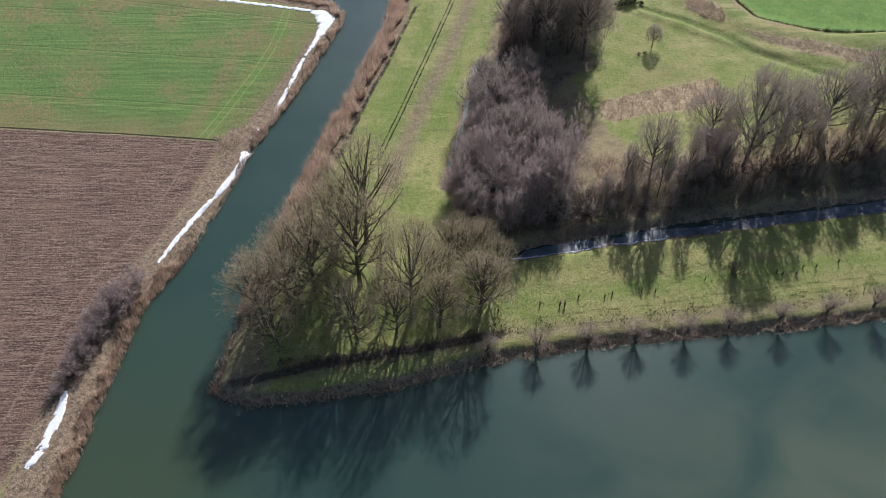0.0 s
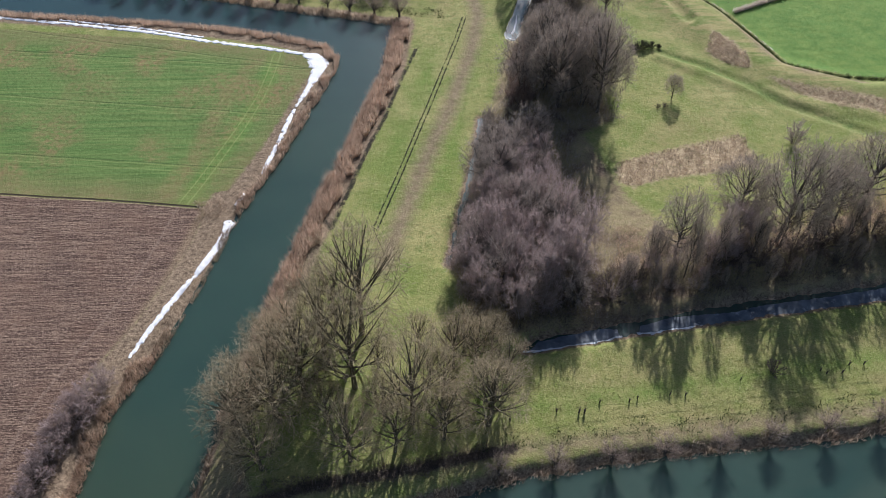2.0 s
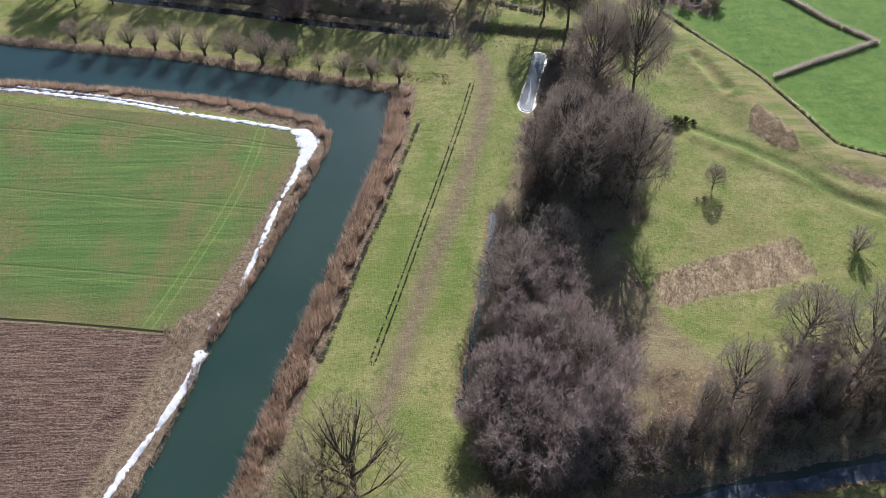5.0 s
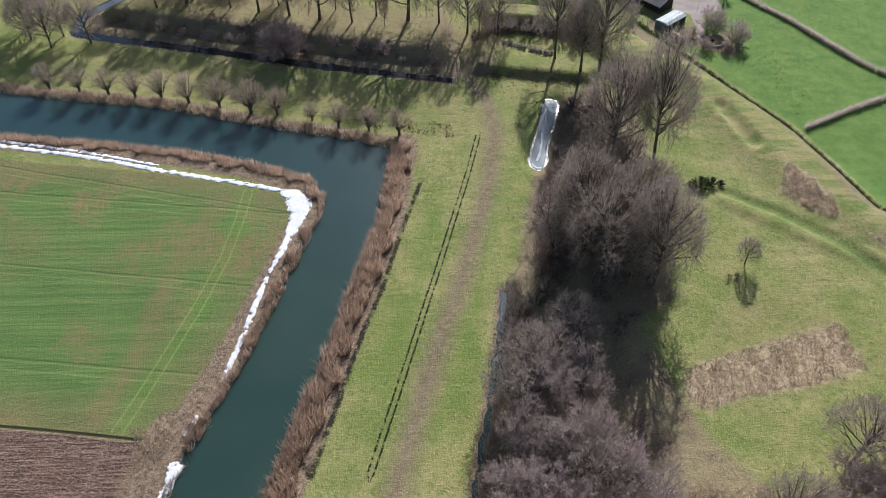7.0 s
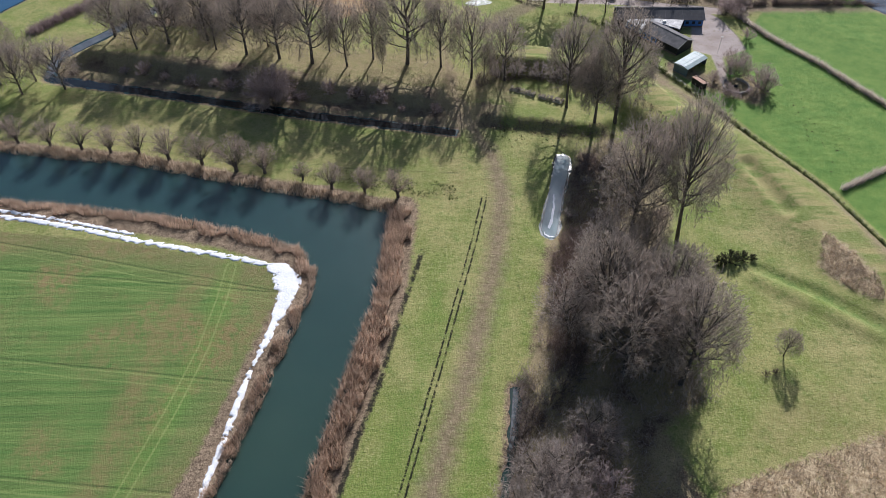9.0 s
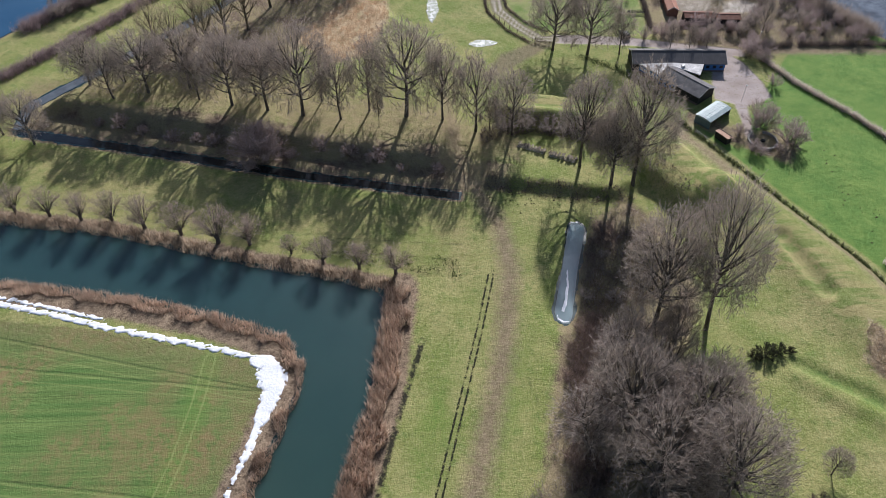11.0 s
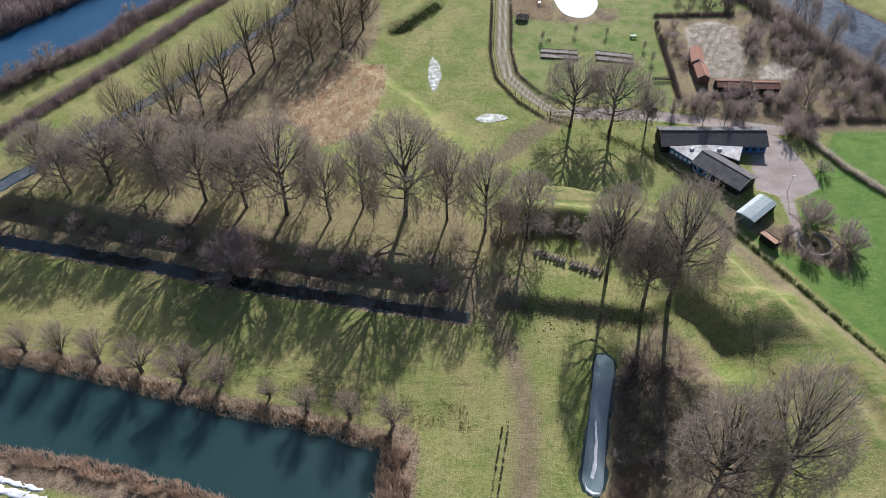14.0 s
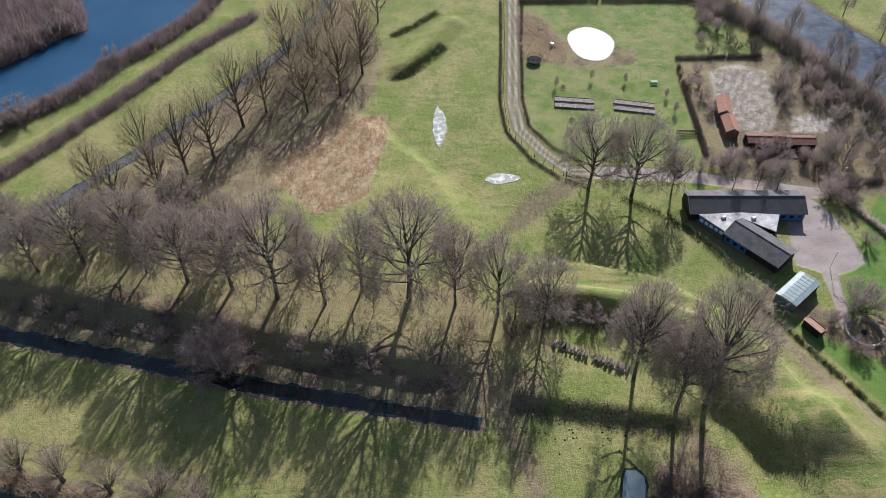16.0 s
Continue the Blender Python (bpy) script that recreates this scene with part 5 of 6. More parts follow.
# ---- snow and ice ----
def drift(line, widths, seed, lift=0.14, label="long thin drift of melting snow on the bank", bits=0.35):
    """A ragged strip of old snow that lies on the land, thawed through in places; bits: how broken it is."""
    pts = []
    for a, b, wa, wb in zip(line, line[1:], widths, widths[1:]):
        n = max(2, int(math.hypot(b[0] - a[0], b[1] - a[1]) / 0.24))
        pts += [(a[0] + (b[0] - a[0]) * i / n, a[1] + (b[1] - a[1]) * i / n, wa + (wb - wa) * i / n) for i in range(n)]
    pts.append((*line[-1], widths[-1]))
    px, py, pw = (np.array(c) for c in zip(*pts))
    gx, gy = np.gradient(px), np.gradient(py)
    ln = np.hypot(gx, gy)
    rows = max(7, int(max(widths) * 2 * 1.35 / 0.24))
    u = np.linspace(-1.35, 1.35, rows)
    x = px[:, None] - (gy / ln * pw)[:, None] * u[None, :]
    y = py[:, None] + (gx / ln * pw)[:, None] * u[None, :]
    rough = 0.55 * waves(x, y, 2.6, seed) + 0.45 * waves(x, y, 1.0, seed + 20) + 0.35 * waves(x, y, 0.5, seed + 40)
    end = np.minimum(np.arange(len(px)), np.arange(len(px))[::-1])[:, None] * 0.24
    depth = 1.05 - np.abs(u)[None, :] ** 2 + bits * 1.25 * rough - 0.8 * np.clip(1 - end / 1.2, 0, 1)
    z = land(x.ravel(), y.ravel()).reshape(x.shape) + lift * np.clip(depth * 2.2, 0, 1) ** 0.7 * (1 + 0.15 * rough) + 0.02 - 0.5 * np.clip(-depth, 0, 1)
    index = np.arange(x.size).reshape(x.shape)
    keep = (np.maximum.reduce([depth[:-1, :-1], depth[1:, :-1], depth[:-1, 1:], depth[1:, 1:]]) > 0.0)
    quads = np.stack((index[:-1, :-1], index[1:, :-1], index[1:, 1:], index[:-1, 1:]), -1)[keep]
    used, quads = np.unique(quads, return_inverse=True)
    verts = np.column_stack((x.ravel(), y.ravel(), z.ravel()))[used]
    ob = raw("snow_patch", verts.tolist(), quads.reshape(-1, 4).tolist(), M_SNOW, flat=False)
    return tagged(ob, label, "snow")


drift([(-52.6, 104.5), (-50.2, 111.5), (-47.4, 119.0), (-46, 122.4), (-45.2, 124.6)], [0.35, 0.6, 0.55, 0.45, 0.3], 1, 0.1, bits=0.7)
drift([(-45.2, 124.2), (-43.8, 128.2), (-42.2, 133), (-40.9, 137.6), (-40.2, 140.9)], [0.35, 0.6, 0.75, 0.95, 1.5], 2, 0.1, bits=0.55)
drift([(-40.4, 145.4), (-39, 149.4)], [0.35, 0.4], 9, 0.12, "thin broken drift of melting snow on the bank", 0.8)
drift([(-36, 156), (-34.6, 163), (-33.2, 170.5), (-31.4, 181)], [0.4, 0.5, 0.6, 0.5], 3, 0.14, "thin broken drift of melting snow on the bank", 1.15)
drift([(-31.2, 181.5), (-29.2, 188), (-28.2, 193)], [0.4, 0.7, 0.9], 4, 0.12, "thin broken drift of melting snow on the bank", 1.0)
drift([(-28.2, 191.5), (-27.1, 197), (-27.0, 201), (-28.6, 204.4), (-31.6, 205.8)], [0.9, 1.7, 2.3, 2.0, 0.9], 5, 0.12, "broad patch of snow at the field's corner", 0.55)
drift([(-30.6, 206), (-36, 207.5), (-44, 209.8), (-57, 213.2), (-70.6, 217.3), (-84.4, 221), (-100, 224.4), (-130, 230.4)], [0.6, 0.65, 0.7, 0.7, 0.7, 0.65, 0.65, 0.6], 6, 0.1, bits=1.0)
drift([(-60, 215.6), (-72, 219.2), (-86, 222.9), (-104, 227)], [0.4, 0.45, 0.45, 0.5], 7, 0.1, "broken strip of snow among the reeds below the field's edge", 1.3)
drift([(-61.2, 74.4), (-60.9, 69), (-61.4, 64), (-63, 60)], [0.5, 0.9, 0.8, 0.6], 8, 0.1, "shaded snow patch below the bushes", 0.9)
k = Mat("puddle_ice")
M_PUDDLE = k.done(k.mix(k.ramp(k.noise(0.9, 5, 0.75), 0.48, 0.64), k.tone((0.16, 0.19, 0.10), (0.30, 0.32, 0.27), k.noise(3.0)), (0.62, 0.63, 0.62)), 0.5, 0.0, k.noise(5), 0.2, 0.03)
sheet("ice_sheet", POND, WATER, M_ICE, "grey ice on a long narrow pond", "ice", 0.05, "", 0.04)
sheet("snow_patch", [(25.7, 215.0), (26.2, 214.8), (27.1, 217.4), (28.0, 221), (28.5, 225.5), (28.2, 225.6), (27.6, 221.5), (26.7, 218)], WATER, M_SNOW, "white streak of snow on the pond's ice", "snow", 0.09, "", 0.04, 0.08, 8)
sheet("snow_patch", [(24.7, 213.2), (25.6, 212.2), (26.7, 212.3), (26.7, 212.6), (25.8, 212.6), (25.0, 213.4), (24.7, 214.4)], WATER, M_SNOW, "white broken rim of ice at the pond's end", "snow", 0.1, "", 0.05, 0.12, 9)
k = Mat("ditch_ice")
M_DITCH_ICE = k.done(k.mix(k.ramp(k.noise(0.35, 5, 0.7), 0.58, 0.72, 0, 0.8), k.tone((0.05, 0.065, 0.085), (0.16, 0.19, 0.22), k.noise(0.5, 4)), (0.45, 0.48, 0.50)), 0.4, 0.0, k.noise(4), 0.1, 0.03)
k = Mat("dull_ice")
M_DULL = k.done(k.tone((0.06, 0.07, 0.075), (0.16, 0.175, 0.18), k.noise(0.7, 5, 0.7), 0.38, 0.66), 0.6, 0.0, k.noise(4), 0.1, 0.03)
M_DITCH_RIM = plain("rim_ice", (0.42, 0.46, 0.50), (0.75, 0.78, 0.80), 1.4, 0.5)
ICE_WEST = [(19, 104.9), (26, 105.7), (33.2, 106.7), (36, 107.6), (35.8, 109.3), (33, 109.6), (27, 108.4), (21, 106.9)]
ICE_EAST = [(39.4, 108.2), (46.3, 109), (59.4, 110.5), (77.3, 112.8), (99, 116), (150, 124.5), (150, 127), (98, 119.2), (79, 116.1), (64.8, 114.3), (59, 112.8), (46.5, 111.9), (40.4, 110)]
for ring, seed in ((ICE_WEST, 3), (ICE_EAST, 4)):
    sheet("ice_sheet", ring, WATER, M_DITCH_ICE, "thin bluish ice along the ditch", "ice", 0.03, "", 0.03, 0.12, seed)
for line, wide, seed in (([(16, 104.5), (20.6, 104.9), (26, 105.6), (33, 106.6), (36.4, 107.8)], 0.28, 5), ([(39.4, 108.1), (42, 108.2), (46.3, 108.9), (52, 109.5)], 0.5, 6), ([(53, 109.6), (59.4, 110.3), (69.4, 111.5), (78, 112.7)], 0.22, 7)):
    ring = [(x, y - wide * (0.4 + 0.6 * math.sin(i * 1.9) ** 2)) for i, (x, y) in enumerate(line)] + [(x, y + wide * 0.6) for x, y in line[::-1]]
    sheet("broken_ice", ring, WATER, M_DITCH_RIM, "white strip of broken ice along the ditch's edge", "ice", 0.07, "", 0.04, 0.14, seed)
k = Mat("grey_ice")
M_GREYICE = k.done(k.tone((0.055, 0.068, 0.085), (0.125, 0.145, 0.165), k.noise(0.25, 5, 0.7), 0.35, 0.65), 0.4, 0.0, k.noise(4), 0.1, 0.03)
k = Mat("river_water")
k.b.inputs["Specular IOR Level"].default_value = 0.4
M_RIVER = k.done(k.tone((0.02, 0.075, 0.15), (0.035, 0.10, 0.18), k.noise(0.05, 3)), 0.12, 0.0, k.noise(1.3, 3), 0.06, 0.04)
sheet("river", RIVER_NW, WATER, M_RIVER, "clear blue water of a wide river", "water", 0.02, "structure", 0.01)
k = Mat("shaded_river_water")
M_RIVER_DARK = k.done(k.tone((0.03, 0.045, 0.07), (0.12, 0.15, 0.19), k.noise(0.22, 5, 0.7), 0.36, 0.64), 0.2, 0.0, k.noise(1.3, 3), 0.06, 0.04)
sheet("river", RIVER_NE, WATER, M_RIVER_DARK, "dark blue water of the river behind the gardens", "water", 0.02, "structure", 0.01)
sheet("ice_sheet", FAR_DITCH, WATER, M_GREYICE, "grey ice on the straight far ditch", "ice", 0.03, "structure", 0.03)
sheet("ice_sheet", [(12.6, 163.5), (13.4, 168), (14.5, 175.4), (15.4, 175.5), (14.4, 168), (13.2, 163.5)], WATER, M_DULL, "small sheet of grey ice at the end of the narrow ditch", "ice", 0.03, "", 0.03)
k = Mat("peaty_water")
k.b.inputs["Specular IOR Level"].default_value = 0.5
M_PEAT = k.done(k.tone((0.006, 0.010, 0.012), (0.014, 0.018, 0.018), k.noise(0.3, 3)), 0.08, 0.0, k.noise(1.5), 0.03, 0.03)
sheet("ditch_water", DITCH_N, WATER, M_PEAT, "dark peaty water in the shaded ditch", "water", 0.02, "structure", 0.01)
sheet("ice_sheet", WHITE_POND, -1.9, M_SNOW, "round pond under white snow-covered ice", "ice", 0.02, "", 0.05)
for (cx, cy), a, b, turn in PUDDLES:
    sheet("frozen_puddle", [(cx + a * 0.9 * math.cos(w) * (1 + 0.16 * math.sin(2 * w + 1)), cy + b * 1.2 * math.sin(w) * (1 + 0.12 * math.cos(3 * w))) for w in [i * 0.2856 for i in range(22)]], -1.93, M_PUDDLE, "pale frozen puddle in the grass", "ice", 0.05, "", 0.04, 0.2, 6)

# ---- farmstead ----
M_ROOF = plain("roofing_felt", (0.11, 0.105, 0.108), (0.25, 0.235, 0.23), 0.7, 0.8, 0, 0.5, 0.2)
M_TIMBER = plain("tarred_boards", (0.018, 0.018, 0.02), (0.035, 0.033, 0.033), 1.5, 0.7)
M_BLUE = plain("blue_boards", (0.05, 0.15, 0.38), (0.06, 0.18, 0.44), 1.5, 0.6)
M_BRICKWALL = plain("brick_plinth", (0.13, 0.10, 0.085), (0.19, 0.15, 0.13), 1.5)
M_FLAT = plain("flat_roof", (0.22, 0.215, 0.21), (0.72, 0.70, 0.68), 0.45, 0.85)
M_PALE = plain("translucent_sheet", (0.26, 0.34, 0.34), (0.38, 0.45, 0.45), 0.7, 0.5)
M_GREEN = plain("grey_green_boards", (0.10, 0.14, 0.16), (0.15, 0.19, 0.21), 1.2)
M_RUST = plain("rusty_sheet", (0.38, 0.22, 0.15), (0.48, 0.31, 0.22), 1.2, 0.7)
M_TILE = plain("red_tiles", (0.46, 0.22, 0.15), (0.56, 0.33, 0.24), 1.4, 0.8, 0, 0.4, 0.25)
M_BROWN_ROOF = plain("brown_tiles", (0.20, 0.10, 0.07), (0.28, 0.15, 0.11), 1.4, 0.85)
M_WOOD = plain("weathered_wood", (0.16, 0.125, 0.09), (0.28, 0.23, 0.175), 3.0)
M_WHITE = plain("white_paint", (0.68, 0.68, 0.66), (0.8, 0.8, 0.79), 2.0, 0.5)
M_DARK = plain("black_rubber", (0.012, 0.012, 0.013), (0.03, 0.03, 0.03), 3.0, 0.9)
M_CONCRETE = plain("concrete", (0.34, 0.31, 0.27), (0.45, 0.42, 0.37), 1.5)
M_LOG = plain("log_bark", (0.14, 0.11, 0.085), (0.38, 0.32, 0.25), 4.0, 0.9, 0, 0.6, 0.6)
M_CUT_SUNLIT = plain("cut_and_sunlit_wood", (0.58, 0.49, 0.38), (0.74, 0.66, 0.54), 5.0)
M_METAL = plain("galvanised_metal", (0.38, 0.39, 0.40), (0.5, 0.5, 0.5), 4.0, 0.4, 0.6)
M_GLASS = plain("dark_glass", (0.02, 0.025, 0.03), (0.04, 0.045, 0.05), 2.0, 0.1)
M_GREENPAINT = plain("green_paint", (0.03, 0.14, 0.06), (0.04, 0.18, 0.08), 2.0, 0.5)
M_SOIL = plain("bed_soil", (0.10, 0.085, 0.06), (0.50, 0.46, 0.42), 2.0, 0.95, 0, 0.6, 0.0, 0.1)


def frame_at(x, y, along_x, along_y, z=None):
    """A pose on the ground at (x, y), its x axis towards (along_x, along_y)."""
    return Matrix.Translation((x, y, height(x, y) if z is None else z)) @ Matrix.Rotation(math.atan2(along_y, along_x), 4, 'Z')


def prism(profile, y0, y1):
    """A profile of (x, z) points drawn out along y."""
    bm = bmesh.new()
    a = [bm.verts.new((x, y0, z)) for x, z in profile]
    b = [bm.verts.new((x, y1, z)) for x, z in profile]
    n = len(profile)
    for i in range(n):
        j = (i + 1) % n
        bm.faces.new((a[i], a[j], b[j], b[i]))
    bm.faces.new(a[::-1])
    bm.faces.new(b)
    bmesh.ops.recalc_face_normals(bm, faces=bm.faces)
    return bm


def along_x(bm):
    """Turns a prism drawn along y so that it runs along x."""
    bmesh.ops.transform(bm, matrix=Matrix.Rotation(-math.pi / 2, 4, 'Z'), verts=bm.verts)
    return bm


def gabled(name, m, length, depth, eave, ridge, walls, roof, label, category, over=0.35, ribs=0, blue=(), plinth=0.5, trim=None):
    """A long house: x along the ridge from 0 to length, y from 0 to depth."""
    root = empty(name, m, label, category)
    t = 0.12
    for y in (0.0, depth - t):
        part("wall", box(0, y, -0.5, length, y + t, eave), walls, root)
    for x in (0.0, length - t):
        bm = bmesh.new()
        for px in (x, x + t):
            bm.faces.new([bm.verts.new((px, a, b)) for a, b in ((t, -0.5), (depth - t, -0.5), (depth - t, eave), (depth / 2, ridge - 0.05), (t, eave))])
        bmesh.ops.bridge_loops(bm, edges=bm.edges[:])
        bmesh.ops.recalc_face_normals(bm, faces=bm.faces)
        part("gable", bm, walls, root)
    for y in (-0.03, depth - 0.02):
        part("plinth", box(-0.03, y, -0.5, length + 0.03, y + 0.05, plinth), M_BRICKWALL, root, "brick plinth")
    half = depth / 2 + over
    drop = (ridge - eave) / (depth / 2) * over
    for s in (-1, 1):
        bm = bmesh.new()
        y0, y1 = depth / 2 + s * half, depth / 2
        low, high = eave - drop, ridge
        vs = [(-over, y0, low), (length + over, y0, low), (length + over, y1, high), (-over, y1, high)]
        top = [bm.verts.new((x, y, z + 0.10)) for x, y, z in vs]
        bot = [bm.verts.new((x, y, z)) for x, y, z in vs]
        bm.faces.new(top)
        bm.faces.new(bot[::-1])
        for i in range(4):
            j = (i + 1) % 4
            bm.faces.new((top[i], bot[i], bot[j], top[j]))
        bmesh.ops.recalc_face_normals(bm, faces=bm.faces)
        slope = part("roof", bm, roof, root)
        for i in range(ribs):
            x = -over + (length + 2 * over) * (i + 0.5) / ribs
            bm = bmesh.new()
            q = [bm.verts.new((x + a, y, z)) for a, y, z in ((-0.03, y0, low + 0.10), (0.03, y0, low + 0.10), (0.03, y1, high + 0.10), (-0.03, y1, high + 0.10))]
            r = [bm.verts.new((v.co.x, v.co.y, v.co.z + 0.025)) for v in q]
            bm.faces.new(r)
            for k in range(4):
                bm.faces.new((q[k], q[(k + 1) % 4], r[(k + 1) % 4], r[k]))
            part("roof_batten", bm, roof, slope)
    part("ridge_cap", box(-over, depth / 2 - 0.14, ridge + 0.06, length + over, depth / 2 + 0.14, ridge + 0.16, 0.03), roof, root)
    if trim:
        for x in (-over - 0.03, length + over):
            for s in (-1, 1):
                bm = bmesh.new()
                y0 = depth / 2 + s * half
                q = [bm.verts.new((x, y, z)) for y, z in ((y0, eave - drop - 0.08), (depth / 2, ridge - 0.08), (depth / 2, ridge + 0.13), (y0, eave - drop + 0.13))]
                r = [bm.verts.new((x + 0.04, v.co.y, v.co.z)) for v in q]
                bm.faces.new(q)
                bm.faces.new(r[::-1])
                for k in range(4):
                    bm.faces.new((q[k], q[(k + 1) % 4], r[(k + 1) % 4], r[k]))
                part("barge_board", bm, trim, root)
    for x0, x1 in blue:
        part("front_boards", box(x0, -0.09, plinth, x1, 0.0, eave - 0.1), M_BLUE, root, "bright blue painted boards")
        n = max(1, int((x1 - x0) / 1.6))
        for i in range(n):
            a = x0 + (x1 - x0) * (i + 0.25) / n
            part("window", box(a, -0.12, 1.1, a + (x1 - x0) / n * 0.5, -0.08, 1.9), M_GLASS, root, "small dark window")
    return root


long_barn = gabled("long_barn", frame_at(55.9, 295.6, 24.0, -0.9), 24.0, 7.0, 2.5, 4.1, M_TIMBER, M_ROOF, "long black timber barn with a grey felt roof", "barn", 0.35, 10, [(18.6, 23.9)], 0.5, M_METAL)
side_barn = gabled("side_barn", frame_at(61.2, 289.3, 7.5, -9.5), 12.1, 6.5, 2.6, 3.9, M_TIMBER, M_ROOF, "black timber barn with a weathered grey felt roof", "barn", 0.35, 6, [(0.1, 5.2)], 0.6, M_METAL)
root = empty("flat_roofed_wing", Matrix(), "flat-roofed wing between two barns, blue window front", "barn")
zf = height(64, 292)
WING = [(57.2, 294.9), (61.2, 289.7), (66.2, 293.2), (71.6, 289.2), (74.0, 294.2), (66, 295.2)]
bm = bmesh.new()
top = [bm.verts.new((x, y, zf + 2.75)) for x, y in WING]
low = [bm.verts.new((x, y, zf + 2.5)) for x, y in WING]
bm.faces.new(top)
for i in range(len(WING)):
    bm.faces.new((top[i], low[i], low[(i + 1) % len(WING)], top[(i + 1) % len(WING)]))
bmesh.ops.recalc_face_normals(bm, faces=bm.faces)
part("roof", bm, M_FLAT, root, "pale stained flat roof")
for (ax, ay), (bx, by), mat in (((57.3, 294.7), (61.2, 289.9), M_BLUE), ((71.6, 289.4), (73.9, 294), M_TIMBER)):
    f = frame_at(ax, ay, bx - ax, by - ay, zf)
    ln = math.hypot(bx - ax, by - ay)
    bm = box(0, 0, -0.5, ln, 0.12, 2.5)
    bm.transform(f)
    wall = part("wall", bm, mat, root)
    if mat is M_BLUE:
        bm = box(0.02, -0.03, -0.5, ln - 0.02, -0.004, 1.0)
        bm.transform(f)
        part("plinth", bm, M_BRICKWALL, root, "brick plinth")
        for i in range(5):
            bm = box(0.4 + i * ln / 5.2, -0.05, 1.35, 0.4 + i * ln / 5.2 + 0.8, -0.004, 2.1)
            bm.transform(f)
            part("window", bm, M_WHITE, wall, "white-framed window")
for x, y in ((62.0, 293.6), (68.2, 293.2)):
    bm = box(-0.45, -0.3, 0, 0.45, 0.3, 0.5, 0.05)
    bm.transform(frame_at(x, y, 1, 0.3, zf + 2.75))
    part("roof_vent", bm, M_WHITE, root, "white roof vent")

# shed with a pale roof
m = frame_at(69.0, 269.8, 6.6, 5.4)
root = empty("open_shed", m, "grey-green shed under a pale corrugated roof", "shed")
part("roof", prism([(0.0, 2.15), (4.4, 2.15), (4.4, 2.25), (3.3, 2.55), (1.1, 2.55), (0.0, 2.25)], -0.1, 8.6), M_PALE, root)
root.children[0].matrix_basis = Matrix.Rotation(-math.pi / 2, 4, 'Z') @ Matrix.Diagonal((-1, 1, 1, 1))
for i in range(9):
    part("roof_rib", box(0.3 + i, 0.9, 2.55, 0.36 + i, 3.5, 2.6), M_PALE, root)
part("ridge_cap", box(-0.1, 2.1, 2.55, 8.6, 2.3, 2.62, 0.02), M_PALE, root)
for a in ((0.05, 4.2, 8.45, 4.32), (0.05, 0.1, 0.17, 4.2), (8.33, 0.1, 8.45, 4.2)):
    part("wall", box(a[0], a[1], -0.4, a[2], a[3], 2.15), M_GREEN, root)
for x in (0.2, 2.8, 5.6, 8.25):
    part("post", box(x, 0.1, -0.4, x + 0.12, 0.22, 2.15), M_WOOD, root)
# hut
m = frame_at(71.4, 263.9, -1.9, 3.2)
root = empty("small_hut", m, "small dark hut with a rusty sheet roof", "hut")
for a in ((0, -1.6, 3.6, -1.5), (0, -0.1, 3.6, 0), (0, -1.5, 0.1, -0.1), (3.5, -1.5, 3.6, -0.1)):
    part("wall", box(a[0], a[1], -0.4, a[2], a[3], 1.8), M_TIMBER, root)
bm = box(-0.2, -1.8, 1.82, 3.8, 0.2, 1.9)
for v in bm.verts:
    v.co.z += 0.15 * v.co.y
part("roof", bm, M_RUST, root)
for i in range(6):
    bm = box(0.1 + i * 0.65, -1.8, 1.9, 0.16 + i * 0.65, 0.2, 1.94)
    for v in bm.verts:
        v.co.z += 0.15 * v.co.y
    part("roof_rib", bm, M_RUST, root)
# ring wall
zr = height(80.4, 264.8)
root = empty("ring_wall", Matrix.Translation((80.4, 264.8, zr)), "low round concrete ring wall with a fire pit", "ring wall")
for i in range(24):
    if i in (5, 6, 7):
        continue
    a0, a1 = i * 0.2618, (i + 0.96) * 0.2618
    bm = bmesh.new()
    pts = [(r * math.cos(a), r * math.sin(a)) for r, a in ((3.1, a0), (3.5, a0), (3.5, a1), (3.1, a1))]
    lo, hi = [bm.verts.new((x, y, -0.3)) for x, y in pts], [bm.verts.new((x, y, 0.45)) for x, y in pts]
    bm.faces.new(hi)
    for k in range(4):
        bm.faces.new((lo[k], lo[(k + 1) % 4], hi[(k + 1) % 4], hi[k]))
    bmesh.ops.recalc_face_normals(bm, faces=bm.faces)
    part("block", bm, M_CONCRETE, root)
bm = bmesh.new()
bmesh.ops.create_cone(bm, cap_ends=True, segments=16, radius1=0.6, radius2=0.5, depth=0.5)
part("fire_pit", bm, M_DARK, root, "dark round fire pit")

# red-roofed sheds in the old garden
gabled("garden_shed", frame_at(71.9, 330.8, 1.2, 6.6), 6.6, 3.0, 2.0, 2.9, M_BROWN_ROOF, M_TILE, "small garden shed with an orange tiled roof", "shed", 0.2, 5, (), 0.2, M_WHITE).location.x += 3.2
gabled("garden_shed", frame_at(71.6, 323.6, 0.4, 5.8), 5.8, 3.0, 2.0, 2.9, M_BROWN_ROOF, M_TILE, "small garden shed with an orange tiled roof", "shed", 0.2, 5, (), 0.2, M_WHITE).location.x += 3.2
gabled("stable_row", frame_at(75.6, 319.2, 8.5, -0.5), 8.2, 3.4, 2.0, 2.6, M_TIMBER, M_BROWN_ROOF, "low stable with a brown tiled roof", "stable", 0.2, 7, (), 0.2)
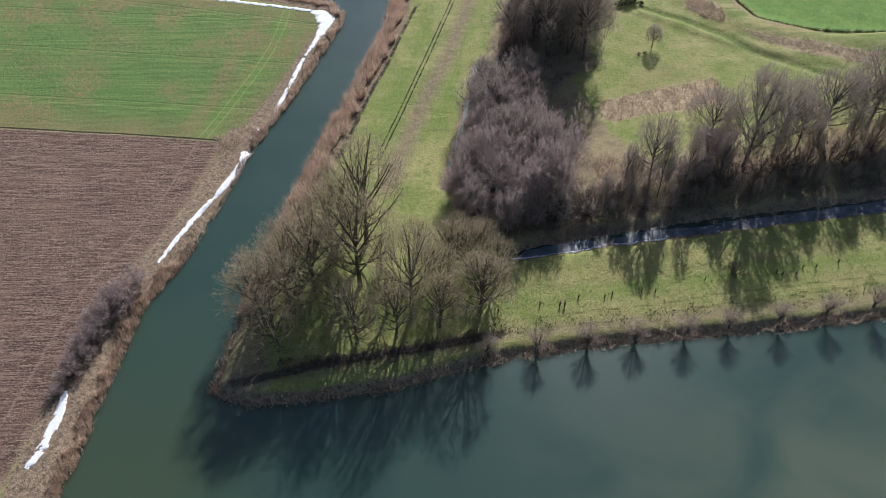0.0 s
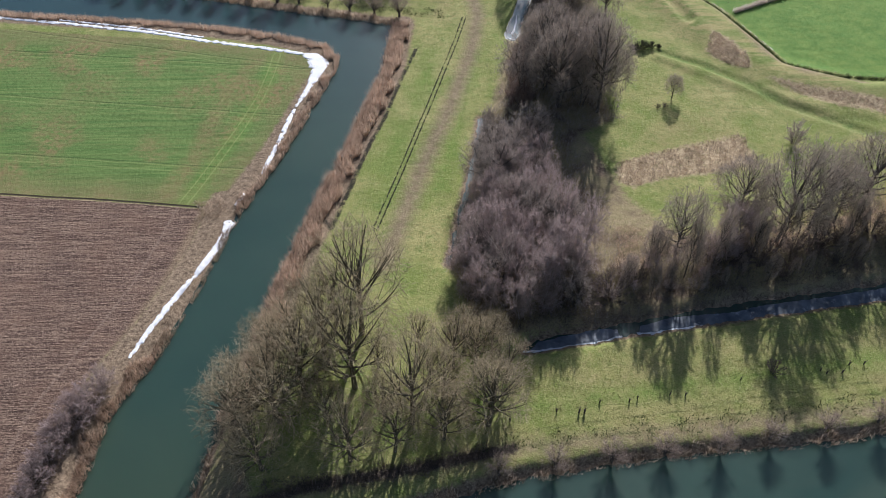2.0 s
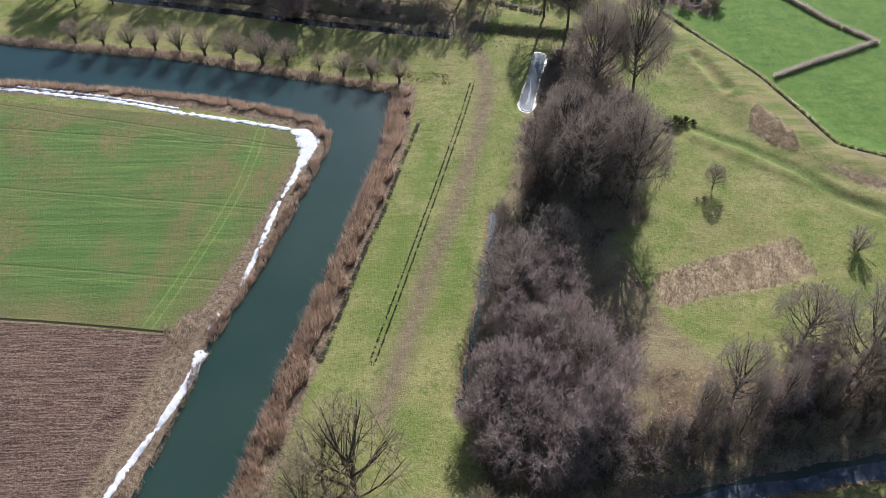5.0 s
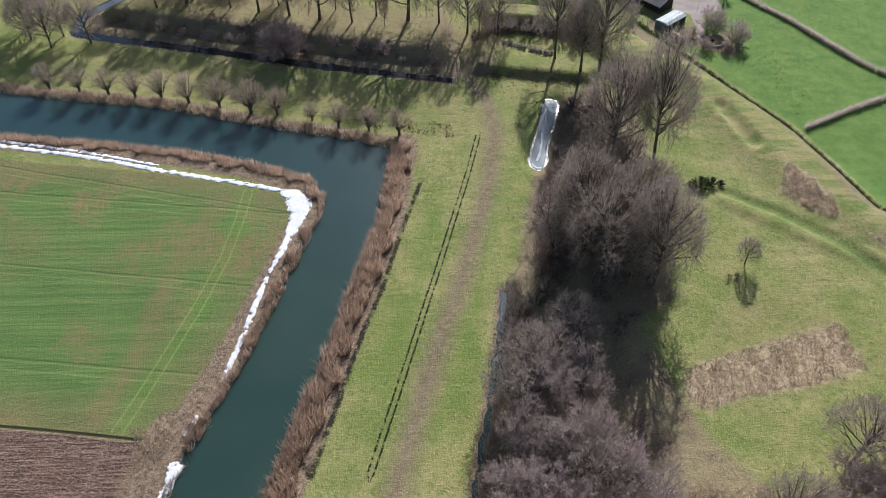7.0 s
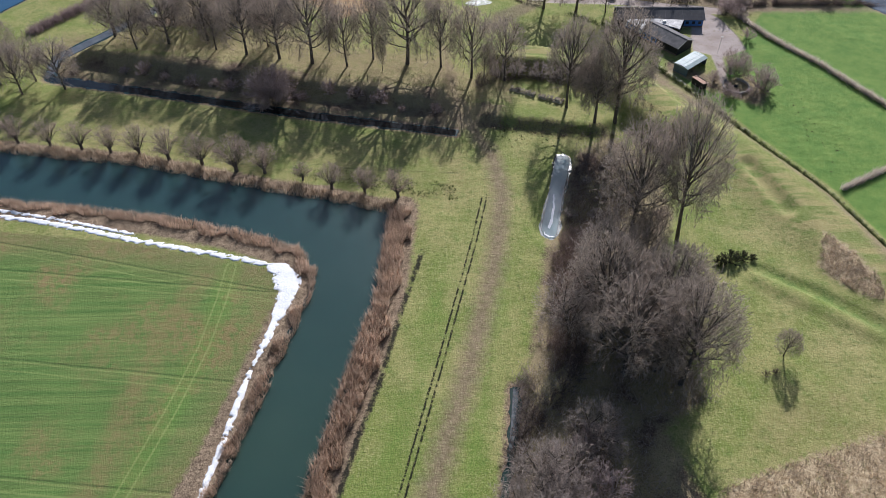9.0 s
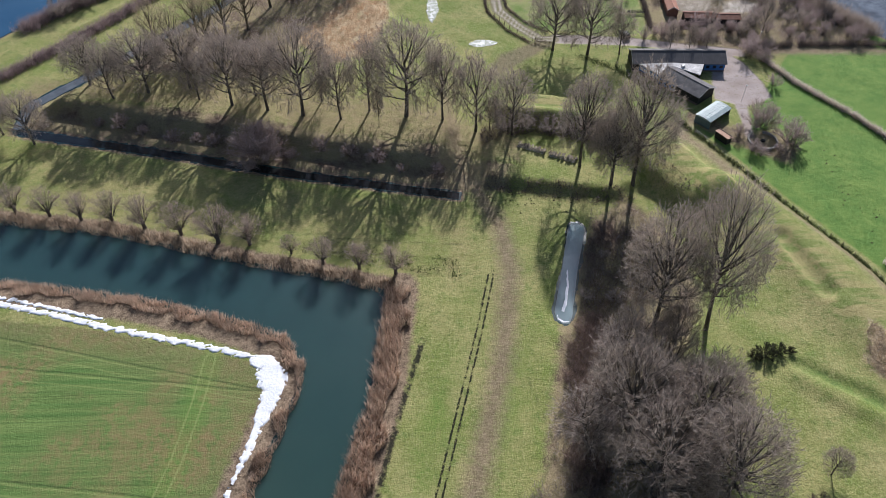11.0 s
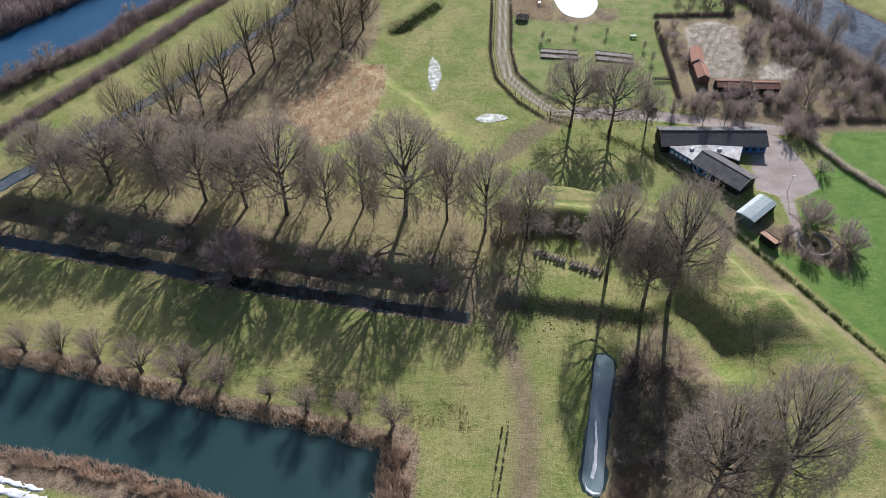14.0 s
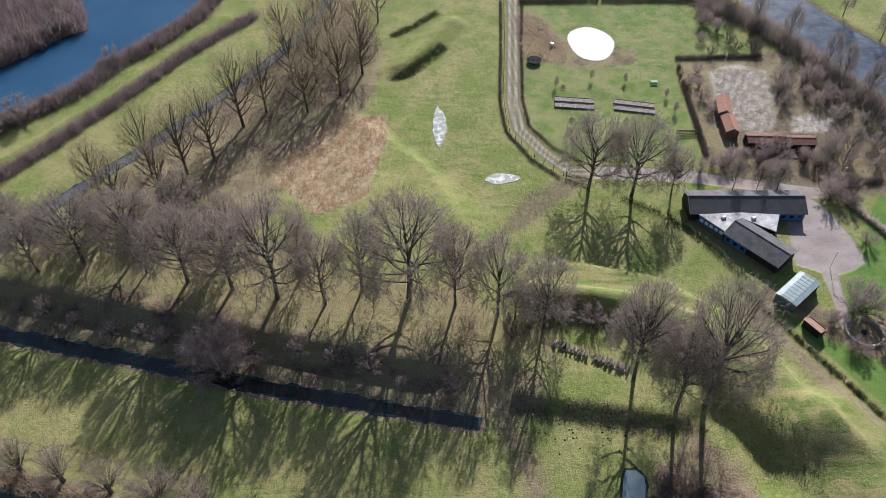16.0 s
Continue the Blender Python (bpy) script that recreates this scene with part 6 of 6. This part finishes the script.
gabled("stable_row", frame_at(84.6, 318.6, 7.0, -0.4), 6.6, 3.4, 1.9, 2.5, M_TIMBER, M_BROWN_ROOF, "low stable with a brown tiled roof", "stable", 0.2, 6, (), 0.2)


# ---- hedges and fences ----
def hedge(name, line, tall, wide, n, material, label, seed, step=0.0, width=0.03):
    """Stems along a line; with a step they stand in separate plants that far apart."""
    x, y = [], []
    rng = np.random.RandomState(seed)
    total = sum(math.hypot(b[0] - a[0], b[1] - a[1]) for a, b in zip(line, line[1:]))
    for a, b in zip(line, line[1:]):
        ln = math.hypot(b[0] - a[0], b[1] - a[1])
        k = int(n * ln / total)
        s = rng.uniform(0, 1, k)
        if step:
            nodes = max(1, round(ln / step))
            place = (np.arange(nodes) + 0.5 + rng.uniform(-0.22, 0.22, nodes)) / nodes
            s = place[rng.randint(0, nodes, k)] + rng.normal(0, 0.19 * step, k) / ln
        x.append(a[0] + (b[0] - a[0]) * s + rng.normal(0, wide, k))
        y.append(a[1] + (b[1] - a[1]) * s + rng.normal(0, wide, k))
    x, y = np.concatenate(x), np.concatenate(y)
    ok = clumped(x, y, 2.4, seed, 0.9)
    return bristle(name, x[ok], y[ok], material, label, "hedge", tall, 0.4, width, 0.35, (0, 0), seed)


RAMPART_FENCE = [(61, 277), (72.5, 254.5), (80.8, 237.4), (87.6, 224), (91, 213), (94, 198), (96, 194.4), (100.5, 190.6), (110, 188), (150, 184)]
HEDGE_YARD = [(91.8, 300), (96.6, 288.8), (106.2, 273), (116.6, 252), (125.6, 240.6)]
HEDGE_FIELD = [(92, 224.5), (104, 230.5), (118, 237), (126, 240.6)]
hedge("hedge_bank", [(-109, 297), (-95, 316), (-88, 326), (-77, 343), (-63.2, 366.5), (-48, 386)], (0.8, 2.4), 0.95, 24000, M_TWIG_PURPLE, "dense brown bramble hedge along the dike", 118, 2.6, 0.05)
hedge("river_scrub", [(-111, 322), (-102, 334.5), (-94, 342.5), (-87.5, 349), (-82, 360), (-72.5, 372.5), (-64, 387), (-61, 398)], (0.8, 3.2), 1.4, 26000, M_TWIG_PURPLE, "reddish-brown leafless scrub along the river", 127, 4.2, 0.06)
hedge("river_scrub", [(84, 392), (95, 377), (104, 360), (110, 343), (117, 328), (127, 312)], (1.0, 4.0), 1.9, 28000, M_TWIG, "grey-brown leafless scrub along the river behind the gardens", 129, 4.6, 0.06)
hedge("brambles", [(6.0, 125), (11.6, 150), (15.6, 169), (17, 179)], (0.4, 2.0), 0.75, 7000, M_TWIG_GREY, "stems hanging over the narrow ditch", 123)
hedge("hedge", [(90, 306), (104, 306.8), (135, 306), (170, 304.5)], (0.6, 1.8), 0.5, 14000, M_TWIG_DARK, "dark leafless hedge along the lane", 209)
M_HEDGE_GREY = twig_material("hedge_stems", (0.85, 0.74, 0.64), (0.30, 0.25, 0.22), 0.6, 0.1)
hedge("hedge", HEDGE_YARD, (0.7, 1.7), 0.32, 8500, M_HEDGE_GREY, "trimmed grey-brown leafless hedge between the pastures", 201, 1.05, 0.06)
hedge("hedge", HEDGE_FIELD, (0.7, 1.7), 0.32, 5000, M_HEDGE_GREY, "trimmed grey-brown leafless hedge across the pasture", 202, 1.05, 0.06)
hedge("hedge", RAMPART_FENCE, (0.3, 1.2), 0.34, 14000, M_HEDGE_GREEN, "row of separate low dark green hedge plants at the rampart's foot", 203, 1.7, 0.04)
hedge("hedge", [(65.6, 317), (68.5, 358.5), (92, 359)], (0.6, 1.6), 0.32, 11000, M_TWIG_DARK, "dark leafless garden hedge", 204)
hedge("hedge", [(30.6, 392), (27.8, 367), (25.4, 341), (25.8, 330), (30.4, 321.8), (36.4, 315.8)], (0.3, 1.0), 0.22, 7000, M_TWIG_DARK, "narrow dark hedge beside the track", 205)
hedge("hedge", [(24.2, 392), (22.2, 367), (19.6, 341), (20, 328), (25, 317), (30.6, 310.6)], (0.3, 1.0), 0.22, 8000, M_TWIG_DARK, "narrow dark hedge beside the track", 208)
hedge("hedge", [(30, 391.5), (56, 391), (84, 390)], (0.8, 2.0), 0.5, 9000, M_TWIG_DARK, "dark hedge behind the orchard", 206)
hedge("brush_row", [(-7.4, 352), (-4, 353), (6.4, 367)], (0.15, 0.6), 0.9, 5500, M_HEDGE_GREEN, "low dark green row of brush on the lawn", 210, 0.0, 0.06)
hedge("brush_row", [(-8, 373), (-1, 379), (5, 386)], (0.15, 0.6), 0.8, 3500, M_HEDGE_GREEN, "low dark green row of brush on the lawn", 211, 0.0, 0.06)
hedge("hedge", [(43, 303.5), (52, 297), (58, 288), (63, 279)], (0.3, 1.0), 0.7, 3500, M_HEDGE_GREEN, "low green hedge beside the barns", 207)


def fence(name, line, step, tall, label, rails=2, seed=3):
    root = empty(name, Matrix(), label, "fence")
    rng = random.Random(seed)
    base = box(-0.06, -0.06, -0.4, 0.06, 0.06, tall, 0.015)
    first = part("post", base, M_WOOD, root)
    spots = []
    for (ax, ay), (bx, by) in zip(line, line[1:]):
        n = max(1, round(math.hypot(bx - ax, by - ay) / step))
        spots += [(ax + (bx - ax) * i / n, ay + (by - ay) * i / n) for i in range(n)]
    spots.append(line[-1])
    tops = []
    for i, (x, y) in enumerate(spots):
        ob = first if i == 0 else new("post", first.data)
        ob.parent = root
        ob.matrix_basis = Matrix.Translation((x, y, height(x, y))) @ Matrix.Rotation(rng.uniform(-0.07, 0.07), 4, 'X') @ Matrix.Rotation(rng.uniform(-0.5, 0.5), 4, 'Z')
        tops.append(Vector((x, y, height(x, y))))
    for r in range(rails):
        z = tall * (0.92 - 0.4 * r)
        v, f = tube([p + Vector((0, 0, z)) for p in tops], [0.004] * len(tops), 3)
        raw("wire", v, f, M_METAL, root, "thin wire")
    return root


fence("wire_fence", RAMPART_FENCE, 3.2, 1.3, "old post and wire fence at the rampart's foot")
fence("wire_fence", [(25.2, 392), (23.2, 367), (20.4, 341), (20.8, 328), (25.6, 318), (31.4, 311.4)], 2.6, 1.3, "post and wire fence along the farm track", 2, 5)
fence("wire_fence", [(52, 298.5), (60, 285.5), (64.5, 274.5)], 2.2, 1.3, "post and wire fence below the barns", 2, 7)

# field gate
m = frame_at(32.0, 311.0, 5.0, -2.6)
root = empty("field_gate", m, "dark wooden field gate across the track", "gate")
for x in (0, 5.2):
    part("gate_post", box(x - 0.1, -0.1, -0.5, x + 0.1, 0.1, 1.6, 0.02), M_WOOD, root)
for z in (0.3, 0.6, 0.9, 1.2):
    part("gate_bar", box(0.15, -0.03, z, 5.05, 0.03, z + 0.1), M_WOOD, root)
bm = box(0, -0.05, -0.05, 5.2, -0.03, 0.05)
bmesh.ops.rotate(bm, cent=(0, 0, 0), matrix=Matrix.Rotation(-0.17, 3, 'Y'), verts=bm.verts)
bmesh.ops.translate(bm, vec=(0.1, 0, 0.35), verts=bm.verts)
part("brace", bm, M_WOOD, root)

# ---- orchard ----
for cx, cy, ux, uy, ln in ((33.0, 337.6, 9.8, -1.5, 9.9), (47.6, 336.0, 9.9, -2.4, 10.1)):
    for k in range(2):
        m = frame_at(cx + 0.3 * k, cy + 2.5 * k, ux, uy)
        root = empty("raised_bed", m, "long raised vegetable bed edged with grey boards", "raised bed", "raised beds")
        part("soil", box(0.06, 0.06, -0.3, ln - 0.06, 1.84, 0.32), M_SOIL, root, "pale dry soil with stubble")
        for a in ((0, 0, ln, 0.06), (0, 1.84, ln, 1.9), (0, 0.06, 0.06, 1.84), (ln - 0.06, 0.06, ln, 1.84)):
            part("board", box(a[0], a[1], -0.3, a[2], a[3], 0.42), M_WOOD, root)
root = empty("trampoline", frame_at(30.3, 358.3, 1, 0), "round garden trampoline with a dark net", "trampoline")
v, f = tube([Vector((1.9 * math.cos(i * 0.2618), 1.9 * math.sin(i * 0.2618), 0.85)) for i in range(25)], [0.07] * 25, 5)
raw("frame_ring", v, f, M_TIMBER, root)
bm = bmesh.new()
bmesh.ops.create_circle(bm, cap_ends=True, segments=24, radius=1.85, matrix=Matrix.Translation((0, 0, 0.83)))
part("mat", bm, M_DARK, root)
for i in range(8):
    a = i * 0.7854
    part("leg", box(1.86 * math.cos(a) - 0.03, 1.86 * math.sin(a) - 0.03, -0.2, 1.86 * math.cos(a) + 0.03, 1.86 * math.sin(a) + 0.03, 1.9), M_METAL, root)
v, f = tube([Vector((1.9 * math.cos(i * 0.2618), 1.9 * math.sin(i * 0.2618), 1.9)) for i in range(25)], [0.05] * 25, 5)
raw("net_ring", v, f, M_DARK, root)
root = empty("picnic_table", frame_at(60.2, 347.3, 1, 0.05), "green picnic table with two benches", "table")
part("tabletop", box(-0.9, -0.4, 0.7, 0.9, 0.4, 0.76, 0.01), M_GREENPAINT, root)
for y in (-0.85, 0.6):
    part("bench", box(-0.9, y, 0.42, 0.9, y + 0.25, 0.47, 0.01), M_GREENPAINT, root)
for x in (-0.65, 0.6):
    part("trestle", box(x, -0.85, 0.3, x + 0.06, 0.85, 0.4), M_GREENPAINT, root)
    for y in (-0.5, 0.45):
        part("leg", box(x, y, -0.1, x + 0.06, y + 0.06, 0.7), M_GREENPAINT, root)
root = empty("pallet_stack", frame_at(60.6, 325.6, 1, 0), "dark rack of stacked pallets in the grass", "rack")
for i in range(8):
    part("upright", box(i * 0.75, 0, -0.2, i * 0.75 + 0.1, 0.1, 1.2), M_TIMBER, root)
for z in (0.3, 0.7, 1.1):
    part("rail", box(0, -0.04, z, 5.35, 0, z + 0.12), M_TIMBER, root)
    part("rail", box(0, 0.1, z, 5.35, 0.14, z + 0.12), M_TIMBER, root)
root = empty("bee_hive", frame_at(36.2, 366.5, 1, 0), "small white box on legs beside the pond", "hive")
part("body", box(-0.3, -0.3, 0.3, 0.3, 0.3, 0.95, 0.02), M_WHITE, root)
part("lid", box(-0.35, -0.35, 0.95, 0.35, 0.35, 1.02, 0.01), M_METAL, root)
for x in (-0.25, 0.2):
    for y in (-0.25, 0.2):
        part("leg", box(x, y, -0.1, x + 0.05, y + 0.05, 0.3), M_WOOD, root)
for x, y, tall in [(44.2, 349.5, 3.2), (52.8, 348, 3.0), (34.5, 346.5, 3.4), (62.5, 334.5, 3.6), (61.8, 341, 3.0), (36, 330, 3), (49, 329, 3)]:
    plant(SLIM, x, y, tall, 0.9, "young fruit trees", "young leafless fruit tree in the orchard grass")
plant(SHRUB, 36.4, 341.8 + 4, 1.0, 1.4, label="small clump of straw-coloured stems")

thicket("dead_stalks", [(74, 326), (77, 353), (90, 354), (95, 340), (91, 327), (84, 326)], 42000, (0.2, 0.8), M_WHITE_STALK, "pale dead stalks standing in the old garden", 140, 0.03, 0.2, 3, 0.6, 0)
thicket("dead_stalks", [(34, 336), (60, 330), (60, 336), (58, 345), (33, 346)], 7000, (0.15, 0.4), M_WHITE_STALK, "pale dead stalks between the raised beds", 141, 0.03, -0.3, 2, 0.6, 0)
# car
m = frame_at(57.3, 313.4, -0.25, 1.0)
root = empty("parked_car", m, "dark estate car parked beside the barns", "car")
PROFILE = [(-2.2, 0.35), (2.2, 0.35), (2.25, 0.75), (1.1, 0.92), (0.4, 1.42), (-1.7, 1.45), (-2.2, 0.95)]
bm = along_x(prism([(x, z) for x, z in PROFILE], -0.85, 0.85))
bmesh.ops.transform(bm, matrix=Matrix.Rotation(math.pi / 2, 4, 'Z'), verts=bm.verts)
bmesh.ops.bevel(bm, geom=bm.edges[:], offset=0.06, segments=2, affect='EDGES')
part("body", bm, M_DARK, root)
part("roof_panel", box(-1.6, -0.68, 1.45, 0.3, 0.68, 1.475, 0.01), M_TIMBER, root)
for x in (-1.4, 1.4):
    for y in (-0.86, 0.72):
        bm = bmesh.new()
        bmesh.ops.create_cone(bm, cap_ends=True, segments=14, radius1=0.33, radius2=0.33, depth=0.2, matrix=Matrix.Translation((x, y + 0.07, 0.33)) @ Matrix.Rotation(math.pi / 2, 4, 'X'))
        wheel = part("wheel", bm, M_DARK, root)
part("windscreen", box(0.45, -0.62, 1.0, 0.98, 0.62, 1.04), M_GLASS, root)
part("rear_window", box(-2.0, -0.6, 1.18, -1.94, 0.6, 1.38), M_GLASS, root)
for y in (-0.7, 0.5):
    part("headlight", box(2.2, y, 0.6, 2.27, y + 0.2, 0.72, 0.01), M_WHITE, root)

# log pile
rng = random.Random(17)
(ax, ay), (bx, by) = (22.4, 263.2), (34.7, 256.9)
ln = math.hypot(bx - ax, by - ay)
base_log = {}
for i in range(5):
    r = (0.1, 0.13, 0.15, 0.18, 0.21)[i]
    bm = bmesh.new()
    bmesh.ops.create_cone(bm, cap_ends=True, segments=9, radius1=r, radius2=r * 0.9, depth=1.25, matrix=Matrix.Rotation(math.pi / 2, 4, 'X'))
    me = bpy.data.meshes.new("log")
    bm.to_mesh(me)
    bm.free()
    me.materials.append(M_LOG)
    me.materials.append(M_CUT_SUNLIT)
    # pale cut ends; pale sides on two log sizes imitate sunlit tops
    for p in me.polygons:
        p.material_index = 1 if len(p.vertices) > 4 or i in (1, 3) and p.index % 3 else 0
    base_log[i] = me
pile = empty("log_pile", Matrix(), "long pile of cut logs on the grass terrace", "log pile")
for row in range(4):
    n = int(ln / 0.26)
    for i in range(n):
        s = (i + 0.5 * (row % 2)) / n
        if 0.47 < s < 0.53 or row and rng.random() < 0.08 + 0.15 * row + 0.25 * math.sin(i * 0.4) ** 2:
            continue
        x, y = ax + (bx - ax) * s, ay + (by - ay) * s
        ob = new("log", base_log[rng.randrange(5)])
        ob.parent = pile
        ob.matrix_basis = Matrix.Translation((x + rng.uniform(-0.1, 0.1), y + rng.uniform(-0.2, 0.2), height(x, y) + 0.12 + 0.24 * row)) @ Matrix.Rotation(math.atan2(by - ay, bx - ax) + rng.uniform(-0.35, 0.35), 4, 'Z') @ Matrix.Rotation(rng.uniform(-0.12, 0.12), 4, 'X')

# lamp posts
for x, y in ((80.6, 281.4), (92.5, 306.4)):
    root = empty("street_lamp", frame_at(x, y, 1, 0), "slim grey lamp post with a pale head", "lamp", "lamp posts")
    v, f = tube([Vector((0, 0, -0.3)), Vector((0, 0, 2.5)), Vector((0, 0, 4.6))], [0.06, 0.05, 0.04], 6)
    raw("post", v, f, M_METAL, root, flat=False)
    part("head", box(-0.25, -0.12, 4.58, 0.3, 0.12, 4.7, 0.03), M_WHITE, root)
